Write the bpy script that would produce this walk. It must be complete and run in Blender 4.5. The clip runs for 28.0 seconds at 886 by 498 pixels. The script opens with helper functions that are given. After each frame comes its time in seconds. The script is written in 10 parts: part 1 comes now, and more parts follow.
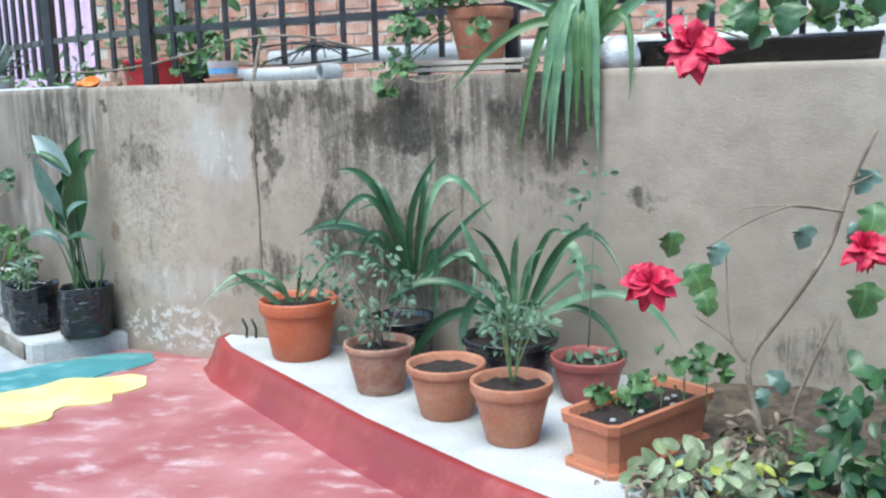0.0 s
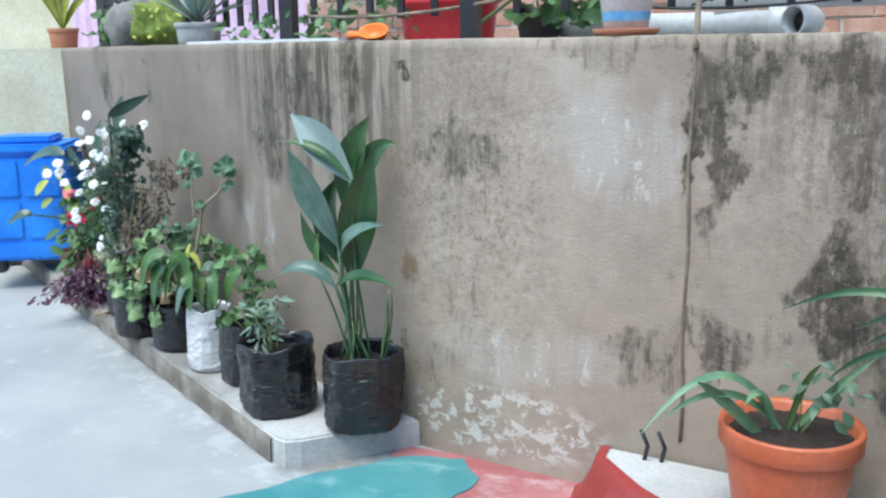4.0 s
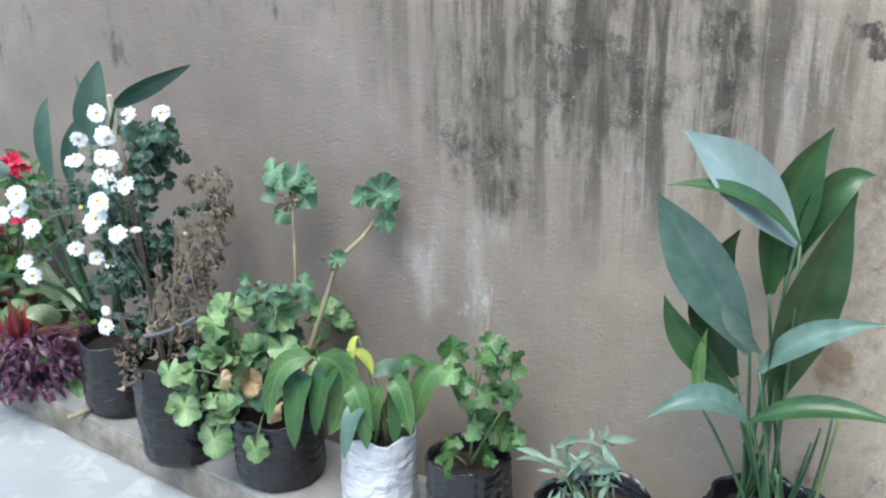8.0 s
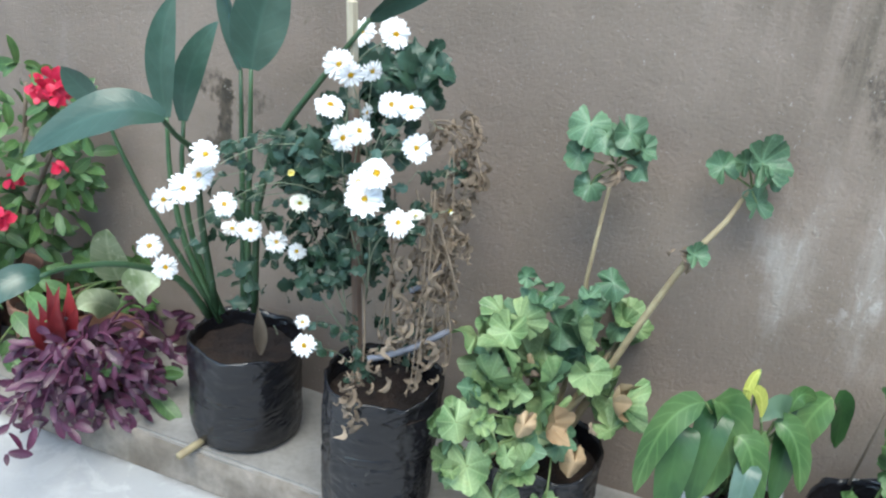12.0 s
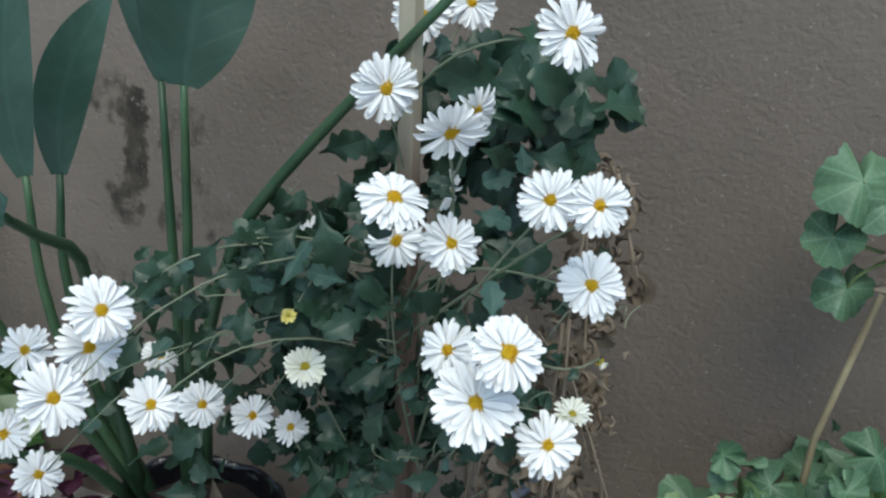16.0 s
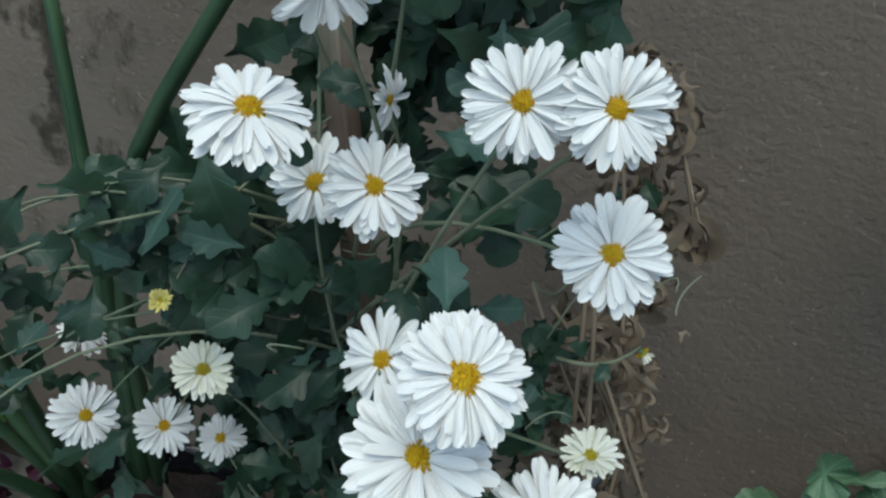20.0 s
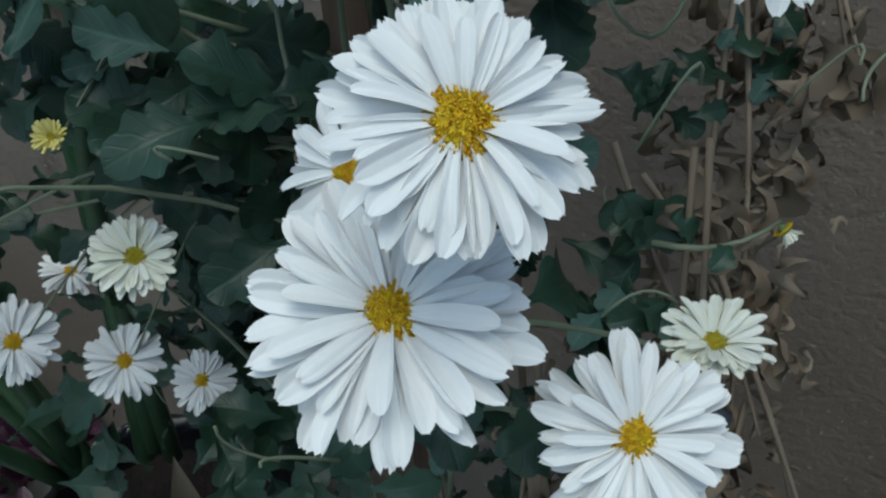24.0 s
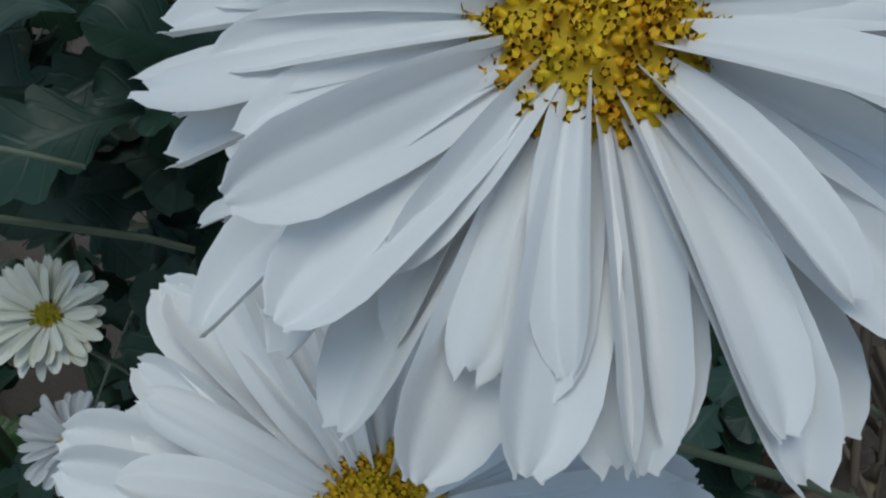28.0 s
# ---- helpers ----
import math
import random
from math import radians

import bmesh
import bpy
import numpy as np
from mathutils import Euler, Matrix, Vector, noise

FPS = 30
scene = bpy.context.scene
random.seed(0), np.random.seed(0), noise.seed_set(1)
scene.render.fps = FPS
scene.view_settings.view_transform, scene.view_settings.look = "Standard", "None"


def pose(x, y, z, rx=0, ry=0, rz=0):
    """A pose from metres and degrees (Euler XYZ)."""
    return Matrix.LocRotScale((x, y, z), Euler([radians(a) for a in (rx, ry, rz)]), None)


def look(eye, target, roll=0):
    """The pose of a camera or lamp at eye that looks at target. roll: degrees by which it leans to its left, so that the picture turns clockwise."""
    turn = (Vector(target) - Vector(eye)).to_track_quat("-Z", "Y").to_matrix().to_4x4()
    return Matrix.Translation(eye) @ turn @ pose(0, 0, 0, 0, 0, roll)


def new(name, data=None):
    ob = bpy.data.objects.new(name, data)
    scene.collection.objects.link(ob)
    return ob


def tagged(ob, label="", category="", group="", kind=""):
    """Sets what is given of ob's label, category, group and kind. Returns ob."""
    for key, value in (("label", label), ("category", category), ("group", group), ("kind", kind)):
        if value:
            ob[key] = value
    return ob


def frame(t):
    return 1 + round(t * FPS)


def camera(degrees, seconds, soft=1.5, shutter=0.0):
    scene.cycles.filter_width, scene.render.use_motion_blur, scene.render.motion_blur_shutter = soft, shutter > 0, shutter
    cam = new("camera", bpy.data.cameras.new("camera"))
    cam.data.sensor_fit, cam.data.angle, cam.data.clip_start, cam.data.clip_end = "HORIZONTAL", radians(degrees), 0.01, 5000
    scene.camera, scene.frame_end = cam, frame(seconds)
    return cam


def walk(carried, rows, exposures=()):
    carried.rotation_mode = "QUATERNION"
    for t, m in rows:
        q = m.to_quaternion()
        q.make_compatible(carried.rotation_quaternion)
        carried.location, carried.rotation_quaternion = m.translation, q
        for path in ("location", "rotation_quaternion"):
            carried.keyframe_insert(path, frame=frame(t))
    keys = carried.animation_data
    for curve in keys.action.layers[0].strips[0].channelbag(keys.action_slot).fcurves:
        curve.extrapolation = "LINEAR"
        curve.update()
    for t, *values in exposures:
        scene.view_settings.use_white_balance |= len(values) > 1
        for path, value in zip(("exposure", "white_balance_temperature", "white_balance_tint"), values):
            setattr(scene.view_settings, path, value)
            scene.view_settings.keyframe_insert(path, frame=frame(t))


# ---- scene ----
cam = camera(50.0, 28.0, soft=2.3)
PATH = [
    (0, (1.6810, 0.5430, 1.3420), (1.1660, 2.4460, 1.0060), -1.70),
    (0.5, (1.5040, 0.7060, 1.4010), (0.9240, 2.5910, 1.0690), -1.40),
    (1, (1.2400, 0.8810, 1.4540), (0.6320, 2.7700, 1.2020), -2.50),
    (1.5, (1.0540, 1.0190, 1.4410), (0.4730, 2.9120, 1.1600), -2.10),
    (2, (0.8250, 1.2290, 1.4310), (0.2100, 3.1080, 1.1290), -2.60),
    (2.5, (0.6570, 1.4300, 1.4230), (-0.0150, 3.2870, 1.1110), -1.60),
    (3, (0.4000, 1.6400, 1.4120), (-0.2780, 3.4850, 1.0430), -1.60),
    (3.5, (0.1800, 1.7860, 1.3940), (-0.4720, 3.6360, 1.0050), -1.00),
    (4, (-0.1020, 1.9910, 1.3720), (-0.7770, 3.8260, 0.9550), -0.80),
    (4.5, (-0.3300, 2.1690, 1.3700), (-1.0430, 3.9900, 0.9510), -0.30),
    (6.5, (-1.3650, 2.7200, 1.5300), (-1.7300, 4.5880, 0.9150), -1.30),
    (7, (-1.6580, 2.8100, 1.5390), (-1.8610, 4.6990, 0.9120), -1.60),
    (7.5, (-1.8270, 2.9480, 1.5470), (-1.9060, 4.8310, 0.8780), -0.80),
    (8, (-2.0460, 3.1270, 1.5390), (-2.1050, 5.0090, 0.8640), -1.00),
    (8.5, (-2.2010, 3.2240, 1.5500), (-2.3200, 5.0920, 0.8470), -0.50),
    (9, (-2.3780, 3.3030, 1.5710), (-2.5010, 5.1780, 0.8840), -0.10),
    (9.5, (-2.5710, 3.3590, 1.5680), (-2.6540, 5.2400, 0.8950), -0.50),
    (10, (-2.7140, 3.4250, 1.5590), (-2.8080, 5.3060, 0.8840), 0.50),
    (11, (-3.1610, 3.7700, 1.4340), (-2.7830, 5.5360, 0.5740), 5.20),
    (11.5, (-3.1220, 3.7680, 1.4390), (-2.6920, 5.5160, 0.5670), 5.50),
    (12, (-3.1360, 3.9330, 1.4230), (-2.7120, 5.6870, 0.5610), 5.00),
    (12.5, (-3.1600, 4.1060, 1.4210), (-2.6960, 5.8780, 0.6180), 3.00),
    (13, (-3.1400, 4.2770, 1.3700), (-2.6140, 6.0370, 0.5790), 4.50),
    (13.5, (-3.1750, 4.4450, 1.3680), (-2.6430, 6.1770, 0.5210), 4.50),
    (15.5, (-3.1380, 4.7570, 1.2630), (-2.5830, 6.4380, 0.3320), 4.90),
    (16, (-3.1450, 4.7900, 1.2510), (-2.5620, 6.4490, 0.3000), 5.10),
    (16.5, (-3.1580, 4.8370, 1.2410), (-2.5700, 6.4820, 0.2680), 5.30),
    (17, (-3.1500, 4.8670, 1.2370), (-2.5710, 6.5030, 0.2430), 5.60),
    (17.5, (-3.1250, 4.9060, 1.2210), (-2.5720, 6.5440, 0.2150), 4.30),
    (18, (-3.0880, 4.9320, 1.2090), (-2.5420, 6.5610, 0.1860), 4.40),
    (18.5, (-3.0400, 4.9510, 1.1930), (-2.5020, 6.5740, 0.1550), 4.60),
    (19, (-3.0300, 4.9720, 1.1760), (-2.4930, 6.5760, 0.1090), 4.00),
    (19.5, (-3.0170, 4.9900, 1.1510), (-2.5410, 6.6100, 0.0790), 2.90),
    (20, (-3.0080, 5.0010, 1.1300), (-2.5670, 6.6260, 0.0500), 1.60),
    (20.5, (-3.0040, 5.0180, 1.1070), (-2.5950, 6.6400, 0.0120), 0.60),
    (21, (-3.0030, 5.0320, 1.0870), (-2.6070, 6.6490, -0.0200), 0.50),
    (21.5, (-2.9950, 5.0460, 1.0530), (-2.6350, 6.6640, -0.0660), -0.60),
    (22, (-2.9880, 5.0570, 1.0340), (-2.6460, 6.6710, -0.0970), -1.10),
    (22.5, (-2.9760, 5.0680, 1.0130), (-2.6490, 6.6910, -0.1100), -1.50),
    (24.5, (-2.9540, 5.1200, 0.9630), (-2.7130, 6.8100, -0.0800), -2.50),
    (25, (-2.9520, 5.1370, 0.9560), (-2.7250, 6.8340, -0.0790), -2.40),
    (25.5, (-2.9552, 5.1515, 0.9526), (-2.7425, 6.8552, -0.0731), -2.40),
    (26, (-2.9523, 5.1630, 0.9448), (-2.7515, 6.8682, -0.0809), -2.40),
    (26.5, (-2.9482, 5.1680, 0.9381), (-2.7501, 6.8753, -0.0846), -2.40),
    (27, (-2.9534, 5.1779, 0.9350), (-2.7693, 6.8957, -0.0726), -2.70),
    (27.5, (-2.9434, 5.1929, 0.9218), (-2.7612, 6.9214, -0.0677), -2.90),
    (28, (-2.9432, 5.2075, 0.9167), (-2.7466, 6.9274, -0.0849), -3.20),
]
EXPOSURES = [(0, 1.6, 6150, -2), (2, 1.6, 6120, -3), (4, 1.4, 6250, -0.5), (7, 1.58, 6350, 1), (9, 1.62, 6450, 1), (10, 1.56, 6480, 1), (11, 1.54, 6500, 1), (12, 1.52, 6550, 1), (13.5, 1.18, 6600, 1.5), (16, 0.5, 6550, -1), (17, 0.53, 6550, -2), (20, 0.12, 6550, -5), (22.5, 0.05, 6450, -5), (25, -0.36, 6220, -5), (26, -0.38, 6450, 0), (27, -0.38, 6500, 0), (28, -0.72, 6250, -1)]
walk(cam, [(t, look(eye, target, roll)) for t, eye, target, roll in PATH], EXPOSURES)

# ---------------- world and light ----------------
world = bpy.data.worlds.new("sky")
scene.world = world
world.use_nodes = True
wn = world.node_tree.nodes
wl = world.node_tree.links
sky = wn.new("ShaderNodeTexSky")
sky.sky_type = 'NISHITA'
sky.sun_disc = False
sky.sun_elevation = radians(66)
sky.sun_rotation = radians(200)
sky.air_density = 1.2
sky.dust_density = 1.0
wn["Background"].inputs["Strength"].default_value = 0.15
wl.new(sky.outputs["Color"], wn["Background"].inputs["Color"])

sun_data = bpy.data.lights.new("sun", 'SUN')
sun_data.energy = 1.5
sun_data.angle = radians(40)
sun_data.color = (1.0, 0.955, 0.9)
sun = new("sun", sun_data)
sun.matrix_basis = look((-2.8, -1.2, 12), (-1.4, 4, 0))


# ---------------- materials ----------------
def rgb(c):
    return (c[0], c[1], c[2], 1.0)


class Nodes:
    """Small wrapper that keeps node code short."""

    def __init__(self, name):
        self.m = bpy.data.materials.new(name)
        self.m.use_nodes = True
        self.t = self.m.node_tree
        self.n = self.t.nodes
        self.l = self.t.links
        self.b = self.n["Principled BSDF"]
        self.co = self.n.new("ShaderNodeNewGeometry").outputs["Position"]

    def join(self, a, b):
        self.l.new(a, b)

    def scaled(self, s, co=None):
        v = self.n.new("ShaderNodeVectorMath")
        v.operation = 'MULTIPLY'
        self.join(co or self.co, v.inputs[0])
        v.inputs[1].default_value = s if isinstance(s, tuple) else (s, s, s)
        return v.outputs[0]

    def noise(self, s, detail=4.0, rough=0.55, co=None, distort=0.0):
        x = self.n.new("ShaderNodeTexNoise")
        x.inputs["Scale"].default_value = 1.0
        x.inputs["Detail"].default_value = detail
        x.inputs["Roughness"].default_value = rough
        x.inputs["Distortion"].default_value = distort
        self.join(self.scaled(s, co), x.inputs["Vector"])
        return x.outputs["Fac"]

    def ramp(self, f, lo, hi, a=0.0, b=1.0):
        x = self.n.new("ShaderNodeMapRange")
        x.interpolation_type = 'SMOOTHSTEP'
        for k, v in (("From Min", lo), ("From Max", hi), ("To Min", a), ("To Max", b)):
            x.inputs[k].default_value = v
        self.join(f, x.inputs["Value"])
        return x.outputs["Result"]

    def calc(self, op, a, b=0.0):
        x = self.n.new("ShaderNodeMath")
        x.operation = op
        x.use_clamp = op in ('ADD', 'MULTIPLY')
        for k, v in enumerate((a, b)):
            if isinstance(v, (int, float)):
                x.inputs[k].default_value = v
            else:
                self.join(v, x.inputs[k])
        return x.outputs[0]

    def mix(self, f, a, b):
        x = self.n.new("ShaderNodeMix")
        x.data_type = 'RGBA'
        for k, v in ((0, f), (6, a), (7, b)):
            if isinstance(v, (int, float)):
                x.inputs[k].default_value = v
            elif isinstance(v, tuple):
                x.inputs[k].default_value = rgb(v)
            else:
                self.join(v, x.inputs[k])
        return x.outputs[2]

    def blob(self, c, r):
        """1 at c, falling to 0 at the radii r."""
        a = self.n.new("ShaderNodeVectorMath")
        a.operation = 'SUBTRACT'
        self.join(self.co, a.inputs[0])
        a.inputs[1].default_value = c
        v = self.scaled((1 / r[0], 1 / r[1], 1 / r[2]), a.outputs[0])
        d = self.n.new("ShaderNodeVectorMath")
        d.operation = 'LENGTH'
        self.join(v, d.inputs[0])
        return self.ramp(d.outputs["Value"], 1.25, 0.3)

    def random(self):
        return self.n.new("ShaderNodeObjectInfo").outputs["Random"]

    def colour(self, c):
        if isinstance(c, tuple):
            self.b.inputs["Base Color"].default_value = rgb(c)
        else:
            self.join(c, self.b.inputs["Base Color"])

    def bump(self, f, strength=0.3, dist=0.01):
        x = self.n.new("ShaderNodeBump")
        x.inputs["Strength"].default_value = strength
        x.inputs["Distance"].default_value = dist
        self.join(f, x.inputs["Height"])
        self.join(x.outputs["Normal"], self.b.inputs["Normal"])

    def set(self, **k):
        for a, v in k.items():
            s = self.b.inputs[a.replace("_", " ")]
            if isinstance(v, (int, float, tuple)):
                s.default_value = v
            else:
                self.join(v, s)
        return self.m


def surf(name, c1, c2, big=3.0, fine=60.0, rough=0.8, bump=0.25, dist=0.004, vary=0.0, **k):
    """A plain surface: two colours mixed by a coarse noise, a fine grain, fine relief."""
    g = Nodes(name)
    f = g.noise(big, 5)
    h = g.noise(fine, 4)
    c = g.mix(g.ramp(f, 0.35, 0.68), c1, c2)
    c = g.mix(g.ramp(h, 0.3, 0.75, 0.0, 0.35), c, tuple(0.55 * v for v in c1))
    if vary:
        c = g.mix(g.calc('MULTIPLY', g.random(), vary), c, tuple(0.45 * v for v in c2))
    g.colour(c)
    g.bump(g.calc('ADD', g.calc('MULTIPLY', f, 0.5), g.calc('MULTIPLY', h, 0.5)), bump, dist)
    return g.set(Roughness=rough, **k)


def wall_material():
    """Old lime plaster: pale washes, soft brown stains, specks of black mould and bare chips."""
    g = Nodes("stained_plaster")
    c = g.mix(g.ramp(g.noise(1.7, 4), 0.3, 0.7), (0.285, 0.232, 0.184), (0.365, 0.304, 0.246))
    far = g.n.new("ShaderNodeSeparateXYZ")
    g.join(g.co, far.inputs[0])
    # base colour goes darker from x -1.2 to -2.3
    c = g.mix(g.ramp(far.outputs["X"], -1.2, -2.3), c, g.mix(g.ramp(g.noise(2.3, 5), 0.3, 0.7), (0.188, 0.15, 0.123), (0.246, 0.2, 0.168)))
    c = g.mix(g.ramp(g.noise(9, 6, 0.65), 0.35, 0.75, 0.0, 0.35), c, (0.15, 0.125, 0.1))
    drip = g.noise((11, 11, 1.1), 6, 0.6)
    fine = g.noise((26, 26, 17), 8, 0.72)
    heavy = [0.0]
    light = [0.0]

    def patch(at, r, k):
        heavy[0] = g.calc('MAXIMUM', heavy[0], g.calc('MULTIPLY', g.blob(at, r), k))

    def wash(at, r, k):
        light[0] = g.calc('MAXIMUM', light[0], g.calc('MULTIPLY', g.blob(at, r), k))

    straight = g.co
    swirl = g.n.new("ShaderNodeTexNoise")
    swirl.inputs["Scale"].default_value = 5.0
    swirl.inputs["Detail"].default_value = 5.0
    swirl.inputs["Roughness"].default_value = 0.6
    g.join(g.co, swirl.inputs["Vector"])
    off = g.n.new("ShaderNodeVectorMath")
    off.operation = 'MULTIPLY_ADD'
    g.join(swirl.outputs["Color"], off.inputs[0])
    off.inputs[1].default_value = (0.34, 0.1, 0.4)
    off.inputs[2].default_value = (-0.17, -0.05, -0.2)
    shifted = g.n.new("ShaderNodeVectorMath")
    g.join(g.co, shifted.inputs[0])
    g.join(off.outputs[0], shifted.inputs[1])
    g.co = shifted.outputs[0]
    wash((-0.65, 4.77, 1.13), (0.21, 0.5, 0.24), 0.9)
    patch((1.11, 4.44, 1.20), (0.22, 0.5, 0.24), 1)
    patch((-1.82, 5.14, 1.22), (0.38, 0.5, 0.2), 0.7)
    patch((-1.72, 5.1, 0.98), (0.3, 0.5, 0.28), 0.5)
    patch((0.42, 4.57, 0.55), (0.5, 0.5, 0.33), 0.95)
    patch((1.50, 4.37, 0.90), (0.22, 0.5, 0.05), 0.65)
    patch((1.05, 4.45, 0.80), (0.2, 0.5, 0.16), 0.5)
    patch((0.06, 4.63, 0.70), (0.17, 0.5, 0.22), 0.95)
    patch((0.02, 4.64, 1.30), (0.22, 0.5, 0.12), 0.75)
    patch((0.12, 4.62, 1.0), (0.1, 0.5, 0.2), 0.7)
    patch((2.1, 4.26, 0.28), (0.32, 0.5, 0.22), 0.6)
    wash((-0.80, 4.80, 0.39), (0.41, 0.5, 0.14), 0.8)
    wash((-0.51, 4.75, 1.02), (0.11, 0.5, 0.32), 0.7)
    wash((-1.02, 4.84, 0.39), (0.27, 0.5, 0.15), 0.6)
    wash((-0.53, 4.75, 0.78), (0.24, 0.5, 0.27), 0.4)
    wash((-2.15, 5.30, 0.70), (0.08, 0.5, 0.26), 0.55)
    wash((-1.43, 4.96, 1.21), (0.05, 0.5, 0.18), 0.5)
    wash((-1.64, 5.05, 1.16), (0.04, 0.5, 0.15), 0.5)
    wash((-1.91, 5.19, 0.99), (0.03, 0.5, 0.21), 0.5)
    wash((-2.92, 5.83, 1.12), (0.07, 0.5, 0.13), 0.35)
    patch((0.40, 4.58, 1.18), (0.40, 0.5, 0.20), 1)
    patch((0.10, 4.63, 1.18), (0.30, 0.5, 0.14), 0.65)
    patch((0.93, 4.48, 1.19), (0.14, 0.5, 0.20), 0.9)
    patch((1.13, 4.45, 1.21), (0.16, 0.5, 0.21), 0.85)
    patch((0.67, 4.53, 1.08), (0.19, 0.5, 0.13), 0.75)
    patch((0.14, 4.63, 0.91), (0.22, 0.5, 0.25), 0.5)
    patch((0.65, 4.53, 0.87), (0.27, 0.5, 0.17), 0.5)
    patch((1.07, 4.46, 0.94), (0.23, 0.5, 0.06), 0.65)
    patch((0.30, 4.60, 1.34), (0.72, 0.5, 0.09), 0.55)
    patch((-0.65, 4.77, 1.38), (0.42, 0.5, 0.09), 0.6)
    patch((-0.34, 4.71, 1.25), (0.07, 0.5, 0.24), 0.85)
    patch((-0.39, 4.72, 1.09), (0.04, 0.5, 0.22), 0.9)
    patch((-0.27, 4.70, 1.03), (0.08, 0.5, 0.15), 0.8)
    patch((-0.22, 4.69, 1.31), (0.08, 0.5, 0.15), 0.8)
    patch((-1.10, 4.85, 1.04), (0.21, 0.5, 0.17), 0.75)
    patch((-1.07, 4.85, 0.87), (0.15, 0.5, 0.31), 0.5)
    patch((-1.11, 4.85, 0.56), (0.14, 0.5, 0.15), 0.5)
    patch((-1.19, 4.87, 0.34), (0.20, 0.5, 0.14), 0.55)
    patch((-0.29, 4.71, 0.53), (0.15, 0.5, 0.15), 0.75)
    patch((-0.50, 4.74, 0.44), (0.21, 0.5, 0.13), 0.65)
    patch((-0.38, 4.72, 0.69), (0.11, 0.5, 0.16), 0.45)
    patch((-0.12, 4.67, 0.55), (0.12, 0.5, 0.15), 0.5)
    patch((-0.87, 4.81, 1.33), (0.18, 0.5, 0.07), 0.45)
    patch((0.07, 4.64, 1.15), (0.16, 0.5, 0.18), 0.6)
    patch((-0.01, 4.65, 1.30), (0.15, 0.5, 0.08), 0.6)
    patch((0.03, 4.65, 0.62), (0.11, 0.5, 0.17), 0.85)
    patch((0.07, 4.64, 0.82), (0.08, 0.5, 0.24), 0.6)
    patch((-0.41, 4.73, 0.45), (0.23, 0.5, 0.11), 0.6)
    patch((-1.13, 4.86, 0.21), (0.28, 0.5, 0.12), 0.4)
    patch((-2.01, 5.23, 1.04), (0.13, 0.5, 0.27), 0.75)
    patch((-2.05, 5.25, 1.14), (0.15, 0.5, 0.09), 0.5)
    patch((-1.82, 5.14, 1.07), (0.09, 0.5, 0.25), 0.6)
    patch((-1.84, 5.16, 1.22), (0.08, 0.5, 0.10), 0.8)
    patch((-1.72, 5.10, 1.23), (0.09, 0.5, 0.15), 0.65)
    patch((-1.56, 5.02, 1.22), (0.09, 0.5, 0.13), 0.6)
    patch((-1.53, 5.01, 1.30), (0.08, 0.5, 0.07), 0.8)
    patch((-1.93, 5.19, 1.26), (0.22, 0.5, 0.09), 0.45)
    patch((-1.76, 5.12, 0.88), (0.05, 0.5, 0.13), 0.4)
    patch((-2.06, 5.26, 0.79), (0.07, 0.5, 0.10), 0.45)
    patch((-1.32, 4.90, 1.33), (0.03, 0.5, 0.05), 0.8)
    patch((-1.31, 4.90, 0.40), (0.06, 0.5, 0.07), 0.6)
    patch((-2.50, 5.54, 1.31), (0.36, 0.5, 0.06), 0.5)
    patch((-3.70, 6.39, 1.17), (0.18, 0.5, 0.17), 0.75)
    patch((-4.00, 6.60, 0.98), (0.21, 0.5, 0.28), 0.5)
    patch((-3.10, 5.96, 1.18), (0.09, 0.5, 0.19), 0.65)
    patch((-3.47, 6.22, 1.19), (0.08, 0.5, 0.11), 0.5)
    patch((-2.91, 5.83, 1.21), (0.16, 0.5, 0.12), 0.4)
    patch((-3.16, 6.00, 0.76), (0.04, 0.5, 0.17), 0.95)
    patch((-3.08, 5.95, 0.73), (0.04, 0.5, 0.16), 0.6)
    # stain low behind the strelitzia, with shade by the bag painted into it
    patch((-3.25, 6.07, 0.49), (0.11, 0.5, 0.15), 0.5)
    patch((-3.03, 5.91, 0.91), (0.07, 0.5, 0.05), 0.4)
    patch((-2.10, 5.28, 1.17), (0.10, 0.5, 0.28), 0.6)
    patch((-1.93, 5.20, 1.31), (0.30, 0.5, 0.11), 0.5)
    patch((-1.81, 5.14, 1.12), (0.09, 0.5, 0.35), 0.55)
    patch((-1.56, 5.02, 1.21), (0.09, 0.5, 0.25), 0.65)
    patch((-1.67, 5.07, 1.26), (0.08, 0.5, 0.19), 0.5)
    patch((-1.09, 4.85, 1.04), (0.14, 0.5, 0.18), 0.6)
    patch((-0.29, 4.70, 1.12), (0.055, 0.5, 0.42), 0.9)
    patch((0.25, 4.6, 0.62), (0.28, 0.5, 0.3), 0.75)
    wash((-2.02, 5.24, 0.72), (0.07, 0.5, 0.31), 0.6)
    wash((-1.68, 5.08, 1.06), (0.03, 0.5, 0.27), 0.5)
    wash((-1.44, 4.96, 1.27), (0.04, 0.5, 0.13), 0.5)
    wash((-1.14, 4.86, 0.81), (0.15, 0.5, 0.25), 0.4)
    curtain = g.calc('MAXIMUM', g.blob((-1.76, 5.11, 1.3), (0.6, 0.7, 0.5)), g.calc('MULTIPLY', g.blob((0.45, 4.57, 1.2), (0.75, 0.6, 0.36)), 0.85))
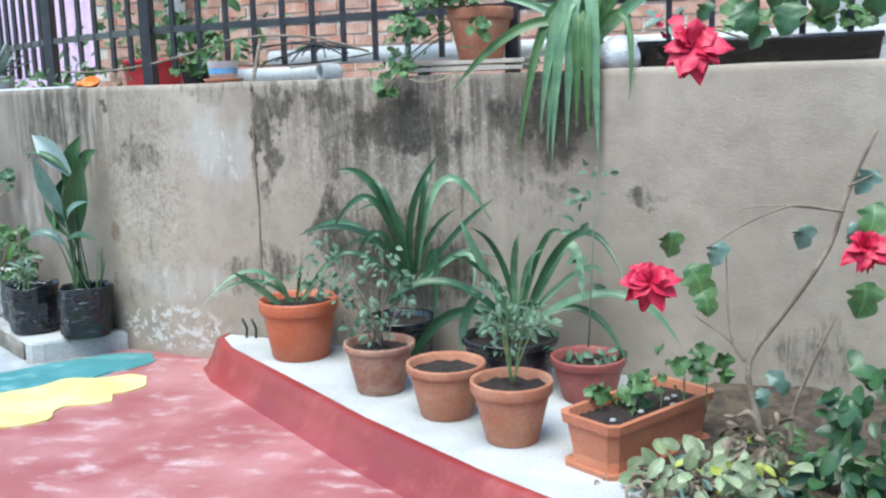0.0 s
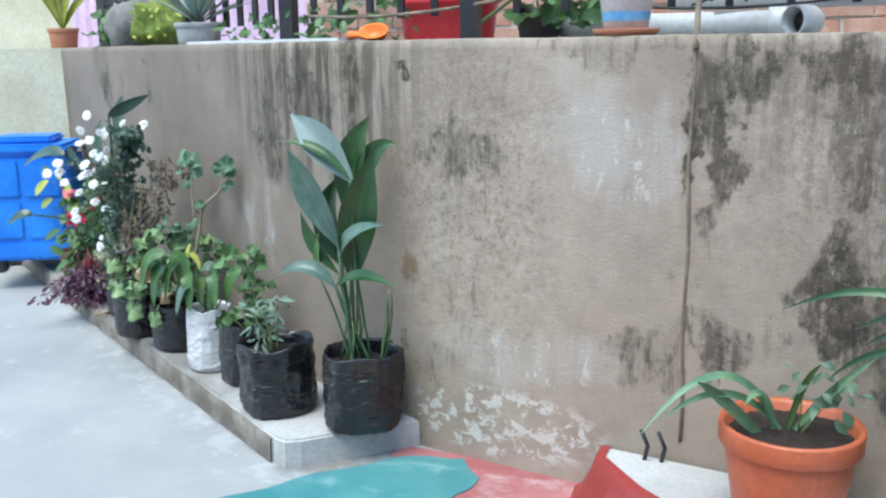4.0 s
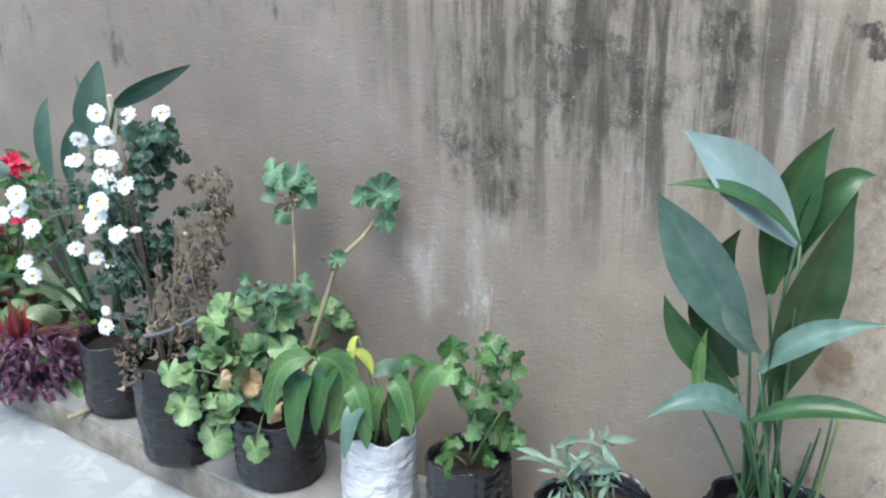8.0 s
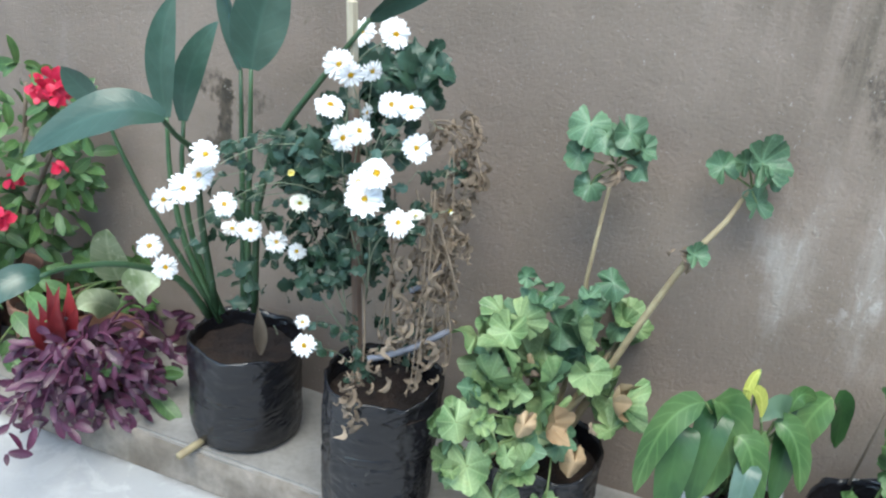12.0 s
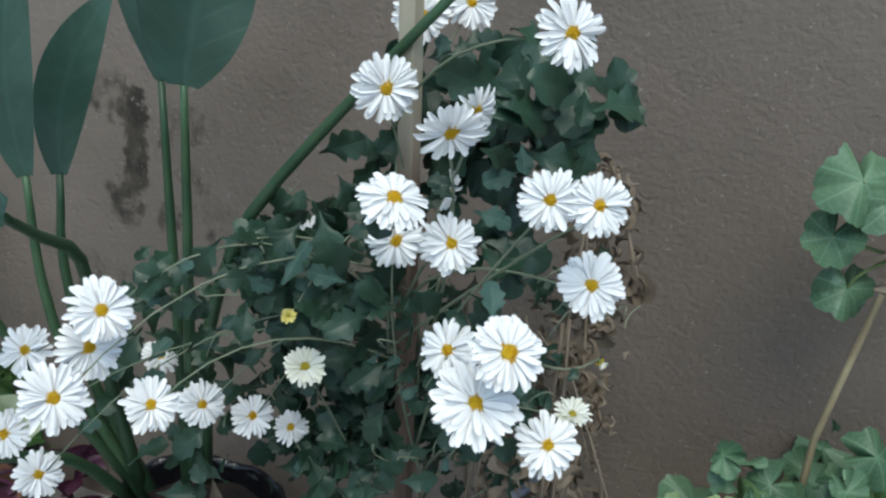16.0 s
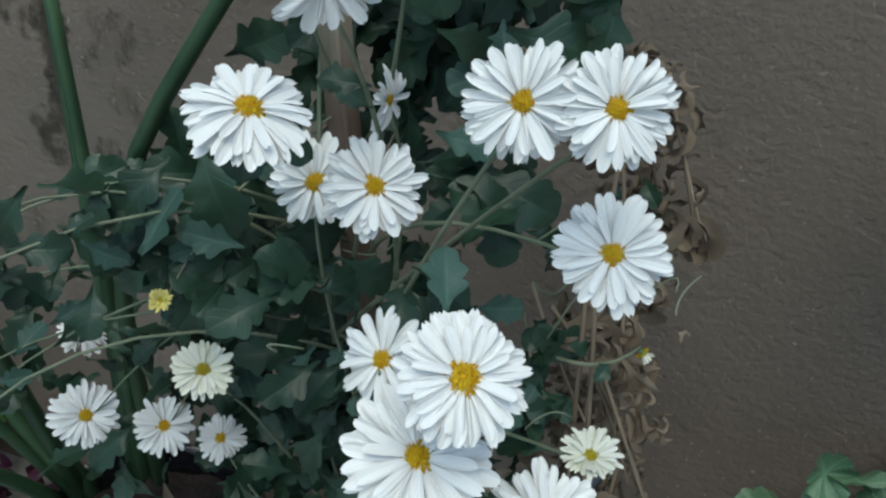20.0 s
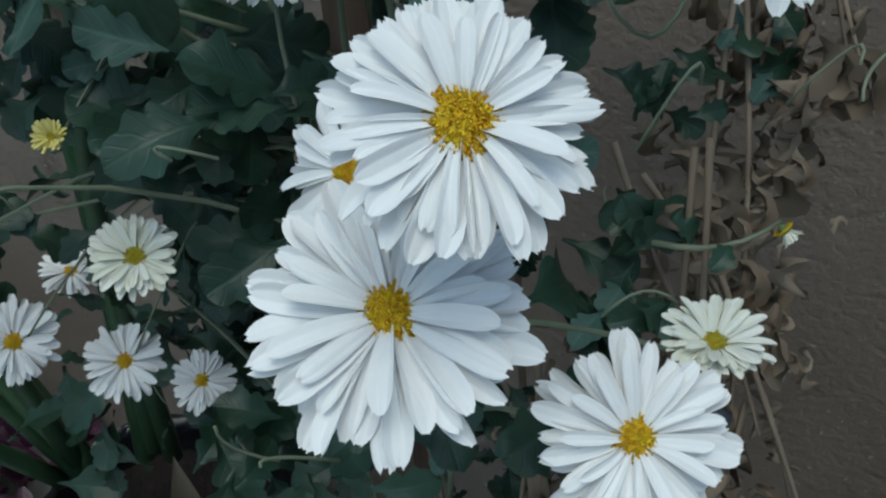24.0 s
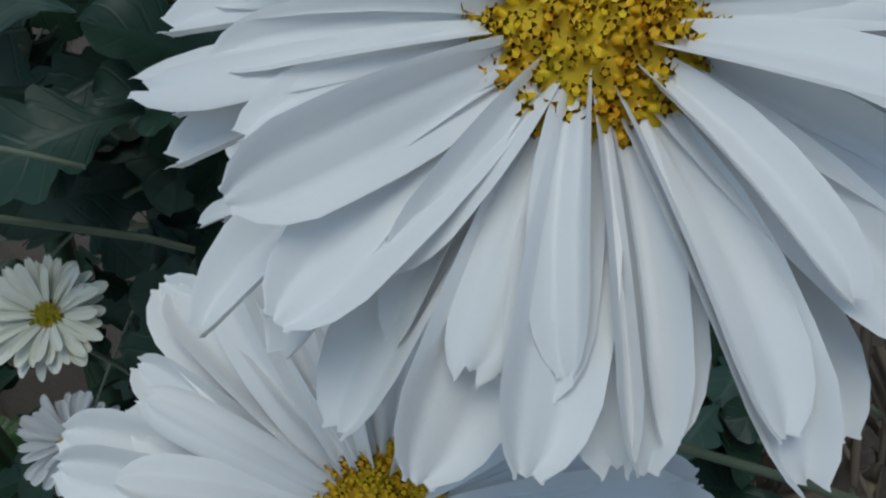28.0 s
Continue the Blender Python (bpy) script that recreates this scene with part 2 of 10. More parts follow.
    grainy = g.calc('MAXIMUM', g.blob((-1.05, 4.86, 0.9), (0.36, 0.6, 0.6)), g.blob((0.4, 4.58, 1.1), (0.85, 0.6, 0.45)))
    g.co = straight
    z = g.n.new("ShaderNodeSeparateXYZ")
    g.join(g.co, z.inputs[0])
    run = g.calc('MULTIPLY', g.calc('MULTIPLY', g.ramp(z.outputs["Z"], 0.7, 1.4), g.ramp(z.outputs["X"], 1.5, 1.3, 0.35, 1.0)), g.ramp(g.noise((2.2, 2.2, 0.4), 2), 0.35, 0.7, 0.1, 0.75))
    low = g.ramp(z.outputs["Z"], 0.42, 0.08, 0.0, 0.3)
    h = g.calc('MAXIMUM', g.calc('MAXIMUM', heavy[0], low), g.calc('MULTIPLY', run, 0.8))
    mid = g.calc('ADD', g.calc('MULTIPLY', g.noise(6.5, 10, 0.78), 0.65), g.calc('MULTIPLY', g.noise((30, 30, 24), 8, 0.75), 0.35))
    thin = g.noise((34, 34, 2.4), 6, 0.62)
    pale = g.ramp(g.calc('ADD', g.calc('MULTIPLY', light[0], 0.34), g.calc('MULTIPLY', g.noise((10, 10, 1.6), 8, 0.68), 0.8)), 0.47, 0.86, 0.0, 0.85)
    c = g.mix(pale, c, (0.4, 0.375, 0.345))
    n = g.calc('ADD', g.calc('ADD', g.calc('MULTIPLY', drip, 0.95), g.calc('MULTIPLY', mid, 1.25)), g.calc('MULTIPLY', thin, 0.28))
    s = g.calc('ADD', g.calc('SUBTRACT', n, 0.675), g.calc('MULTIPLY', h, 0.42))
    s.node.use_clamp = False
    n.node.use_clamp = False
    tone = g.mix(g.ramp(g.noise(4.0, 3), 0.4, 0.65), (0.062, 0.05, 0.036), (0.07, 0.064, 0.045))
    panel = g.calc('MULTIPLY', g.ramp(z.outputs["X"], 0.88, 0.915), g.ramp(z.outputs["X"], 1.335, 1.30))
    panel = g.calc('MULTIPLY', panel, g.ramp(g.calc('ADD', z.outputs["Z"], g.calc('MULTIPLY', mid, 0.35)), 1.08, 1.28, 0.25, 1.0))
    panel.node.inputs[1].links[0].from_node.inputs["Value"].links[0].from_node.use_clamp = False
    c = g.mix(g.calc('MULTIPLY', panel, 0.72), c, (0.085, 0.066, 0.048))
    # dirt run down in dark and pale stripes from the coping
    stripes = g.calc('ADD', g.calc('MULTIPLY', g.noise((17, 17, 0.9), 5, 0.6), 0.75), g.calc('MULTIPLY', g.noise((40, 40, 6), 8, 0.7), 0.3))
    c = g.mix(g.calc('MULTIPLY', g.ramp(stripes, 0.46, 0.34), g.calc('MULTIPLY', curtain, 0.45)), c, (0.37, 0.345, 0.31))
    c = g.mix(g.calc('MULTIPLY', g.ramp(stripes, 0.45, 0.58), g.calc('MULTIPLY', curtain, 0.95)), c, tone)
    salt = g.noise((48, 48, 40), 8, 0.72)
    c = g.mix(g.calc('MULTIPLY', g.ramp(salt, 0.5, 0.62), g.calc('MULTIPLY', grainy, 0.5)), c, (0.1, 0.085, 0.066))
    c = g.mix(g.calc('MULTIPLY', g.ramp(salt, 0.46, 0.36), g.calc('MULTIPLY', grainy, 0.5)), c, (0.44, 0.41, 0.375))
    # a thin film of dirt, and over it mould with ragged edges and bare islands
    c = g.mix(g.ramp(s, 0.63, 0.88, 0.0, 0.62), c, tone)
    ragged = g.noise((21, 21, 5), 12, 0.74, None, 0.7)
    edge = g.calc('ADD', s, g.calc('MULTIPLY', g.calc('SUBTRACT', ragged, 0.5), 0.95))
    for k in (edge.node, edge.node.inputs[1].links[0].from_node):
        k.use_clamp = False
    crust = g.ramp(edge, 0.70, 0.86, 0.0, 0.74)
    c = g.mix(crust, c, tone)
    islands = g.calc('MULTIPLY', g.ramp(g.noise((27, 27, 8), 10, 0.7, None, 0.5), 0.56, 0.61), g.ramp(s, 0.6, 0.8))
    c = g.mix(g.calc('MULTIPLY', islands, 0.55), c, (0.24, 0.2, 0.16))
    speck = g.ramp(g.calc('ADD', g.calc('MULTIPLY', fine, 0.8), g.calc('MULTIPLY', h, 0.25)), 0.54, 0.68, 0.0, 0.8)
    c = g.mix(g.calc('MULTIPLY', g.calc('MULTIPLY', speck, g.ramp(mid, 0.43, 0.54)), g.ramp(h, 0.15, 0.8)), c, (0.03, 0.027, 0.021))
    dots = g.ramp(g.noise(150, 2), 0.66, 0.72, 0.0, 0.5)
    c = g.mix(g.calc('MULTIPLY', dots, g.ramp(mid, 0.4, 0.6)), c, (0.46, 0.44, 0.41))
    # lime washed away in bright flecks beside the pale run
    lime = g.calc('MULTIPLY', g.ramp(g.noise((24, 24, 10), 9, 0.72, None, 0.5), 0.57, 0.62), g.ramp(light[0], 0.35, 0.9))
    c = g.mix(g.calc('MULTIPLY', lime, 0.7), c, (0.56, 0.55, 0.53))
    foot = g.blob((-0.95, 4.82, 0.15), (0.4, 0.4, 0.14))
    chips = g.calc('MULTIPLY', g.ramp(g.noise((17, 17, 22), 8, 0.75, None, 0.4), 0.515, 0.55), g.ramp(foot, 0.1, 0.6))
    c = g.mix(chips, c, (0.5, 0.475, 0.44))
    rust = g.ramp(g.calc('ADD', g.noise(9, 4), g.calc('MULTIPLY', g.blob((-1.3, 4.9, 0.62), (0.06, 0.2, 0.13)), 0.3)), 0.70, 0.86, 0.0, 0.6)
    c = g.mix(rust, c, (0.13, 0.075, 0.03))
    g.colour(c)
    pits = g.ramp(g.noise(58, 3, 0.5, None, 0.4), 0.57, 0.7)
    relief = g.calc('ADD', g.calc('MULTIPLY', g.ramp(g.noise(140, 4, 0.6), 0.3, 0.7), 0.3), g.calc('MULTIPLY', g.noise(30, 6, 0.65), 0.4))
    relief = g.calc('SUBTRACT', g.calc('ADD', relief, 0.25), g.calc('MULTIPLY', pits, 0.3))
    g.bump(g.calc('SUBTRACT', relief, g.calc('MULTIPLY', chips, 0.2)), 0.32, 0.007)
    return g.set(Roughness=0.92)


def floor_material():
    g = Nodes("cement_floor")
    a = g.noise(1.1, 5)
    b = g.noise(7, 6, 0.65)
    h = g.noise(90, 4)
    c = g.mix(g.ramp(a, 0.3, 0.7), (0.265, 0.275, 0.285), (0.36, 0.365, 0.37))
    c = g.mix(g.ramp(b, 0.55, 0.75, 0.0, 0.6), c, (0.46, 0.46, 0.46))
    c = g.mix(g.ramp(h, 0.3, 0.7, 0.0, 0.2), c, (0.3, 0.3, 0.29))
    # lime splashed and scrubbed pale in a band along the plinth, with a line of dirt at its foot
    way = g.n.new("ShaderNodeVectorMath")
    way.operation = 'DOT_PRODUCT'
    g.join(g.co, way.inputs[0])
    way.inputs[1].default_value = (-0.565, -0.825, 0.0)
    gap = g.calc('ADD', way.outputs["Value"], 2.846)
    gap.node.use_clamp = False
    ends = g.n.new("ShaderNodeSeparateXYZ")
    g.join(g.co, ends.inputs[0])
    near = g.calc('MULTIPLY', g.ramp(gap, 0.24, 0.03), g.ramp(gap, -0.1, -0.02))
    near = g.calc('MULTIPLY', near, g.ramp(ends.outputs["X"], -4.6, -3.4))
    splash = g.ramp(g.noise((9, 9, 9), 10, 0.7, None, 0.6), 0.5, 0.6)
    c = g.mix(g.calc('MULTIPLY', g.calc('MULTIPLY', splash, near), 0.3), c, (0.58, 0.58, 0.57))
    line = g.calc('MULTIPLY', g.ramp(gap, 0.035, 0.0), g.ramp(b, 0.4, 0.6))
    c = g.mix(g.calc('MULTIPLY', line, 0.7), c, (0.14, 0.125, 0.105))
    g.colour(c)
    g.bump(g.calc('ADD', g.calc('MULTIPLY', b, 0.4), g.calc('MULTIPLY', h, 0.6)), 0.25, 0.003)
    return g.set(Roughness=0.62)


def paint_material(name, c1, c2, pale):
    g = Nodes(name)
    a = g.noise(2.2, 5)
    b = g.noise((5, 9, 5), 6, 0.7)
    c = g.mix(g.ramp(a, 0.35, 0.68), c1, c2)
    c = g.mix(g.ramp(b, 0.5, 0.74, 0.0, 0.75), c, pale)
    g.colour(c)
    g.bump(g.noise(60, 4), 0.2, 0.003)
    return g.set(Roughness=g.ramp(b, 0.3, 0.7, 0.28, 0.5))


M = {}
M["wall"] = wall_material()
M["floor"] = floor_material()
M["red_paint"] = paint_material("red_floor_paint", (0.29, 0.085, 0.09), (0.39, 0.165, 0.17), (0.55, 0.44, 0.44))
M["red_face"] = paint_material("red_kerb_paint", (0.2, 0.02, 0.02), (0.27, 0.035, 0.032), (0.32, 0.08, 0.07))
M["teal_paint"] = paint_material("teal_floor_paint", (0.05, 0.2, 0.215), (0.1, 0.275, 0.285), (0.24, 0.4, 0.4))
M["yellow_paint"] = paint_material("yellow_floor_paint", (0.6, 0.49, 0.19), (0.66, 0.56, 0.27), (0.66, 0.6, 0.4))
M["ledge"] = surf("pale_cement", (0.4, 0.4, 0.4), (0.5, 0.5, 0.5), 4, 80, 0.7, 0.25)


def kerb_material():
    """Cement, scrubbed pale at the free end and dull with soil along the wall."""
    g = Nodes("kerb_cement")
    f = g.noise(5, 6, 0.6)
    h = g.noise(70, 4)
    p = g.n.new("ShaderNodeSeparateXYZ")
    g.join(g.co, p.inputs[0])
    c = g.mix(g.ramp(f, 0.35, 0.68), (0.19, 0.18, 0.168), (0.3, 0.29, 0.275))
    pale = g.mix(g.ramp(f, 0.35, 0.68), (0.36, 0.36, 0.355), (0.47, 0.47, 0.465))
    c = g.mix(g.ramp(g.calc('ADD', p.outputs["X"], g.calc('MULTIPLY', f, 0.6)), -2.1, -1.4), c, pale)
    c = g.mix(g.ramp(h, 0.3, 0.75, 0.0, 0.3), c, (0.14, 0.13, 0.12))
    g.colour(c)
    g.bump(g.calc('ADD', g.calc('MULTIPLY', f, 0.5), g.calc('MULTIPLY', h, 0.5)), 0.4, 0.004)
    for k in g.n:
        if k.type == 'MATH' and k.operation == 'ADD':
            k.use_clamp = False
    return g.set(Roughness=0.85)


M["kerb"] = kerb_material()
M["kerb_face"] = surf("kerb_face", (0.13, 0.11, 0.09), (0.27, 0.24, 0.21), 7, 50, 0.9, 0.6)
M["soil"] = surf("soil", (0.015, 0.0095, 0.0075), (0.036, 0.021, 0.015), 30, 130, 0.95, 1.0, 0.012)
M["iron"] = surf("black_iron", (0.014, 0.015, 0.02), (0.03, 0.03, 0.036), 12, 90, 0.42, 0.15)
M["orange_pot"] = surf("orange_plastic", (0.42, 0.1, 0.042), (0.48, 0.135, 0.062), 5, 60, 0.45, 0.1)
M["clay"] = surf("terracotta", (0.36, 0.135, 0.075), (0.43, 0.21, 0.13), 9, 70, 0.85, 0.35)
M["old_clay"] = surf("weathered_terracotta", (0.27, 0.12, 0.08), (0.4, 0.25, 0.18), 14, 70, 0.9, 0.4)
M["dark_clay"] = surf("dark_brown_clay", (0.13, 0.06, 0.042), (0.22, 0.12, 0.085), 9, 70, 0.85, 0.35)
M["red_clay"] = surf("red_glazed_clay", (0.25, 0.06, 0.05), (0.32, 0.1, 0.08), 9, 70, 0.55, 0.3)
M["brick"] = surf("brick", (0.42, 0.19, 0.125), (0.6, 0.4, 0.32), 9, 60, 0.9, 0.5, vary=0.5)
M["mortar"] = surf("mortar", (0.52, 0.47, 0.42), (0.66, 0.61, 0.55), 6, 70, 0.95, 0.5)
M["blue"] = surf("blue_plastic", (0.015, 0.18, 0.72), (0.03, 0.26, 0.82), 4, 40, 0.4, 0.08)
M["pink"] = surf("pink_wall", (0.66, 0.46, 0.64), (0.76, 0.56, 0.74), 2, 40, 0.8, 0.2)
M["pvc"] = surf("white_pipe", (0.6, 0.61, 0.62), (0.72, 0.72, 0.72), 5, 50, 0.45, 0.1)
M["grey_cement"] = surf("grey_cement", (0.33, 0.33, 0.33), (0.45, 0.44, 0.43), 3, 50, 0.9, 0.4)
# sunlight on the walls at the left is put into this cream colour
M["cream"] = surf("sunlit_cream", (0.52, 0.47, 0.34), (0.66, 0.62, 0.47), 2.5, 40, 0.85, 0.3)
M["planter"] = surf("dull_orange_plastic", (0.42, 0.145, 0.075), (0.48, 0.185, 0.105), 5, 60, 0.5, 0.1)
M["bed_soil"] = surf("leafy_soil", (0.05, 0.034, 0.024), (0.13, 0.095, 0.065), 22, 70, 0.95, 1.0, 0.03)
M["board"] = surf("weathered_board", (0.45, 0.4, 0.33), (0.58, 0.53, 0.45), 8, 60, 0.8, 0.3)


# ---------------- mesh helpers ----------------
def adopt(ob, parent):
    """Makes ob a part whose mesh stays where it was modelled."""
    ob.parent = parent
    ob.matrix_parent_inverse = parent.matrix_basis.inverted()
    return ob


def link(name, bm, material, parent=None, smooth=True):
    me = bpy.data.meshes.new(name)
    bm.to_mesh(me)
    bm.free()
    if smooth:
        me.polygons.foreach_set("use_smooth", [True] * len(me.polygons))
    me.materials.append(M[material] if isinstance(material, str) else material)
    ob = new(name, me)
    if parent is not None:
        adopt(ob, parent)
    return ob


def part(name, bm, material, parent, label="", smooth=True):
    ob = link(name, bm, material, parent, smooth)
    if label:
        ob["label"] = label
    return ob


def thing(name, at, label, category, group="", turn=0.0):
    ob = new(name)
    ob.empty_display_size = 0.05
    ob.matrix_basis = pose(at[0], at[1], at[2], 0, 0, turn)
    return tagged(ob, label, category, group)


def box(x0, y0, z0, x1, y1, z1, bevel=0.0, bm=None):
    own = bm is None
    bm = bm or bmesh.new()
    r = bmesh.ops.create_cube(bm, size=1.0)
    for v in r["verts"]:
        v.co = Vector(((x0 + x1) / 2 + v.co.x * (x1 - x0), (y0 + y1) / 2 + v.co.y * (y1 - y0), (z0 + z1) / 2 + v.co.z * (z1 - z0)))
    if bevel and own:
        bmesh.ops.bevel(bm, geom=bm.edges[:], offset=bevel, segments=2, affect='EDGES')
    return bm


def prism(outline, z0, z1, bevel=0.0):
    """A slab with the given outline (anticlockwise)."""
    bm = bmesh.new()
    lo = [bm.verts.new((x, y, z0)) for x, y in outline]
    hi = [bm.verts.new((x, y, z1)) for x, y in outline]
    n = len(outline)
    bm.faces.new(lo[::-1])
    top = bm.faces.new(hi)
    for i in range(n):
        bm.faces.new((lo[i], lo[(i + 1) % n], hi[(i + 1) % n], hi[i]))
    bmesh.ops.recalc_face_normals(bm, faces=bm.faces[:])
    if bevel:
        bmesh.ops.bevel(bm, geom=[e for e in bm.edges if e.verts[0] in hi and e.verts[1] in hi], offset=bevel, segments=3, affect='EDGES')
    return bm


def lathe(profile, seg=40, wobble=None, bm=None, at=(0, 0, 0)):
    """A turned body from (radius, height) pairs; wobble(angle, height) scales the radius."""
    bm = bm or bmesh.new()
    rings = []
    for r, z in profile:
        ring = []
        for i in range(seg):
            a = 2 * math.pi * i / seg
            k = wobble(a, z) if wobble else 1.0
            ring.append(bm.verts.new((at[0] + r * k * math.cos(a), at[1] + r * k * math.sin(a), at[2] + z)))
        rings.append(ring)
    for a, b in zip(rings, rings[1:]):
        for i in range(seg):
            bm.faces.new((a[i], a[(i + 1) % seg], b[(i + 1) % seg], b[i]))
    return bm, rings


def tube(points, radii, seg=6, bm=None, caps=True):
    bm = bm or bmesh.new()
    pts = [Vector(p) for p in points]
    if not isinstance(radii, (list, tuple)):
        radii = [radii] * len(pts)
    rings = []
    side = None
    for i, p in enumerate(pts):
        d = (pts[min(i + 1, len(pts) - 1)] - pts[max(i - 1, 0)])
        if d.length < 1e-9:
            d = Vector((0, 0, 1))
        d.normalize()
        if side is None:
            side = d.cross(Vector((0.31, 0.87, 0.38)))
            if side.length < 0.1:
                side = d.cross(Vector((1, 0, 0)))
        side = (side - d * side.dot(d)).normalized()
        up = d.cross(side)
        rings.append([bm.verts.new(p + (side * math.cos(2 * math.pi * k / seg) + up * math.sin(2 * math.pi * k / seg)) * radii[i]) for k in range(seg)])
    for a, b in zip(rings, rings[1:]):
        for k in range(seg):
            bm.faces.new((a[k], a[(k + 1) % seg], b[(k + 1) % seg], b[k]))
    if caps:
        bm.faces.new(rings[0][::-1])
        bm.faces.new(rings[-1])
    return bm


def bend(p, q, sag=0.0, n=6, side=(0, 0, 0)):
    """Points of a curve from p to q that bulges by sag upwards and by side sideways."""
    p, q, side = Vector(p), Vector(q), Vector(side)
    return [p.lerp(q, i / n) + (Vector((0, 0, sag)) + side) * 4 * (i / n) * (1 - i / n) for i in range(n + 1)]


# ---------------- setting ----------------
BEND = Vector((-1.28, 4.885))
RDIR = Vector((0.983, -0.184))
KINK = Vector((-2.2, 5.325))
CORNER = Vector((-4.48, 6.94))
LDIR = (CORNER - KINK).normalized()
LNOR = Vector((-LDIR.y, LDIR.x))          # points away from the yard? fixed below
if LNOR.y > 0:
    LNOR = -LNOR
TOP = 1.395
REND = BEND + RDIR * 5.4


def ground_sheet():
    bm = bmesh.new()
    bmesh.ops.create_grid(bm, x_segments=8, y_segments=8, size=60)
    return bm


tagged(link("ground", ground_sheet(), "floor"), "pale grey cement yard floor with worn patches", "floor", kind="structure")


def wall_body():
    """Retaining wall: front line with a rounded bend, a uneven top edge, 0.3 m thick."""
    line = []
    for i in range(14):
        line.append(CORNER.lerp(KINK, i / 14))
    for i in range(8):
        line.append(KINK.lerp(BEND, i / 8))
    for i in range(26):
        line.append(BEND.lerp(REND, i / 25))
    for _ in range(2):
        line = [line[0]] + [(a + 2 * b + c) / 4 for a, b, c in zip(line, line[1:], line[2:])] + [line[-1]]
    bm = bmesh.new()
    zs = [-0.05, 0.2, 0.45, 0.7, 0.95, 1.2, TOP - 0.03, TOP - 0.008, TOP]
    cols = []
    for i, p in enumerate(line):
        t = (line[min(i + 1, len(line) - 1)] - line[max(i - 1, 0)]).normalized()
        nrm = Vector((t.y, -t.x))
        if nrm.y > 0:
            nrm = -nrm
        col = []
        for z in zs:
            o = 0.006 * noise.noise((p.x * 2.2, z * 2.5, 1.3)) + 0.003 * noise.noise((p.x * 9, z * 9, 5.1))
            if z > TOP - 0.01:
                o -= 0.012 if z == TOP else 0.002
            zz = z + (0.006 * noise.noise((p.x * 5, 0.3, 7.7)) if z > 1.3 else 0)
            col.append(bm.verts.new((p.x + nrm.x * o, p.y + nrm.y * o, zz)))
        b = p - nrm * 0.3
        col.append(bm.verts.new((b.x, b.y, TOP)))
        col.append(bm.verts.new((b.x, b.y, -0.05)))
        cols.append(col)
    for a, b in zip(cols, cols[1:]):
        for k in range(len(a) - 1):
            bm.faces.new((a[k], b[k], b[k + 1], a[k + 1]))
    bm.faces.new(cols[0])
    bm.faces.new(cols[-1])
    bmesh.ops.recalc_face_normals(bm, faces=bm.faces[:])
    return bm


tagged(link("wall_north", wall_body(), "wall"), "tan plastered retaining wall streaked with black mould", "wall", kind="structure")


def kerb():
    # plinth along the foot of the long wall, with a rounded free end
    a = Vector((-1.62, 4.56))
    line = [Vector((-4.9, 6.84)), Vector((-3.58, 5.9)), Vector((-2.83, 5.388))]
    far = line[-1]
    end = Vector((-1.265, 4.89))
    o = line + [a + (far - a).normalized() * 0.06, a + (far - a).normalized() * 0.015 + (end - a).normalized() * 0.012, a + (end - a).normalized() * 0.06, end,
                KINK + Vector((0.02, 0.02)), CORNER + Vector((0.05, 0.05)), Vector((-8.5, 5.2)), Vector((-8.3, 4.7)), Vector((-4.95, 6.3)), Vector((-4.98, 6.7))]
    return prism([(p.x, p.y) for p in o][::-1], 0.0, 0.1, 0.008)


plinth = tagged(link("plinth", kerb(), "kerb", smooth=False), "low weathered cement plinth along the wall's foot", "plinth", kind="structure")


def kerb_front():
    """The raw, soil-stained front of the plinth, a skin on its long side."""
    line = [Vector((-4.9, 6.84)), Vector((-3.58, 5.9)), Vector((-2.83, 5.388)), Vector((-1.69, 4.603))]
    bm = bmesh.new()
    rows = []
    for a, b in zip(line, line[1:]):
        steps = max(2, int((b - a).length / 0.08))
        for i in range(steps + (b is line[-1])):
            q = a.lerp(b, i / steps)
            t = (b - a).normalized()
            n = Vector((t.y, -t.x))
            n = -n if n.y > 0 else n
            o = 0.004 + 0.0025 * noise.noise((q.x * 9, q.y * 9, 2.0))
            top = 0.092 + 0.006 * noise.noise((q.x * 14, q.y * 14, 4.0))
            rows.append([bm.verts.new((q.x + n.x * d, q.y + n.y * d, z)) for d, z in ((-0.004, top), (o, top - 0.004), (o + 0.002, 0.05), (o + 0.004, 0.002))])
    for r, q in zip(rows, rows[1:]):
        for k in range(3):
            bm.faces.new((r[k], q[k], q[k + 1], r[k + 1]))
    bmesh.ops.recalc_face_normals(bm, faces=bm.faces[:])
    return bm


part("front_face", kerb_front(), "kerb_face", plinth, "soil-stained brown front")


def ledge_body():
    o = [(-0.595, 4.755), (-0.585, 4.66), (-0.45, 4.49), (-0.1, 4.2), (0.22, 3.93), (0.5, 3.69), (1.03, 3.29), (1.32, 3.1), (1.62, 3.0), (1.72, 3.9), (1.66, 4.335)]
    return prism(o, 0.004, 0.15, 0.012)


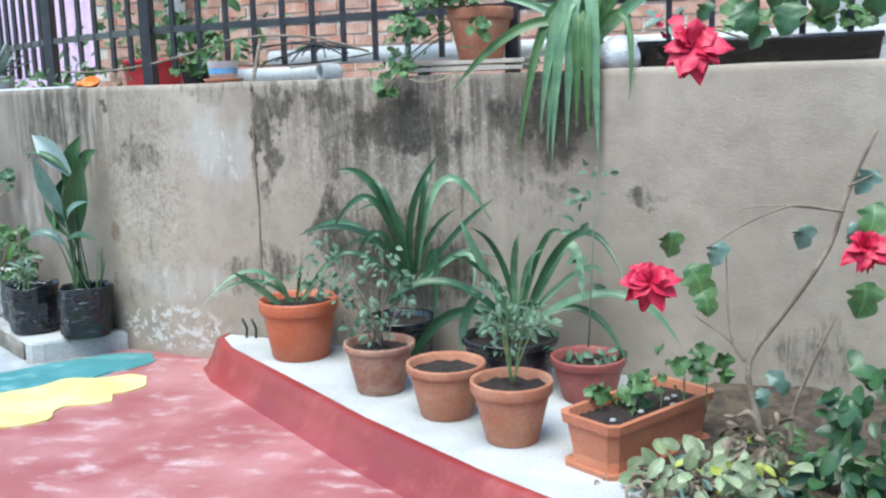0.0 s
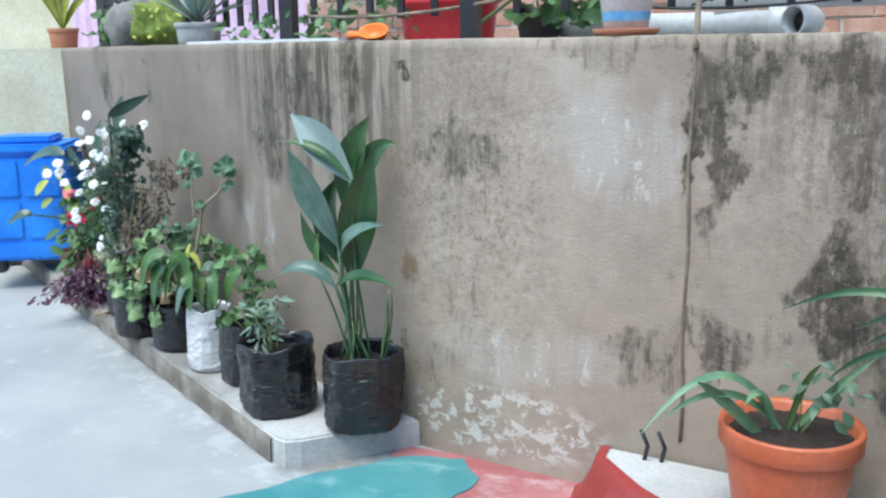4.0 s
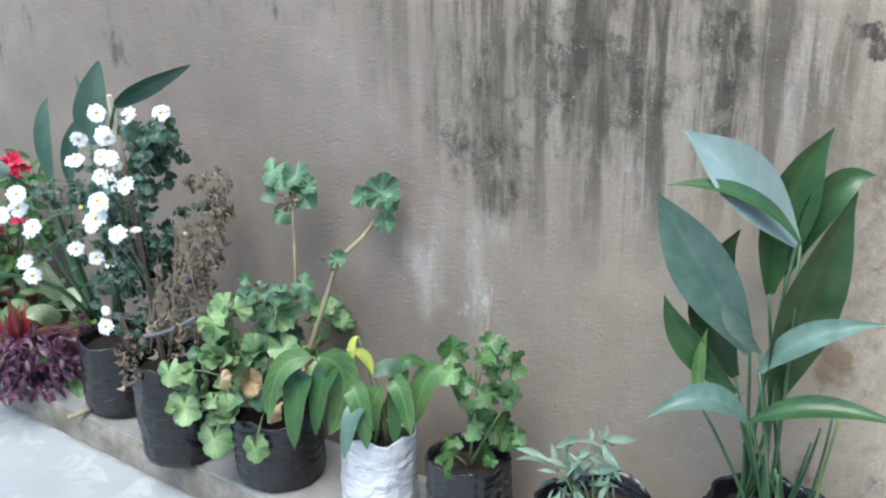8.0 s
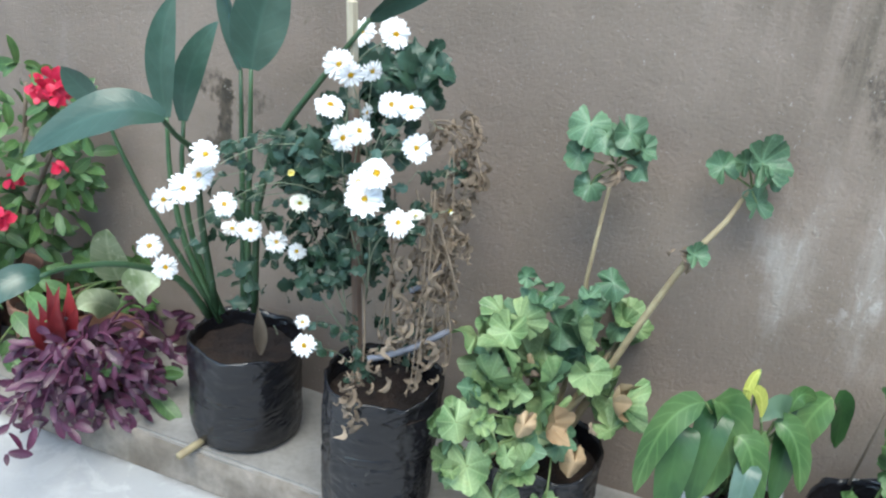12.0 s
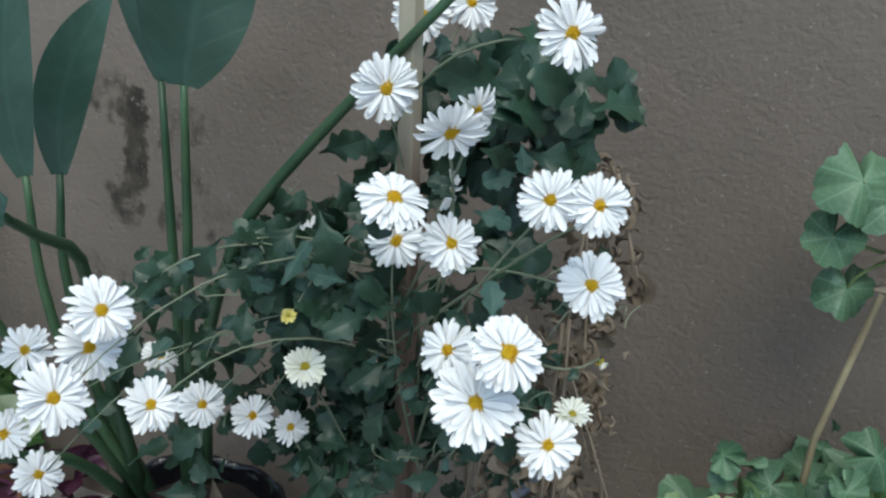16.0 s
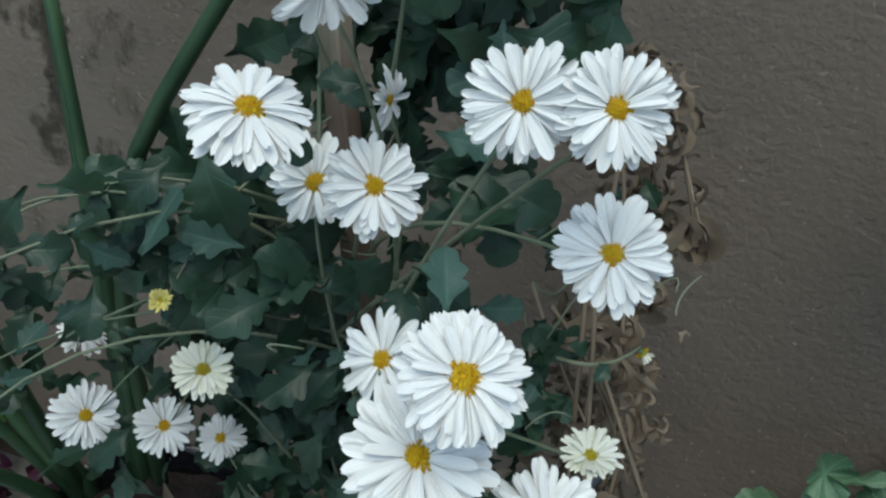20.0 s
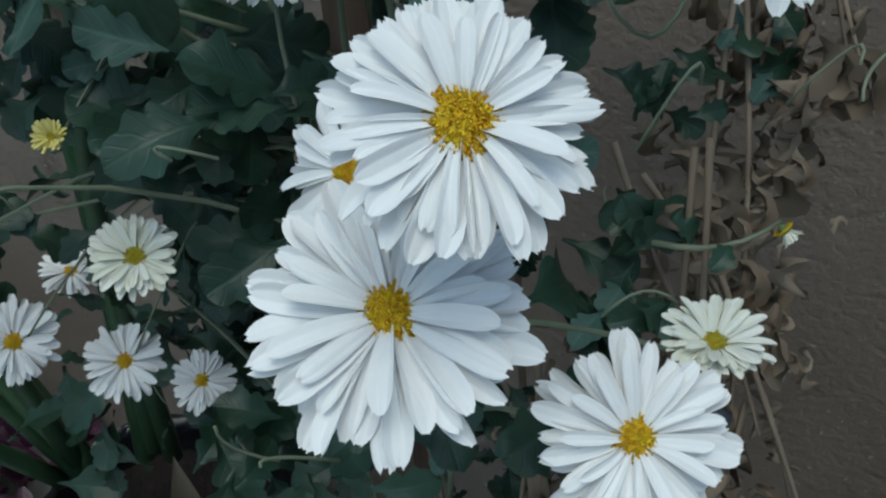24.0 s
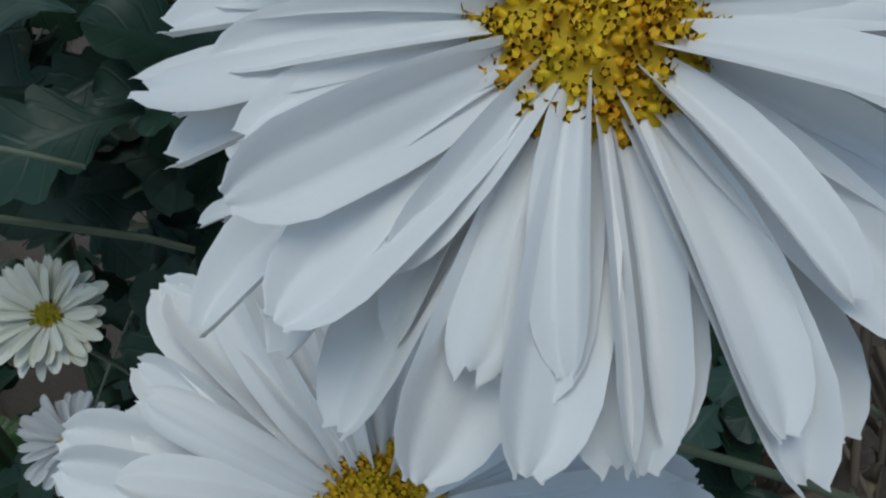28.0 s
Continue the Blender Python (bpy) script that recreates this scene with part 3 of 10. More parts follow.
def ledge_face():
    # the painted front, a sloped skirt with a rounded lip
    o = [(-0.60, 4.75), (-0.6, 4.655), (-0.46, 4.475), (-0.11, 4.18), (0.21, 3.912), (0.49, 3.672), (1.02, 3.272), (1.31, 3.08), (1.6, 2.93)]
    bm = bmesh.new()
    rows = []
    for i, (x, y) in enumerate(o):
        t = Vector((o[min(i + 1, len(o) - 1)][0] - o[max(i - 1, 0)][0], o[min(i + 1, len(o) - 1)][1] - o[max(i - 1, 0)][1])).normalized()
        n = Vector((t.y, -t.x))
        rows.append([bm.verts.new((x + n.x * d, y + n.y * d, z)) for d, z in ((-0.03, 0.154), (-0.004, 0.153), (0.006, 0.145), (0.02, 0.1), (0.06, 0.02), (0.085, 0.003))])
    for a, b in zip(rows, rows[1:]):
        for k in range(len(a) - 1):
            bm.faces.new((a[k], b[k], b[k + 1], a[k + 1]))
    bmesh.ops.recalc_face_normals(bm, faces=bm.faces[:])
    return bm


ledge = tagged(link("ledge", ledge_body(), "ledge", smooth=False), "raised pale cement ledge for flower pots", "ledge", kind="structure")
part("front_face", ledge_face(), "red_face", ledge, "red painted sloping front")


def wavy(points, amp, seed, n=6):
    out = []
    for i, p in enumerate(points):
        q = points[(i + 1) % len(points)]
        for k in range(n):
            u = k / n
            x, y = p[0] + (q[0] - p[0]) * u, p[1] + (q[1] - p[1]) * u
            out.append((x + amp * noise.noise((x * 7, y * 7, seed)), y + amp * noise.noise((x * 7, y * 7, seed + 9))))
    return out


red_zone = [(-0.62, 4.80), (-1.3, 4.87), (-1.34, 4.79), (-1.1, 4.5), (-1.0, 4.2), (-1.15, 3.75), (-1.1, 2.6), (-0.9, 1.2), (2.2, 1.2), (2.2, 2.6), (1.6, 2.98), (1.0, 3.3), (0.2, 3.96), (-0.45, 4.5)]
teal_zone = [(-1.83, 4.03), (-1.74, 4.27), (-1.5, 4.56), (-1.31, 4.76), (-1.08, 4.83), (-0.99, 4.70), (-1.02, 4.52), (-1.2, 4.3), (-1.37, 4.1), (-1.5, 3.95), (-1.68, 3.7), (-1.95, 3.6)]
yellow_zone = [(-1.42, 4.02), (-1.3, 4.23), (-1.19, 4.35), (-1.03, 4.42), (-0.86, 4.42), (-0.79, 4.28), (-0.88, 4.17), (-0.83, 4.06), (-0.98, 3.96), (-0.97, 3.78), (-1.1, 3.66), (-1.3, 3.7), (-1.5, 3.6), (-1.55, 3.85)]
tagged(link("floor_painting", prism(wavy(red_zone, 0.03, 1), 0.0005, 0.004), "red_paint", smooth=False), "dull red painted part of the yard floor", "painted floor", kind="structure")
tagged(link("floor_painting_teal", prism(wavy(teal_zone, 0.035, 4), 0.001, 0.008), "teal_paint", smooth=False), "teal painted flower petal on the floor", "painted floor", kind="structure")
tagged(link("floor_painting_yellow", prism(wavy(yellow_zone, 0.05, 8), 0.001, 0.012), "yellow_paint", smooth=False), "yellow painted patch on the floor", "painted floor", kind="structure")

# terrace behind the wall, the house walls behind the fence, and the walls that close the yard
terr = [(-4.7, 7.12), (-2.28, 5.42), (-1.3, 5.0), (4.0, 4.02), (6.0, 12.0), (-9.0, 12.0)]
tagged(link("terrace", prism(terr, 1.2, TOP - 0.012), "grey_cement", smooth=False), "grey cement terrace on top of the wall", "terrace", kind="structure")
# the side wall's cream colour stands in for a patch of sunlight
side = tagged(link("wall_west", prism([(-4.5, 6.98), (-4.6, 7.2), (-8.6, 5.3), (-8.5, 5.05)][::-1], -0.05, TOP), "cream", smooth=False), "side wall of the yard, coloured cream for sunlight on it", "wall", kind="structure")
# unseen walls, added behind and east of the viewer; they block some sky
tagged(link("wall_south", box(-9.2, -4.2, 0, 7.2, -3.95, 4.5), "grey_cement", smooth=False), "unseen plain wall added behind the viewer", "wall", kind="structure")
tagged(link("wall_east", box(5.6, -3.95, 0, 5.85, 4.0, 2.2), "grey_cement", smooth=False), "unseen plain wall added to the east", "wall", kind="structure")

# ---------------- leaf and petal materials ----------------
def leaf_material(name, c1, c2, rough=0.45, pale=None, thin=0.12, vein=60.0, ribs=0.0, gloss=0.4, edge=None):
    """Leaf skin. The mesh's uv holds the distance from a rib (x) and the way along it (y)."""
    g = Nodes(name)
    f = g.noise(14, 3)
    c = g.mix(g.ramp(f, 0.3, 0.7), c1, c2)
    c = g.mix(g.calc('MULTIPLY', g.random(), 0.55), c, tuple(0.6 * v for v in c1))
    if pale:
        c = g.mix(g.ramp(g.noise(38, 3), 0.6, 0.75, 0.0, 0.6), c, pale)
    relief = g.noise(vein, 3)
    if ribs:
        uv = g.n.new("ShaderNodeUVMap")
        sep = g.n.new("ShaderNodeSeparateXYZ")
        g.join(uv.outputs["UV"], sep.inputs[0])
        u, v = sep.outputs["X"], sep.outputs["Y"]
        rib = g.ramp(u, 0.16, 0.02)
        side = g.calc('SUBTRACT', g.calc('MULTIPLY', v, 44.0), g.calc('MULTIPLY', u, 9.0))
        side.node.use_clamp = False
        for k in side.node.inputs:
            for e in k.links:
                e.from_node.use_clamp = False
        side = g.calc('MULTIPLY', g.ramp(g.calc('SINE', side), 0.72, 1.0), 0.5)
        lines = g.calc('MAXIMUM', rib, side)
        c = g.mix(g.calc('MULTIPLY', lines, ribs), c, tuple(min(1.0, 2.4 * k + 0.03) for k in c2))
        if edge:
            c = g.mix(g.ramp(g.calc('ADD', v, g.calc('MULTIPLY', f, 0.25)), 1.0, 1.2, 0.0, 0.6), c, edge)
        relief = g.calc('SUBTRACT', relief, g.calc('MULTIPLY', lines, 0.3))
    g.colour(c)
    g.bump(relief, 0.35, 0.002)
    return g.set(Roughness=rough, Coat_Weight=thin * 0.3, Specular_IOR_Level=gloss)


def petal_material(name, c1, c2, streak=0.25):
    """Thin petals: part of the light goes through to the other side."""
    g = Nodes(name)
    f = g.noise(90, 3)
    c = g.mix(g.ramp(f, 0.3, 0.75), c1, c2)
    c = g.mix(g.calc('MULTIPLY', g.random(), streak), c, tuple(0.9 * v for v in c2))
    g.colour(c)
    g.bump(g.noise(400, 3), 0.15, 0.0006)
    thin = g.n.new("ShaderNodeBsdfTranslucent")
    g.join(c, thin.inputs["Color"])
    both = g.n.new("ShaderNodeMixShader")
    both.inputs[0].default_value = 0.1
    g.join(g.b.outputs[0], both.inputs[1])
    g.join(thin.outputs[0], both.inputs[2])
    g.join(both.outputs[0], g.n["Material Output"].inputs["Surface"])
    return g.set(Roughness=0.5)


M["mum_leaf"] = leaf_material("chrysanthemum_leaf", (0.016, 0.042, 0.024), (0.036, 0.08, 0.05), 0.42, ribs=0.05, gloss=0.4)
M["mum_leaf_pale"] = leaf_material("chrysanthemum_leaf_underside", (0.045, 0.095, 0.075), (0.075, 0.14, 0.115), 0.6, ribs=0.12, gloss=0.3)
M["mum_stem"] = surf("pale_stem", (0.16, 0.2, 0.13), (0.24, 0.26, 0.18), 20, 120, 0.7, 0.2)
M["dry"] = leaf_material("dry_leaf", (0.19, 0.148, 0.112), (0.35, 0.28, 0.21), 0.9, gloss=0.1)
M["white_petal"] = petal_material("white_petal", (0.94, 0.94, 0.935), (0.9, 0.9, 0.9), 0.12)
M["cream_petal"] = petal_material("cream_petal", (0.88, 0.88, 0.74), (0.86, 0.87, 0.82))
M["yellow_petal"] = petal_material("yellow_petal", (0.76, 0.68, 0.2), (0.8, 0.74, 0.32))
M["red_petal"] = petal_material("red_petal", (0.5, 0.009, 0.045), (0.62, 0.022, 0.08))
M["pink_petal"] = petal_material("pink_petal", (0.72, 0.13, 0.16), (0.8, 0.25, 0.26))
M["disc"] = surf("yellow_florets", (0.92, 0.5, 0.006), (0.98, 0.74, 0.02), 420, 900, 0.6, 0.4, 0.001)
M["disc_seat"] = surf("olive_receptacle", (0.6, 0.4, 0.012), (0.72, 0.52, 0.02), 200, 700, 0.8, 0.3, 0.001)
M["disc_green"] = surf("green_yellow_florets", (0.5, 0.46, 0.03), (0.7, 0.62, 0.06), 300, 900, 0.7, 0.4, 0.001)
M["strel_leaf"] = leaf_material("strelitzia_leaf", (0.028, 0.068, 0.048), (0.05, 0.105, 0.08), 0.32, ribs=0.06, gloss=0.5)
M["strel_stem"] = leaf_material("strelitzia_stem", (0.035, 0.085, 0.042), (0.07, 0.135, 0.065), 0.4)
M["deep_leaf"] = leaf_material("deep_green_leaf", (0.017, 0.055, 0.018), (0.042, 0.1, 0.032), 0.35, ribs=0.07)
M["pale_dry"] = leaf_material("withered_leaf", (0.3, 0.2, 0.11), (0.46, 0.35, 0.22), 0.7)
M["sage_leaf"] = leaf_material("sage_green_leaf", (0.11, 0.17, 0.12), (0.2, 0.28, 0.21), 0.6, ribs=0.05)
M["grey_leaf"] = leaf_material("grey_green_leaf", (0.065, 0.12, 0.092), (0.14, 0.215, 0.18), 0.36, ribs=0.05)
# pale base colour carries the sky's reflection on a glossy leaf
M["sky_sheen_leaf"] = leaf_material("leaf_with_sky_sheen", (0.19, 0.27, 0.25), (0.3, 0.38, 0.36), 0.35, ribs=0.04, gloss=0.6)
M["ger_leaf"] = leaf_material("geranium_leaf", (0.09, 0.175, 0.065), (0.26, 0.35, 0.17), 0.55, (0.24, 0.3, 0.13), ribs=0.16, edge=(0.33, 0.36, 0.17))
M["ger_dark"] = leaf_material("geranium_dark_leaf", (0.05, 0.115, 0.06), (0.12, 0.21, 0.12), 0.5, (0.2, 0.3, 0.22), ribs=0.16, edge=(0.2, 0.3, 0.22))
M["fresh_leaf"] = leaf_material("fresh_leaf", (0.042, 0.105, 0.03), (0.1, 0.18, 0.06), 0.42, ribs=0.18)
M["strap_leaf"] = leaf_material("strap_leaf", (0.014, 0.05, 0.02), (0.034, 0.095, 0.034), 0.35)
M["strap_pale"] = leaf_material("pale_strap_leaf", (0.085, 0.175, 0.095), (0.165, 0.28, 0.15), 0.38)
M["yellow_leaf"] = leaf_material("yellow_green_leaf", (0.3, 0.34, 0.05), (0.42, 0.44, 0.1), 0.5, ribs=0.25)
M["rose_leaf"] = leaf_material("rose_leaf", (0.058, 0.115, 0.068), (0.125, 0.195, 0.12), 0.5)
M["purple_leaf"] = leaf_material("purple_leaf", (0.035, 0.009, 0.026), (0.1, 0.026, 0.062), 0.4, (0.17, 0.1, 0.15), ribs=0.15)
M["red_leaf"] = leaf_material("red_leaf", (0.12, 0.008, 0.014), (0.22, 0.02, 0.024), 0.5)
M["agave_leaf"] = leaf_material("agave_leaf", (0.2, 0.26, 0.22), (0.33, 0.4, 0.36), 0.5)
M["pale_leaf"] = leaf_material("variegated_leaf", (0.17, 0.23, 0.11), (0.4, 0.44, 0.3), 0.5, (0.5, 0.52, 0.4), ribs=0.1)
M["wood"] = surf("grey_brown_wood", (0.15, 0.115, 0.085), (0.28, 0.23, 0.18), 12, 80, 0.85, 0.4)


def stake_material():
    """Sawn stake, pale at the top and brown below."""
    g = Nodes("stake_wood")
    f = g.noise((60, 60, 4), 5, 0.6)
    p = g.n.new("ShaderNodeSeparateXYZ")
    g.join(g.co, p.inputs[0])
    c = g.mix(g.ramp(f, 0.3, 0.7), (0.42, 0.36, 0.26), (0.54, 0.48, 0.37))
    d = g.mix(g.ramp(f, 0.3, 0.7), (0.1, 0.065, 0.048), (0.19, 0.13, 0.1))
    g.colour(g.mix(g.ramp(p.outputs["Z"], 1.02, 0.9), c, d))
    g.bump(f, 0.4, 0.002)
    return g.set(Roughness=0.8)


M["stake"] = stake_material()
def film(name, c1, c2, rough):
    """Thin crumpled plastic: long sharp creases over broad dents."""
    g = Nodes(name)
    g.colour(g.mix(g.ramp(g.noise(7, 4), 0.35, 0.68), c1, c2))
    a = g.calc('ABSOLUTE', g.calc('SUBTRACT', g.noise((7, 7, 15), 3, 0.5, None, 0.9), 0.5))
    b = g.calc('ABSOLUTE', g.calc('SUBTRACT', g.noise((19, 19, 30), 2, 0.5, None, 0.8), 0.5))
    g.bump(g.calc('ADD', g.calc('MULTIPLY', a, 2.2), g.calc('MULTIPLY', b, 0.5)), 0.7, 0.014)
    return g.set(Roughness=rough, Specular_IOR_Level=0.6)


M["black_bag"] = film("black_plastic_film", (0.008, 0.008, 0.01), (0.015, 0.0155, 0.019), 0.26)
M["white_bag"] = film("silver_plastic_film", (0.42, 0.425, 0.44), (0.56, 0.56, 0.575), 0.24)
M["stem"] = surf("green_stem", (0.11, 0.17, 0.06), (0.2, 0.25, 0.1), 20, 100, 0.6, 0.2)
M["ger_stem"] = surf("geranium_stem", (0.25, 0.2, 0.12), (0.38, 0.33, 0.2), 25, 100, 0.75, 0.3)
M["cloth"] = surf("grey_cloth_strip", (0.12, 0.13, 0.16), (0.2, 0.21, 0.25), 20, 100, 0.85, 0.3)

RND = random.Random(11)


def rnd(a, b):
    return RND.uniform(a, b)


def basis(normal, ahead):
    """A turn with z along the normal and y as near as can be to ahead."""
    z = Vector(normal).normalized()
    y = Vector(ahead)
    y = y - z * y.dot(z)
    if y.length < 1e-4:
        y = Vector((1, 0, 0)) - z * z.x
    y.normalize()
    x = y.cross(z)
    return Matrix((x, y, z)).transposed()


def place(mesh, name, parent, at, normal, ahead, size):
    """One piece of a shared mesh, as a part."""
    ob = new(name, mesh)
    ob.matrix_basis = Matrix.Translation(Vector(at)) @ basis(normal, ahead).to_4x4() @ Matrix.Scale(size, 4)
    return adopt(ob, parent)


def mesh_of(name, bm, material):
    me = bpy.data.meshes.new(name)
    bm.to_mesh(me)
    bm.free()
    me.polygons.foreach_set("use_smooth", [True] * len(me.polygons))
    me.materials.append(M[material])
    return me


PROFILE = {
    "strap": lambda u: min(1.0, 0.55 + 2.2 * u) * (1 - max(0.0, (u - 0.55) / 0.45) ** 1.8),
    "lance": lambda u: math.sin(math.pi * min(1.0, u * 0.93 + 0.07)) ** 1.15,
    "blade": lambda u: math.sin(math.pi * min(1.0, u * 0.94 + 0.06)) ** 0.75,
    "paddle": lambda u: (1 - (2 * u - 1) ** 4) ** 0.7 * (0.86 + 0.14 * math.sin(math.pi * u)),
    "heart": lambda u: math.sqrt(max(0.0, 1 - (abs(u - 0.3) / (0.3 if u < 0.3 else 0.7)) ** 1.9)),
    "lobed": lambda u: math.sqrt(max(0.0, 1 - (abs(u - 0.35) / (0.35 if u < 0.35 else 0.65)) ** 1.7)) * (0.62 + 0.38 * abs(math.cos(math.pi * 2.6 * u + 0.3))),
    "oval": lambda u: math.sin(math.pi * min(1, u * 0.96 + 0.04)) ** 0.6,
}


def leaf_bm(a, m, b, width, face, shape="lance", fold=0.2, n=10, across=4, ripple=0.0, twist=0.0, bm=None):
    bm = bm or bmesh.new()
    a, m, b = Vector(a), Vector(m), Vector(b)
    face = Vector(face).normalized()
    seed = a.x * 13 + b.z * 7
    uv = bm.loops.layers.uv.verify()
    rows = []
    for i in range(n + 1):
        u = i / n
        p = a * (1 - u) ** 2 + m * 2 * u * (1 - u) + b * u * u
        t = ((m - a) * (1 - u) + (b - m) * u)
        if t.length < 1e-6:
            t = b - a
        t.normalize()
        s = t.cross(face)
        if s.length < 1e-3:
            s = t.cross(Vector((1, 0.2, 0)))
        s.normalize()
        if twist:
            s = Matrix.Rotation(twist * u, 3, t) @ s
        up = s.cross(t)
        w = width / 2 * max(0.02, PROFILE[shape](u))
        row = []
        for k in range(across + 1):
            v = 2 * k / across - 1
            lift = fold * w * abs(v) ** 1.3 + ripple * width * noise.noise((u * 5 + seed, v * 1.5, seed)) * abs(v)
            row.append(bm.verts.new(p + s * w * v + up * lift))
        rows.append(row)
    for r, q in zip(rows, rows[1:]):
        i = rows.index(r)
        for k in range(across):
            f = bm.faces.new((r[k], r[k + 1], q[k + 1], q[k]))
            for l, (e, j) in zip(f.loops, ((k, i), (k + 1, i), (k + 1, i + 1), (k, i + 1))):
                l[uv].uv = (abs(2 * e / across - 1), j / n)
    return bm


def leaf(parent, a, m, b, width, face, mat, shape="lance", fold=0.2, name="leaf", ripple=0.05, twist=0.0, n=10, label=""):
    return part(name, leaf_bm(a, m, b, width, face, shape, fold, n, 4, ripple, twist), mat, parent, label)


def outline_leaf(radius, rings=4, seg=40, cup=0.1, wave=0.05, lobes=5, narrow=1.0, pleat=0.0):
    """A flat leaf of size 1 from a polar outline; the stalk joins at the origin, the tip lies along +y."""
    bm = bmesh.new()
    uv = bm.loops.layers.uv.verify()
    c = bm.verts.new((0, 0, 0))
    prev = None
    for k in range(1, rings + 1):
        f = k / rings
        ring = []
        for i in range(seg):
            a = 2 * math.pi * i / seg
            r = radius(a) * f
            x, y = r * math.sin(a) * narrow, r * math.cos(a)
            z = cup * f * f + wave * f * f * math.sin(a * 3 + 1) + 0.02 * f * f * math.sin(a * 8) - 0.03 * y + pleat * f * (abs(math.sin(a * lobes / 2)) - 0.5)
            ring.append(bm.verts.new((x, y, z)))

        def at(i, q):
            return (abs(math.sin(math.pi * i / seg * lobes)) * q, q)
        for i in range(seg):
            j = (i + 1) % seg
            if prev is None:
                face = bm.faces.new((c, ring[i], ring[j]))
                marks = ((0.0, 0.0), at(i, f), at(i + 1, f))
            else:
                face = bm.faces.new((prev[i], ring[i], ring[j], prev[j]))
                g = (k - 1) / rings
                marks = (at(i, g), at(i, f), at(i + 1, f), at(i + 1, g))
            for l, m in zip(face.loops, marks):
                l[uv].uv = m
        prev = ring
    return bm


def lobed_leaf(k, rows=27, cols=3):
    """A leaf of size 1 along +y: narrow foot, two pairs of rounded side lobes and a broad end lobe."""
    bm = bmesh.new()
    uv = bm.loops.layers.uv.verify()
    table = ((0.0, 0.02), (0.16, 0.05), (0.26, 0.11), (0.34, 0.24), (0.4, 0.285), (0.46, 0.27), (0.52, 0.2), (0.57, 0.25), (0.64, 0.315), (0.71, 0.3), (0.77, 0.22), (0.83, 0.225), (0.91, 0.2), (0.96, 0.14), (1.0, 0.04))
    grid = []
    for a in range(rows + 1):
        v = a / rows
        for (v0, w0), (v1, w1) in zip(table, table[1:]):
            if v0 <= v <= v1:
                q = (v - v0) / (v1 - v0)
                w = w0 + (w1 - w0) * q * q * (3 - 2 * q)
                break
        row = []
        for b in range(-cols, cols + 1):
            u = b / cols
            half = w * (1.0 + 0.12 * math.sin(9 * v + 2 * k + (1.7 if u > 0 else 0.0)))
            x = half * u
            y = v - 0.4 + 0.13 * abs(u) * half / 0.3 * (1 - v)
            z = 0.22 * abs(x) + (0.05, -0.12, 0.16, -0.05)[k] * (v - 0.4) - (0.12, 0.26, 0.05, 0.18)[k] * (v - 0.35) ** 2 * 2 + 0.035 * math.sin(11 * v + k) * u * u + 0.05 * math.sin(5 * v + 2 * k) * u
            row.append(bm.verts.new((x, y, z)))
        grid.append(row)
    for a in range(rows):
        for b in range(2 * cols):
            face = bm.faces.new((grid[a][b], grid[a][b + 1], grid[a + 1][b + 1], grid[a + 1][b]))
            for l, (m, n) in zip(face.loops, ((a, b), (a, b + 1), (a + 1, b + 1), (a + 1, b))):
                l[uv].uv = (abs(n / cols - 1), m / rows)
    return bm


def jagged_outline(k):
    """Deep pointed lobes with a toothed edge."""
    def f(a):
        d = min(a, 2 * math.pi - a)
        lobe = abs(math.cos(2.5 * a)) ** 1.6
        return 0.5 * (0.5 + 0.2 * lobe + 0.1 * abs(math.cos(8.5 * a + 0.5 * k)) ** 1.5 + 0.3 * math.cos(d * 0.5) ** 6) * (1 - 0.5 * max(0, (d - 2.5) / 0.64))
    return f


def round_outline(k):
    """Seven shallow lobes with a scalloped edge and a narrow bay at the stalk."""
    def f(a):
        d = min(a, 2 * math.pi - a)
        return 0.5 * (0.8 + 0.15 * abs(math.cos(3.5 * a)) ** 0.5 + 0.06 * abs(math.cos(10.5 * a + k)) + 0.05 * math.sin(2 * a + k)) * (1 - 0.85 * max(0, (d - 2.8) / 0.34))
    return f


def ivy_outline(k):
    def f(a):
        return 0.5 * (0.66 + 0.32 * abs(math.cos(2.5 * a + 0.1 * k)) ** 0.7)
    return f


MUM_LEAVES = [mesh_of("leaf", lobed_leaf(k), "mum_leaf") for k in range(4)]
MUM_PALE = [mesh_of("leaf", lobed_leaf(k + 1), "mum_leaf_pale") for k in range(2)]
ROUND_LEAVES = [mesh_of("leaf", outline_leaf(round_outline(k), 5, 70, (0.22, -0.14, 0.05, 0.32)[k], (0.1, 0.13, 0.16, 0.07)[k], 7, 1.0, 0.022), "ger_leaf") for k in range(4)]
ROUND_DARK = [mesh_of("leaf", outline_leaf(round_outline(k), 5, 70, (0.24, -0.16, 0.05)[k], (0.1, 0.14, 0.17)[k], 7, 1.0, 0.022), "ger_dark") for k in range(3)]
ROUND_DRY = [mesh_of("dry_leaf", outline_leaf(round_outline(k), 5, 50, (0.45, -0.4)[k], 0.22, 7, 0.8, 0.03), "pale_dry") for k in range(2)]
IVY_LEAVES = [mesh_of("leaf", outline_leaf(ivy_outline(k), 3, 30, 0.06, 0.04), "fresh_leaf") for k in range(2)]
LOBED_FRESH = [mesh_of("leaf", outline_leaf(jagged_outline(k), 3, 60, 0.08, 0.09), "fresh_leaf") for k in range(2)]


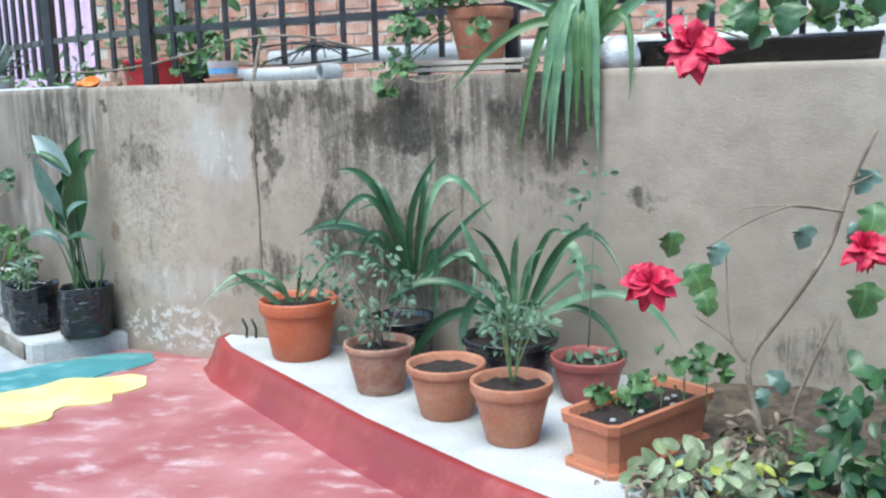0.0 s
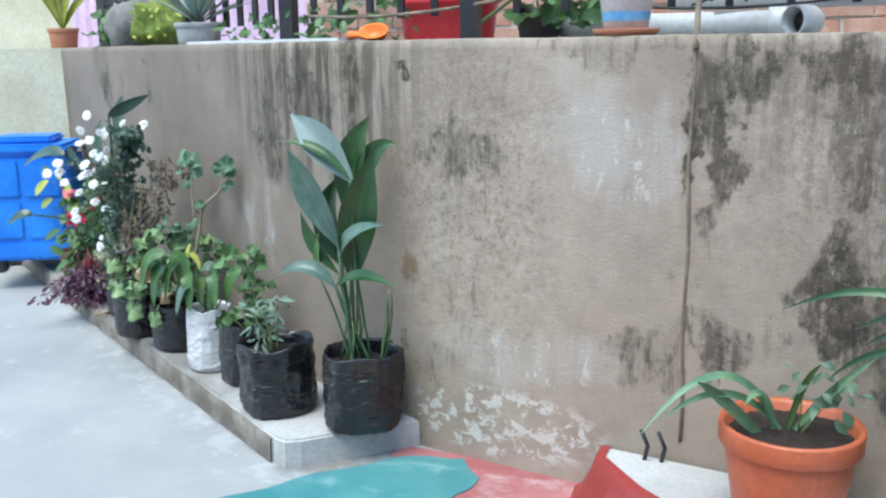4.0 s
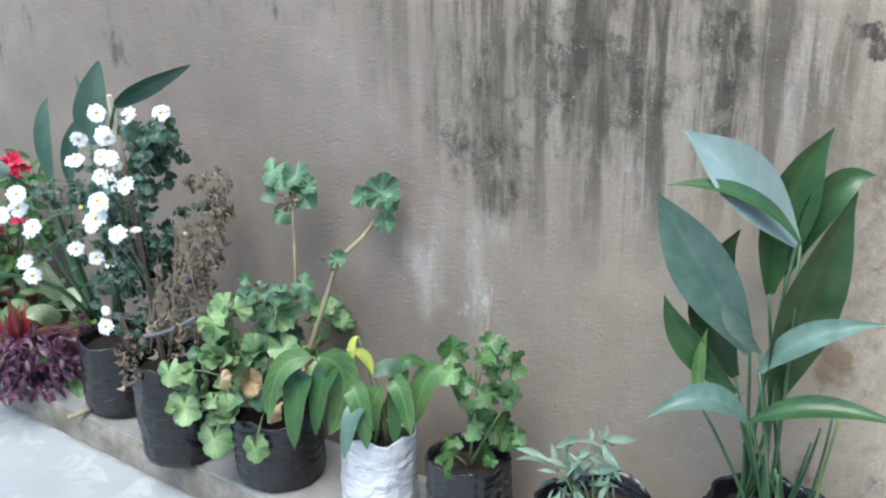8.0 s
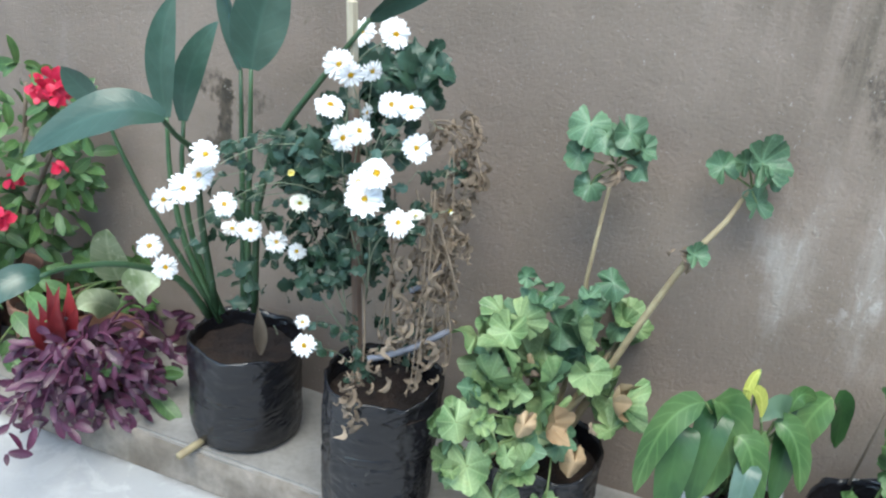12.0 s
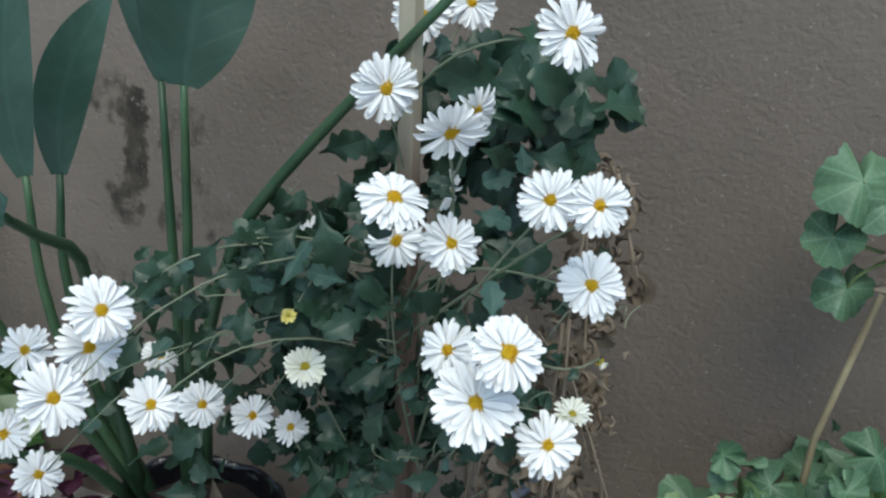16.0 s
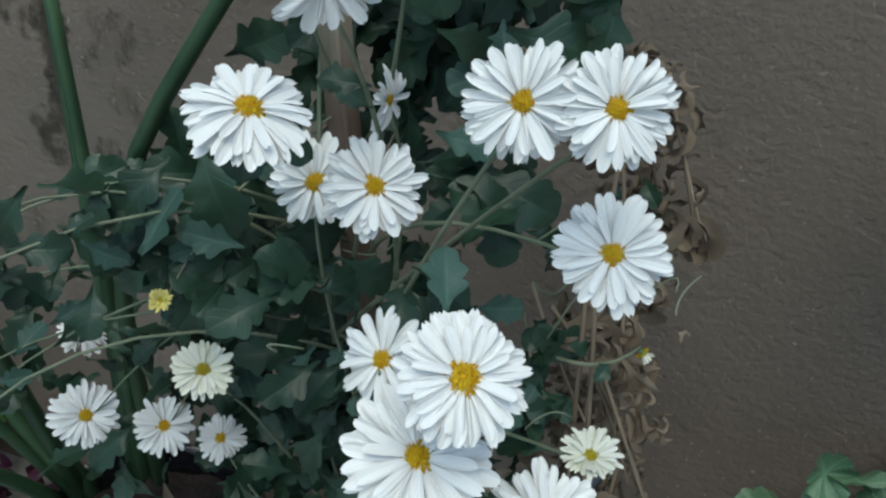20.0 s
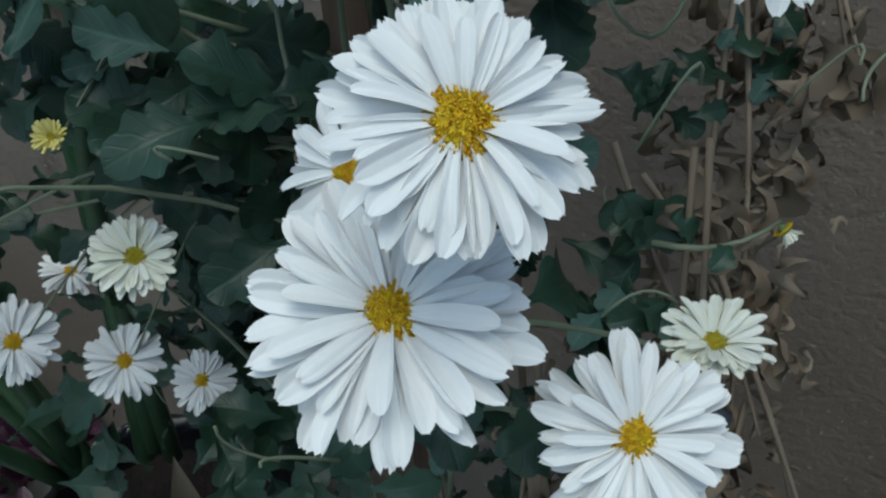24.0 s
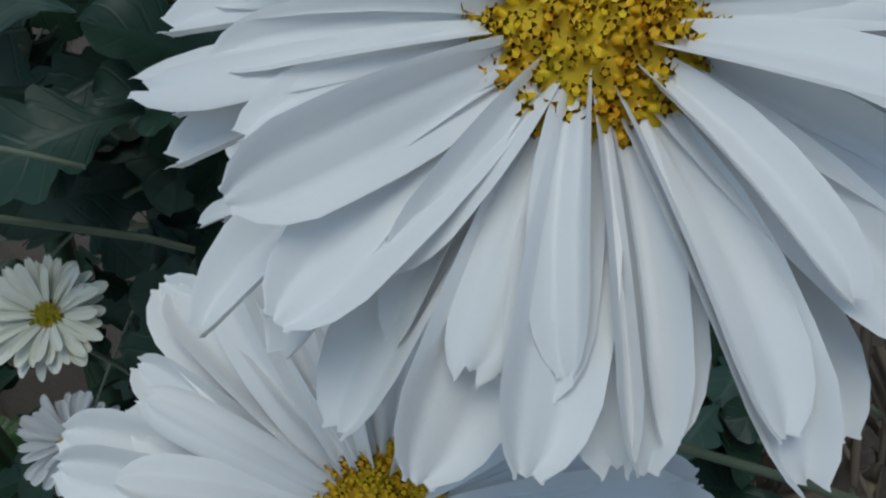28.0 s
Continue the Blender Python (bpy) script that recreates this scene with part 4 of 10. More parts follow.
def small_leaf(mat, width, fold=0.25):
    return mesh_of("leaf", leaf_bm((0, 0, 0), (0, 0.5, 0.12), (0, 1, 0), width, (0, 0, 1), "oval", fold, 6, 2), mat)


ROSE_LEAVES = [mesh_of("leaf", leaf_bm((0, 0, 0), (0.04, 0.5, 0.16), (0, 1, -0.06), w, (0, 0, 1), "lance", 0.35, 6, 2), "rose_leaf") for w in (0.44, 0.52, 0.6)]
OVAL_PALE = [small_leaf("pale_leaf", w) for w in (0.5, 0.62)]
OVAL_DEEP = [small_leaf("deep_leaf", w) for w in (0.5, 0.6)]
OVAL_FRESH = [small_leaf("fresh_leaf", w) for w in (0.38, 0.48)]
OVAL_GREY = [small_leaf("grey_leaf", w) for w in (0.34, 0.42)]
SAGE_LEAVES = [mesh_of("leaf", leaf_bm((0, 0, 0), (0.05, 0.5, 0.14), (0, 1, -0.08), w, (0, 0, 1), "lance", 0.4, 6, 2), "sage_leaf") for w in (0.2, 0.26)]
OVAL_YELLOW = [small_leaf("yellow_leaf", w) for w in (0.5, 0.55)]
OVAL_PURPLE = [small_leaf("purple_leaf", w) for w in (0.34, 0.42)]
OVAL_RED = [small_leaf("red_petal", w) for w in (0.8, 0.95)]
OVAL_PINK = [small_leaf("pink_petal", w) for w in (0.8, 0.95)]
OVAL_DRY = [mesh_of("dry_leaf", leaf_bm((0, 0, 0), (b, 0.55, 0.5), (-b, 0.75, -0.35), w, (0.2, 0, 1), "oval", 1.2, 9, 4, 0.9, tw), "dry") for w, b, tw in ((0.24, 0.2, 2.6), (0.36, 0.1, 1.6), (0.3, -0.2, -2.2))]


# ---------------- pots and bags ----------------
def soil_disc(r, z, at, seed):
    bm = bmesh.new()
    c = bm.verts.new((at[0], at[1], at[2] + z + 0.006))
    prev = None
    for k in range(1, 7):
        ring = []
        for i in range(30):
            a = 2 * math.pi * i / 30
            q = r * k / 6
            ring.append(bm.verts.new((at[0] + q * math.cos(a), at[1] + q * math.sin(a), at[2] + z + 0.012 * noise.noise((q * 40 * math.cos(a), q * 40 * math.sin(a), seed)))))
        for i in range(30):
            j = (i + 1) % 30
            if prev is None:
                bm.faces.new((c, ring[i], ring[j]))
            else:
                bm.faces.new((prev[i], ring[i], ring[j], prev[j]))
        prev = ring
    return bm


def bag(at, r, h, mat, label, seed, flare=1.0, crumple=0.035):
    """A filled nursery bag: creased sides, a soft uneven rim folded inwards, soil inside."""
    root = thing("grow_bag", at, label, "plant bag")

    def wob(a, z):
        ca, sa = math.cos(a), math.sin(a)
        crease = noise.noise((ca * 2.2, sa * 2.2 + seed, seed + z * 55))
        return (1 + crumple * 1.6 * noise.noise((ca * 1.3, sa * 1.3, seed + z * 4)) + crumple * 0.9 * (abs(crease) ** 0.6 - 0.5)
                + crumple * 0.8 * noise.noise((ca * 7, sa * 7, seed + z * 12)) - crumple * 0.5 * abs(noise.noise((ca * 14 + seed, sa * 14, z * 3))))
    prof = [(r * 0.3, 0.0), (r * 0.86, 0.0), (r * 0.97, 0.012), (r, 0.03)]
    for k in range(1, 31):
        u = k / 30
        prof.append((r * (1 + (flare - 1) * u), 0.03 + (h - 0.03) * u))
    inner = [(r * flare * 0.975, h + 0.003), (r * flare * 0.95, h - 0.012), (r * flare * 0.93, h - 0.06)]
    bm, rings = lathe(prof + inner, 72, wob, None, at)
    for n, ring in enumerate(rings[-10:-1]):
        for v in ring:
            a = math.atan2(v.co.y - at[1], v.co.x - at[0])
            v.co.z += 0.022 * min(1, n / 5) * noise.noise((math.cos(a) * 1.4, math.sin(a) * 1.4, seed * 3.1)) + 0.003 * min(1, n / 5) * noise.noise((math.cos(a) * 9, math.sin(a) * 9, seed))
    bm.faces.new(rings[0][::-1])
    part("bag", bm, mat, root)
    part("soil", soil_disc(r * flare * 0.97, h - 0.045, at, seed), "soil", root, "dark crumbly soil")
    return root


def pot(at, rt, rb, h, mat, label, rim=0.035, scallop=0.0, soil=True, tilt=0.0, fill=0.03, name="flower_pot"):
    """A tapered pot with a collar, wall thickness and soil."""
    root = thing(name, at, label, "flower pot")
    lip = rt * 0.93
    prof = [(rb * 0.4, 0.0), (rb * 0.95, 0.0), (rb, 0.006), (rb + (lip - rb) * 0.5, h * 0.42), (lip * 0.985, h - rim - 0.004), (lip * 0.985, h - rim), (rt * 0.985, h - rim + 0.003), (rt, h - rim + 0.008), (rt * 1.01, h - 0.006), (rt, h), (rt * 0.93, h - 0.001), (rt * 0.9, h - 0.01), (lip * 0.84, h - fill - 0.03)]

    def wob(a, z):
        return 1 + (scallop * math.sin(a * 18) if z > h - rim else 0.0)
    bm, rings = lathe(prof, 54, wob, None, at)
    bm.faces.new(rings[0][::-1])
    part("pot", bm, mat, root)
    if soil:
        part("soil", soil_disc(rt * 0.9, h - fill, at, at[0] * 5), "soil", root, "dry crumbly soil")
    return root


# ---------------- chrysanthemum heads ----------------
def petal_bm(width, droop, cup, notch):
    """A ray petal of length 1 along +y, with shallow grooves and a blunt rounded tip."""
    bm = bmesh.new()
    m = 8
    steps = (0.0, 0.12, 0.26, 0.42, 0.58, 0.72, 0.83, 0.91, 0.96, 0.99, 1.0)
    rows = []
    for u in steps:
        w = width / 2 * (0.36 + 0.64 * math.sin(min(1.0, u / 0.66) * math.pi / 2))
        if u > 0.8:
            w *= max(0.3, math.sqrt(max(0.0, 1 - ((u - 0.8) / 0.2) ** 2)))
        row = []
        for k in range(m + 1):
            v = 2 * k / m - 1
            y = u - notch * 0.035 * max(0.0, (u - 0.9) / 0.1) * (1 - abs(v)) - 0.02 * v * v + 0.012 * notch * max(0.0, (u - 0.9) / 0.1) * math.cos(v * 7)
            z = cup * w * v * v * 1.6 - droop * u * u + 0.014 * math.cos(v * math.pi * 2.5) * (1 - 0.3 * u) + 0.035 * math.sin(u * math.pi)
            row.append(bm.verts.new((w * v, y, z)))
        rows.append(row)
    for r, q in zip(rows, rows[1:]):
        for k in range(m):
            bm.faces.new((r[k], r[k + 1], q[k + 1], q[k]))
    return bm


PETALS = [mesh_of("petal", petal_bm(w, droop, cup, notch), "white_petal") for w, droop, cup, notch in ((0.24, 0.03, 0.3, 0.9), (0.21, 0.1, 0.45, 1.5), (0.265, -0.03, 0.25, 0.6), (0.19, 0.17, 0.55, 0.8), (0.225, 0.06, -0.2, 1.8))]


def disc_bm(r, at, turn, seed, rough=1.0):
    """The domed heart of a flower, set with florets."""
    bm = bmesh.new()
    g = RND
    for k in range(300):
        q = math.sqrt((k + 0.5) / 300)
        a = k * 2.39996 + seed
        c = Vector((r * 0.94 * q * math.cos(a), r * 0.94 * q * math.sin(a), r * 0.3 * (1 - q * q) + r * 0.14 * rough * g.random()))
        c = Vector(at) + turn @ c
        s = r * (0.032 + 0.022 * g.random())
        out = turn @ Vector((math.cos(a) * q * 1.2 + g.uniform(-0.6, 0.6), math.sin(a) * q * 1.2 + g.uniform(-0.6, 0.6), 1)).normalized()
        e = out.orthogonal().normalized()
        f = out.cross(e)
        ring = (0, 1.26, 2.51, 3.77, 5.03)
        base = [bm.verts.new(c + (e * math.cos(t) + f * math.sin(t)) * s * 0.7 - out * s * 0.6) for t in ring]
        mid = [bm.verts.new(c + (e * math.cos(t) + f * math.sin(t)) * s * 0.85 + out * s * 2.2) for t in ring]
        lobes = [bm.verts.new(c + (e * math.cos(t + 0.63) + f * math.sin(t + 0.63)) * s * g.uniform(1.3, 1.9) + out * s * g.uniform(2.3, 3.2)) for t in ring]
        tip = bm.verts.new(c + out * s * 1.5)
        for i in range(5):
            j = (i + 1) % 5
            bm.faces.new((base[i], base[j], mid[j], mid[i]))
            bm.faces.new((mid[i], mid[j], lobes[i]))
            bm.faces.new((mid[i], lobes[i], tip))
            bm.faces.new((lobes[i], mid[j], tip))
    return bm


def seat_bm(r, at, turn):
    """The low green cushion in which the florets sit."""
    bm = bmesh.new()
    lathe([(r * 1.12, -r * 0.12), (r * 1.1, 0.0), (r * 0.95, r * 0.13), (r * 0.5, r * 0.32), (r * 0.03, r * 0.38)], 20, None, bm)
    for v in bm.verts:
        v.co = Vector(at) + turn @ v.co
    return bm


HEADS = []


def head(parent, at, d, facing, seed, petals=27, split=False, cupped=0.0, heart="disc", heart_size=0.125, mat="white_petal", label="", gaps=()):
    """A chrysanthemum head: two or three whorls of rays around a domed heart."""
    g = random.Random(seed)
    petals += 4
    at = Vector(at)
    turn = basis(facing, (0.1 * g.random(), 0.0, 1.0))
    root = part("flower", disc_bm(d * heart_size, at, turn, seed), heart, parent, label or "white daisy-like bloom with a yellow heart")
    part("receptacle", seat_bm(d * heart_size, at, turn), "disc_seat", root)
    HEADS.append((at, Vector(facing).normalized(), d))
    joined = bmesh.new()
    for whorl, (count, length, lift, rise) in enumerate(((petals, 0.5, 0.0, -0.015), (petals - 6, 0.47, 0.1, 0.006), (int(petals * 0.45), 0.39, 0.22, 0.02))):
        for k in range(count):
            a = 2 * math.pi * (k + 0.5 * whorl + g.uniform(-0.28, 0.28)) / count
            if whorl and g.random() < 0.1:
                continue
            if any(abs((math.degrees(a) - q + 180) % 360 - 180) < w for q, w in gaps):
                continue
            tilt = lift + cupped + g.uniform(-0.13, 0.13)
            size = d * length * g.uniform(0.8, 1.07)
            m = (Matrix.Translation(at) @ turn.to_4x4() @ Matrix.Rotation(a, 4, 'Z') @ Matrix.Translation((0, d * 0.055, d * rise))
                 @ Matrix.Rotation(tilt, 4, 'X') @ Matrix.Rotation(g.uniform(-0.5, 0.5), 4, 'Y') @ Matrix.Scale(size * 0.92, 4))
            me = PETALS[g.choice((0, 0, 1, 2, 3, 1, 4))]
            if split:
                ob = new("petal", me)
                ob.matrix_basis = m
                adopt(ob, root)
                if mat != "white_petal":
                    ob.data = me
            else:
                start = len(joined.verts)
                joined.from_mesh(me)
                joined.verts.ensure_lookup_table()
                for v in joined.verts[start:]:
                    v.co = m @ v.co
    if not split:
        part("petals", joined, mat, root)
    else:
        joined.free()
    # green cup behind the head
    cup = bmesh.new()
    lathe([(d * 0.02, -d * 0.14), (d * 0.1, -d * 0.1), (d * 0.13, -d * 0.02), (d * 0.12, 0.0)], 12, None, cup)
    for v in cup.verts:
        v.co = at + turn @ v.co
    part("calyx", cup, "stem", root)
    return root


def crowd(root, meshes, name, clusters, size, face=(0, -0.7, 0.5), label="", skip=None):
    """Many small leaves of one kind, joined, in crowns given as (centre, radii, count)."""
    bm = bmesh.new()
    for c, r, n in clusters:
        for _ in range(n):
            d = Vector((rnd(-1, 1), rnd(-1, 1), rnd(-1, 1)))
            p = Vector(c) + Vector((d.x * r[0], d.y * r[1], d.z * r[2]))
            nrm = Vector(face) + Vector((rnd(-1, 1), rnd(-1, 1), rnd(-1, 1)))
            if skip and skip(p):
                continue
            m = Matrix.Translation(p) @ basis(nrm, (rnd(-1, 1), rnd(-0.5, 0.3), rnd(-1.2, 0.4))).to_4x4() @ Matrix.Scale(size * rnd(0.5, 1.3), 4)
            k = len(bm.verts)
            bm.from_mesh(RND.choice(meshes))
            bm.verts.ensure_lookup_table()
            for v in bm.verts[k:]:
                v.co = m @ v.co
    ob = part(name, bm, meshes[0].materials[0], root, label)
    return tagged(ob, kind="stuff")

# ---------------- white chrysanthemum in its bag, tied to a stake ----------------
mum = bag((-2.865, 5.465, 0.1), 0.115, 0.3, "black_bag", "black nursery bag with a tall white chrysanthemum", 3.0, 1.0, 0.05)
mum.name = "chrysanthemum"
tagged(mum, "white chrysanthemum in bloom in a black nursery bag", "potted plant")
head(mum, (-2.928, 5.260, 0.900), 0.0525, (-0.093, -0.677, 0.730), 3, 30, True, heart_size=0.15)
head(mum, (-2.943, 5.270, 0.853), 0.0640, (-0.18, -0.54, 0.82), 4, 31, True, heart_size=0.118, cupped=0.1)
head(mum, (-2.891, 5.256, 0.819), 0.0476, (-0.100, -0.727, 0.679), 5, 24, True)
head(mum, (-2.865, 5.280, 0.933), 0.0475, (-0.287, -0.760, 0.583), 6, 26, True)
head(mum, (-2.910, 5.269, 1.005), 0.0416, (-0.364, -0.862, 0.353), 7, 25, True)
head(mum, (-2.882, 5.258, 1.005), 0.0415, (-0.261, -0.865, 0.428), 8, 26, True)
head(mum, (-2.946, 5.341, 0.939), 0.0454, (-0.054, -0.851, 0.523), 9, 24, True)
head(mum, (-2.969, 5.451, 1.014), 0.0530, (-0.133, -0.959, 0.249), 10, 24, False)
head(mum, (-2.968, 5.299, 1.040), 0.0461, (-0.057, -0.945, -0.323), 11, 18, False)
head(mum, (-2.926, 5.369, 1.027), 0.0387, (0.368, -0.920, -0.137), 12, 14, False)
head(mum, (-2.908, 5.277, 1.107), 0.0450, (0.121, -0.890, 0.439), 13, 24, False)
head(mum, (-2.925, 5.519, 1.052), 0.0500, (-0.436, -0.770, 0.466), 14, 22, False)
head(mum, (-2.860, 5.584, 1.044), 0.0500, (-0.005, -0.856, 0.518), 15, 22, False)
head(mum, (-2.995, 5.321, 0.987), 0.0501, (0.042, -0.444, 0.895), 16, 25, True, cupped=-0.12)
head(mum, (-2.961, 5.427, 0.897), 0.0500, (-0.215, -0.954, 0.210), 17, 22, False)
head(mum, (-2.946, 5.326, 0.859), 0.0466, (-0.608, -0.563, 0.560), 18, 16, True)
head(mum, (-2.857, 5.289, 0.815), 0.0311, (0.035, -0.204, 0.978), 19, 24, False, cupped=0.3, heart="disc_green", heart_size=0.17, mat="cream_petal", label="half-open cream bloom")
head(mum, (-3.000, 5.563, 0.828), 0.0500, (-0.487, -0.444, 0.752), 20, 18, False)
head(mum, (-3.029, 5.445, 0.771), 0.0374, (-0.049, -0.701, 0.712), 21, 24, False, cupped=0.3, heart="disc_green", heart_size=0.17, mat="cream_petal", label="half-open cream bloom")
head(mum, (-3.182, 5.383, 0.883), 0.0500, (0.327, -0.698, 0.637), 22, 25, True)
head(mum, (-3.194, 5.402, 0.841), 0.0500, (0.259, -0.834, 0.488), 23, 24, False)
head(mum, (-3.216, 5.347, 0.840), 0.0500, (0.296, -0.717, 0.631), 24, 25, False)
head(mum, (-3.265, 5.592, 0.717), 0.0500, (-0.159, -0.689, 0.707), 25, 20, False)
head(mum, (-3.145, 5.757, 0.581), 0.0500, (0.177, -0.340, 0.923), 26, 16, False)
head(mum, (-3.155, 5.382, 0.798), 0.0440, (0.282, -0.690, 0.666), 27, 22, False)
head(mum, (-3.112, 5.516, 0.689), 0.0471, (0.243, -0.715, 0.656), 28, 21, False)
head(mum, (-3.065, 5.527, 0.660), 0.0436, (0.127, -0.744, 0.655), 29, 20, False)
head(mum, (-3.028, 5.528, 0.639), 0.0368, (0.121, -0.736, 0.666), 30, 18, False)
head(mum, (-3.266, 5.558, 0.596), 0.0500, (0.380, -0.793, 0.477), 31, 21, False)
head(mum, (-3.294, 5.586, 0.627), 0.0500, (-0.032, -0.631, 0.775), 32, 20, False)
head(mum, (-3.020, 5.415, 0.505), 0.0460, (-0.1, -0.95, 0.25), 538, 18)
head(mum, (-3.022, 5.434, 0.543), 0.0286, (-0.1, -0.95, 0.25), 535, 18)
head(mum, (-2.927, 5.406, 0.948), 0.034, (0.75, -0.6, -0.1), 790, 14)
head(mum, (-3.045, 5.434, 0.831), 0.0170, (-0.1, -0.75, 0.6), 512, 16, False, cupped=0.8, heart="disc_green", heart_size=0.2, mat="yellow_petal", label="half-open pale yellow bud")

STAKE_FOOT = Vector((-2.905, 5.50, 0.34))
STAKE_TOP = Vector((-2.949, 5.473, 1.113))


def stake_bm():
    bm = bmesh.new()
    d = STAKE_TOP - STAKE_FOOT
    bmesh.ops.create_cube(bm, size=1.0)
    for v in bm.verts:
        v.co = Vector((v.co.x * 0.017, v.co.y * 0.012, v.co.z * d.length))
    bmesh.ops.bevel(bm, geom=bm.edges[:], offset=0.0012, segments=1, affect='EDGES')
    m = Matrix.Translation((STAKE_TOP + STAKE_FOOT) / 2) @ d.to_track_quat('Z', 'Y').to_matrix().to_4x4()
    bmesh.ops.transform(bm, matrix=m, verts=bm.verts[:])
    return bm


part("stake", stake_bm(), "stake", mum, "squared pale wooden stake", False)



def by_stake(p):
    """Leaves keep off the front of the stake, which stays bare."""
    u = (p.z - STAKE_FOOT.z) / (STAKE_TOP.z - STAKE_FOOT.z)
    c = STAKE_FOOT.lerp(STAKE_TOP, u)
    return p.y < c.y + 0.01 and abs(p.x + 0.33 * (p.y - c.y) - c.x) < 0.026


def on_bloom(p, room):
    for c, f, d in HEADS:
        v = p - c
        s = v.dot(f)
        if -0.01 < s < 0.3 and (v - f * s).length < d * 0.5 + room:
            return True
    return False


def mum_leaf(at, normal, ahead, size, pale=False):
    """A leaf, unless it would lie on the face of a bloom."""
    at = Vector(at)
    if by_stake(at) or on_bloom(at, size * 0.45):
        return
    place(RND.choice(MUM_PALE if pale else MUM_LEAVES), "leaf", mum, at, normal, ahead, size * (0.75 if pale else 1.0))


def mum_branch(foot, tip, sag, leaves, first=0.45, size=0.032, r=0.0014):
    """A stem from the stake out to a head, with lobed leaves along its outer part."""
    side = (rnd(-0.02, 0.02), rnd(-0.02, 0.02), 0)
    pts = bend(foot, tip, sag, 8, side)
    part("stem", tube(pts, [r * 1.3 - 0.7 * r * i / 8 for i in range(9)], 5), "mum_stem", mum)
    for k in range(leaves):
        u = first + (0.93 - first) * (k + rnd(0.1, 0.9)) / leaves
        i = min(7, int(u * 8))
        p = pts[i].lerp(pts[i + 1], u * 8 - i)
        away = Vector((rnd(-1, 1), rnd(-1, 0.6), rnd(-0.5, 0.6)))
        n = Vector((rnd(-0.5, 0.5), rnd(-1.1, -0.1), rnd(0.1, 1.0)))
        mum_leaf(p + away * 0.006, n, away, size * rnd(0.6, 1.25), RND.random() < 0.2)

mum_branch((-2.930, 5.500, 0.782), (-2.927, 5.264, 0.889), 0.02, 5)
mum_branch((-2.901, 5.486, 0.559), (-2.942, 5.274, 0.838), 0.02, 5)
mum_branch((-2.902, 5.481, 0.600), (-2.889, 5.259, 0.808), 0.02, 5)
mum_branch((-2.928, 5.499, 0.790), (-2.863, 5.284, 0.923), 0.02, 5)
mum_branch((-2.940, 5.486, 0.686), (-2.909, 5.273, 0.997), 0.02, 5)
mum_branch((-2.948, 5.473, 0.762), (-2.880, 5.261, 0.997), 0.02, 5)
mum_branch((-2.935, 5.498, 0.771), (-2.945, 5.345, 0.930), 0.02, 5)
mum_branch((-2.911, 5.491, 0.670), (-2.969, 5.456, 1.005), 0.02, 5)
mum_branch((-2.910, 5.471, 0.771), (-2.968, 5.303, 1.032), 0.02, 5)
mum_branch((-2.925, 5.493, 0.834), (-2.925, 5.373, 1.020), 0.02, 5)
mum_branch((-2.952, 5.484, 0.969), (-2.870, 5.355, 1.079), 0.02, 5)
mum_branch((-2.949, 5.470, 0.758), (-2.924, 5.524, 1.043), 0.02, 5)
mum_branch((-2.943, 5.489, 0.826), (-2.858, 5.589, 1.036), 0.02, 5)
mum_branch((-2.925, 5.492, 0.844), (-2.995, 5.326, 0.977), 0.02, 5)
mum_branch((-2.899, 5.477, 0.578), (-2.961, 5.432, 0.887), 0.02, 5)
mum_branch((-2.908, 5.492, 0.624), (-2.949, 5.319, 0.858), 0.02, 5)
mum_branch((-2.928, 5.502, 0.646), (-2.856, 5.291, 0.808), 0.02, 5)
mum_branch((-2.932, 5.482, 0.484), (-3.000, 5.567, 0.818), 0.02, 5)
mum_branch((-2.929, 5.492, 0.502), (-3.029, 5.448, 0.763), 0.02, 5)
mum_branch((-2.930, 5.480, 0.787), (-3.183, 5.387, 0.873), 0.06, 4, r=0.001)
mum_branch((-2.930, 5.480, 0.826), (-3.196, 5.406, 0.830), 0.06, 4, r=0.001)
mum_branch((-2.930, 5.480, 0.822), (-3.218, 5.350, 0.830), 0.06, 4, r=0.001)
mum_branch((-2.930, 5.480, 0.780), (-3.266, 5.596, 0.707), 0.06, 4, r=0.001)
mum_branch((-2.930, 5.480, 0.738), (-3.145, 5.761, 0.571), 0.06, 4, r=0.001)
mum_branch((-2.930, 5.480, 0.735), (-3.156, 5.385, 0.789), 0.06, 4, r=0.001)
mum_branch((-2.930, 5.480, 0.773), (-3.113, 5.520, 0.679), 0.06, 4, r=0.001)
mum_branch((-2.930, 5.480, 0.818), (-3.065, 5.530, 0.651), 0.06, 4, r=0.001)
mum_branch((-2.890, 5.485, 0.420), (-3.028, 5.531, 0.631), 0.02, 5)
mum_branch((-2.930, 5.480, 0.794), (-3.267, 5.561, 0.585), 0.06, 4, r=0.001)
mum_branch((-2.930, 5.480, 0.747), (-3.296, 5.589, 0.616), 0.06, 4, r=0.001)
mum_branch((-2.929, 5.483, 0.420), (-3.020, 5.417, 0.495), 0.02, 5)
mum_branch((-2.918, 5.507, 0.420), (-3.022, 5.436, 0.534), 0.02, 5)
mum_branch((-2.916, 5.492, 0.730), (-2.926, 5.409, 0.942), 0.02, 5)
mum_branch((-2.930, 5.480, 0.830), (-3.045, 5.436, 0.827), 0.06, 4, r=0.001)


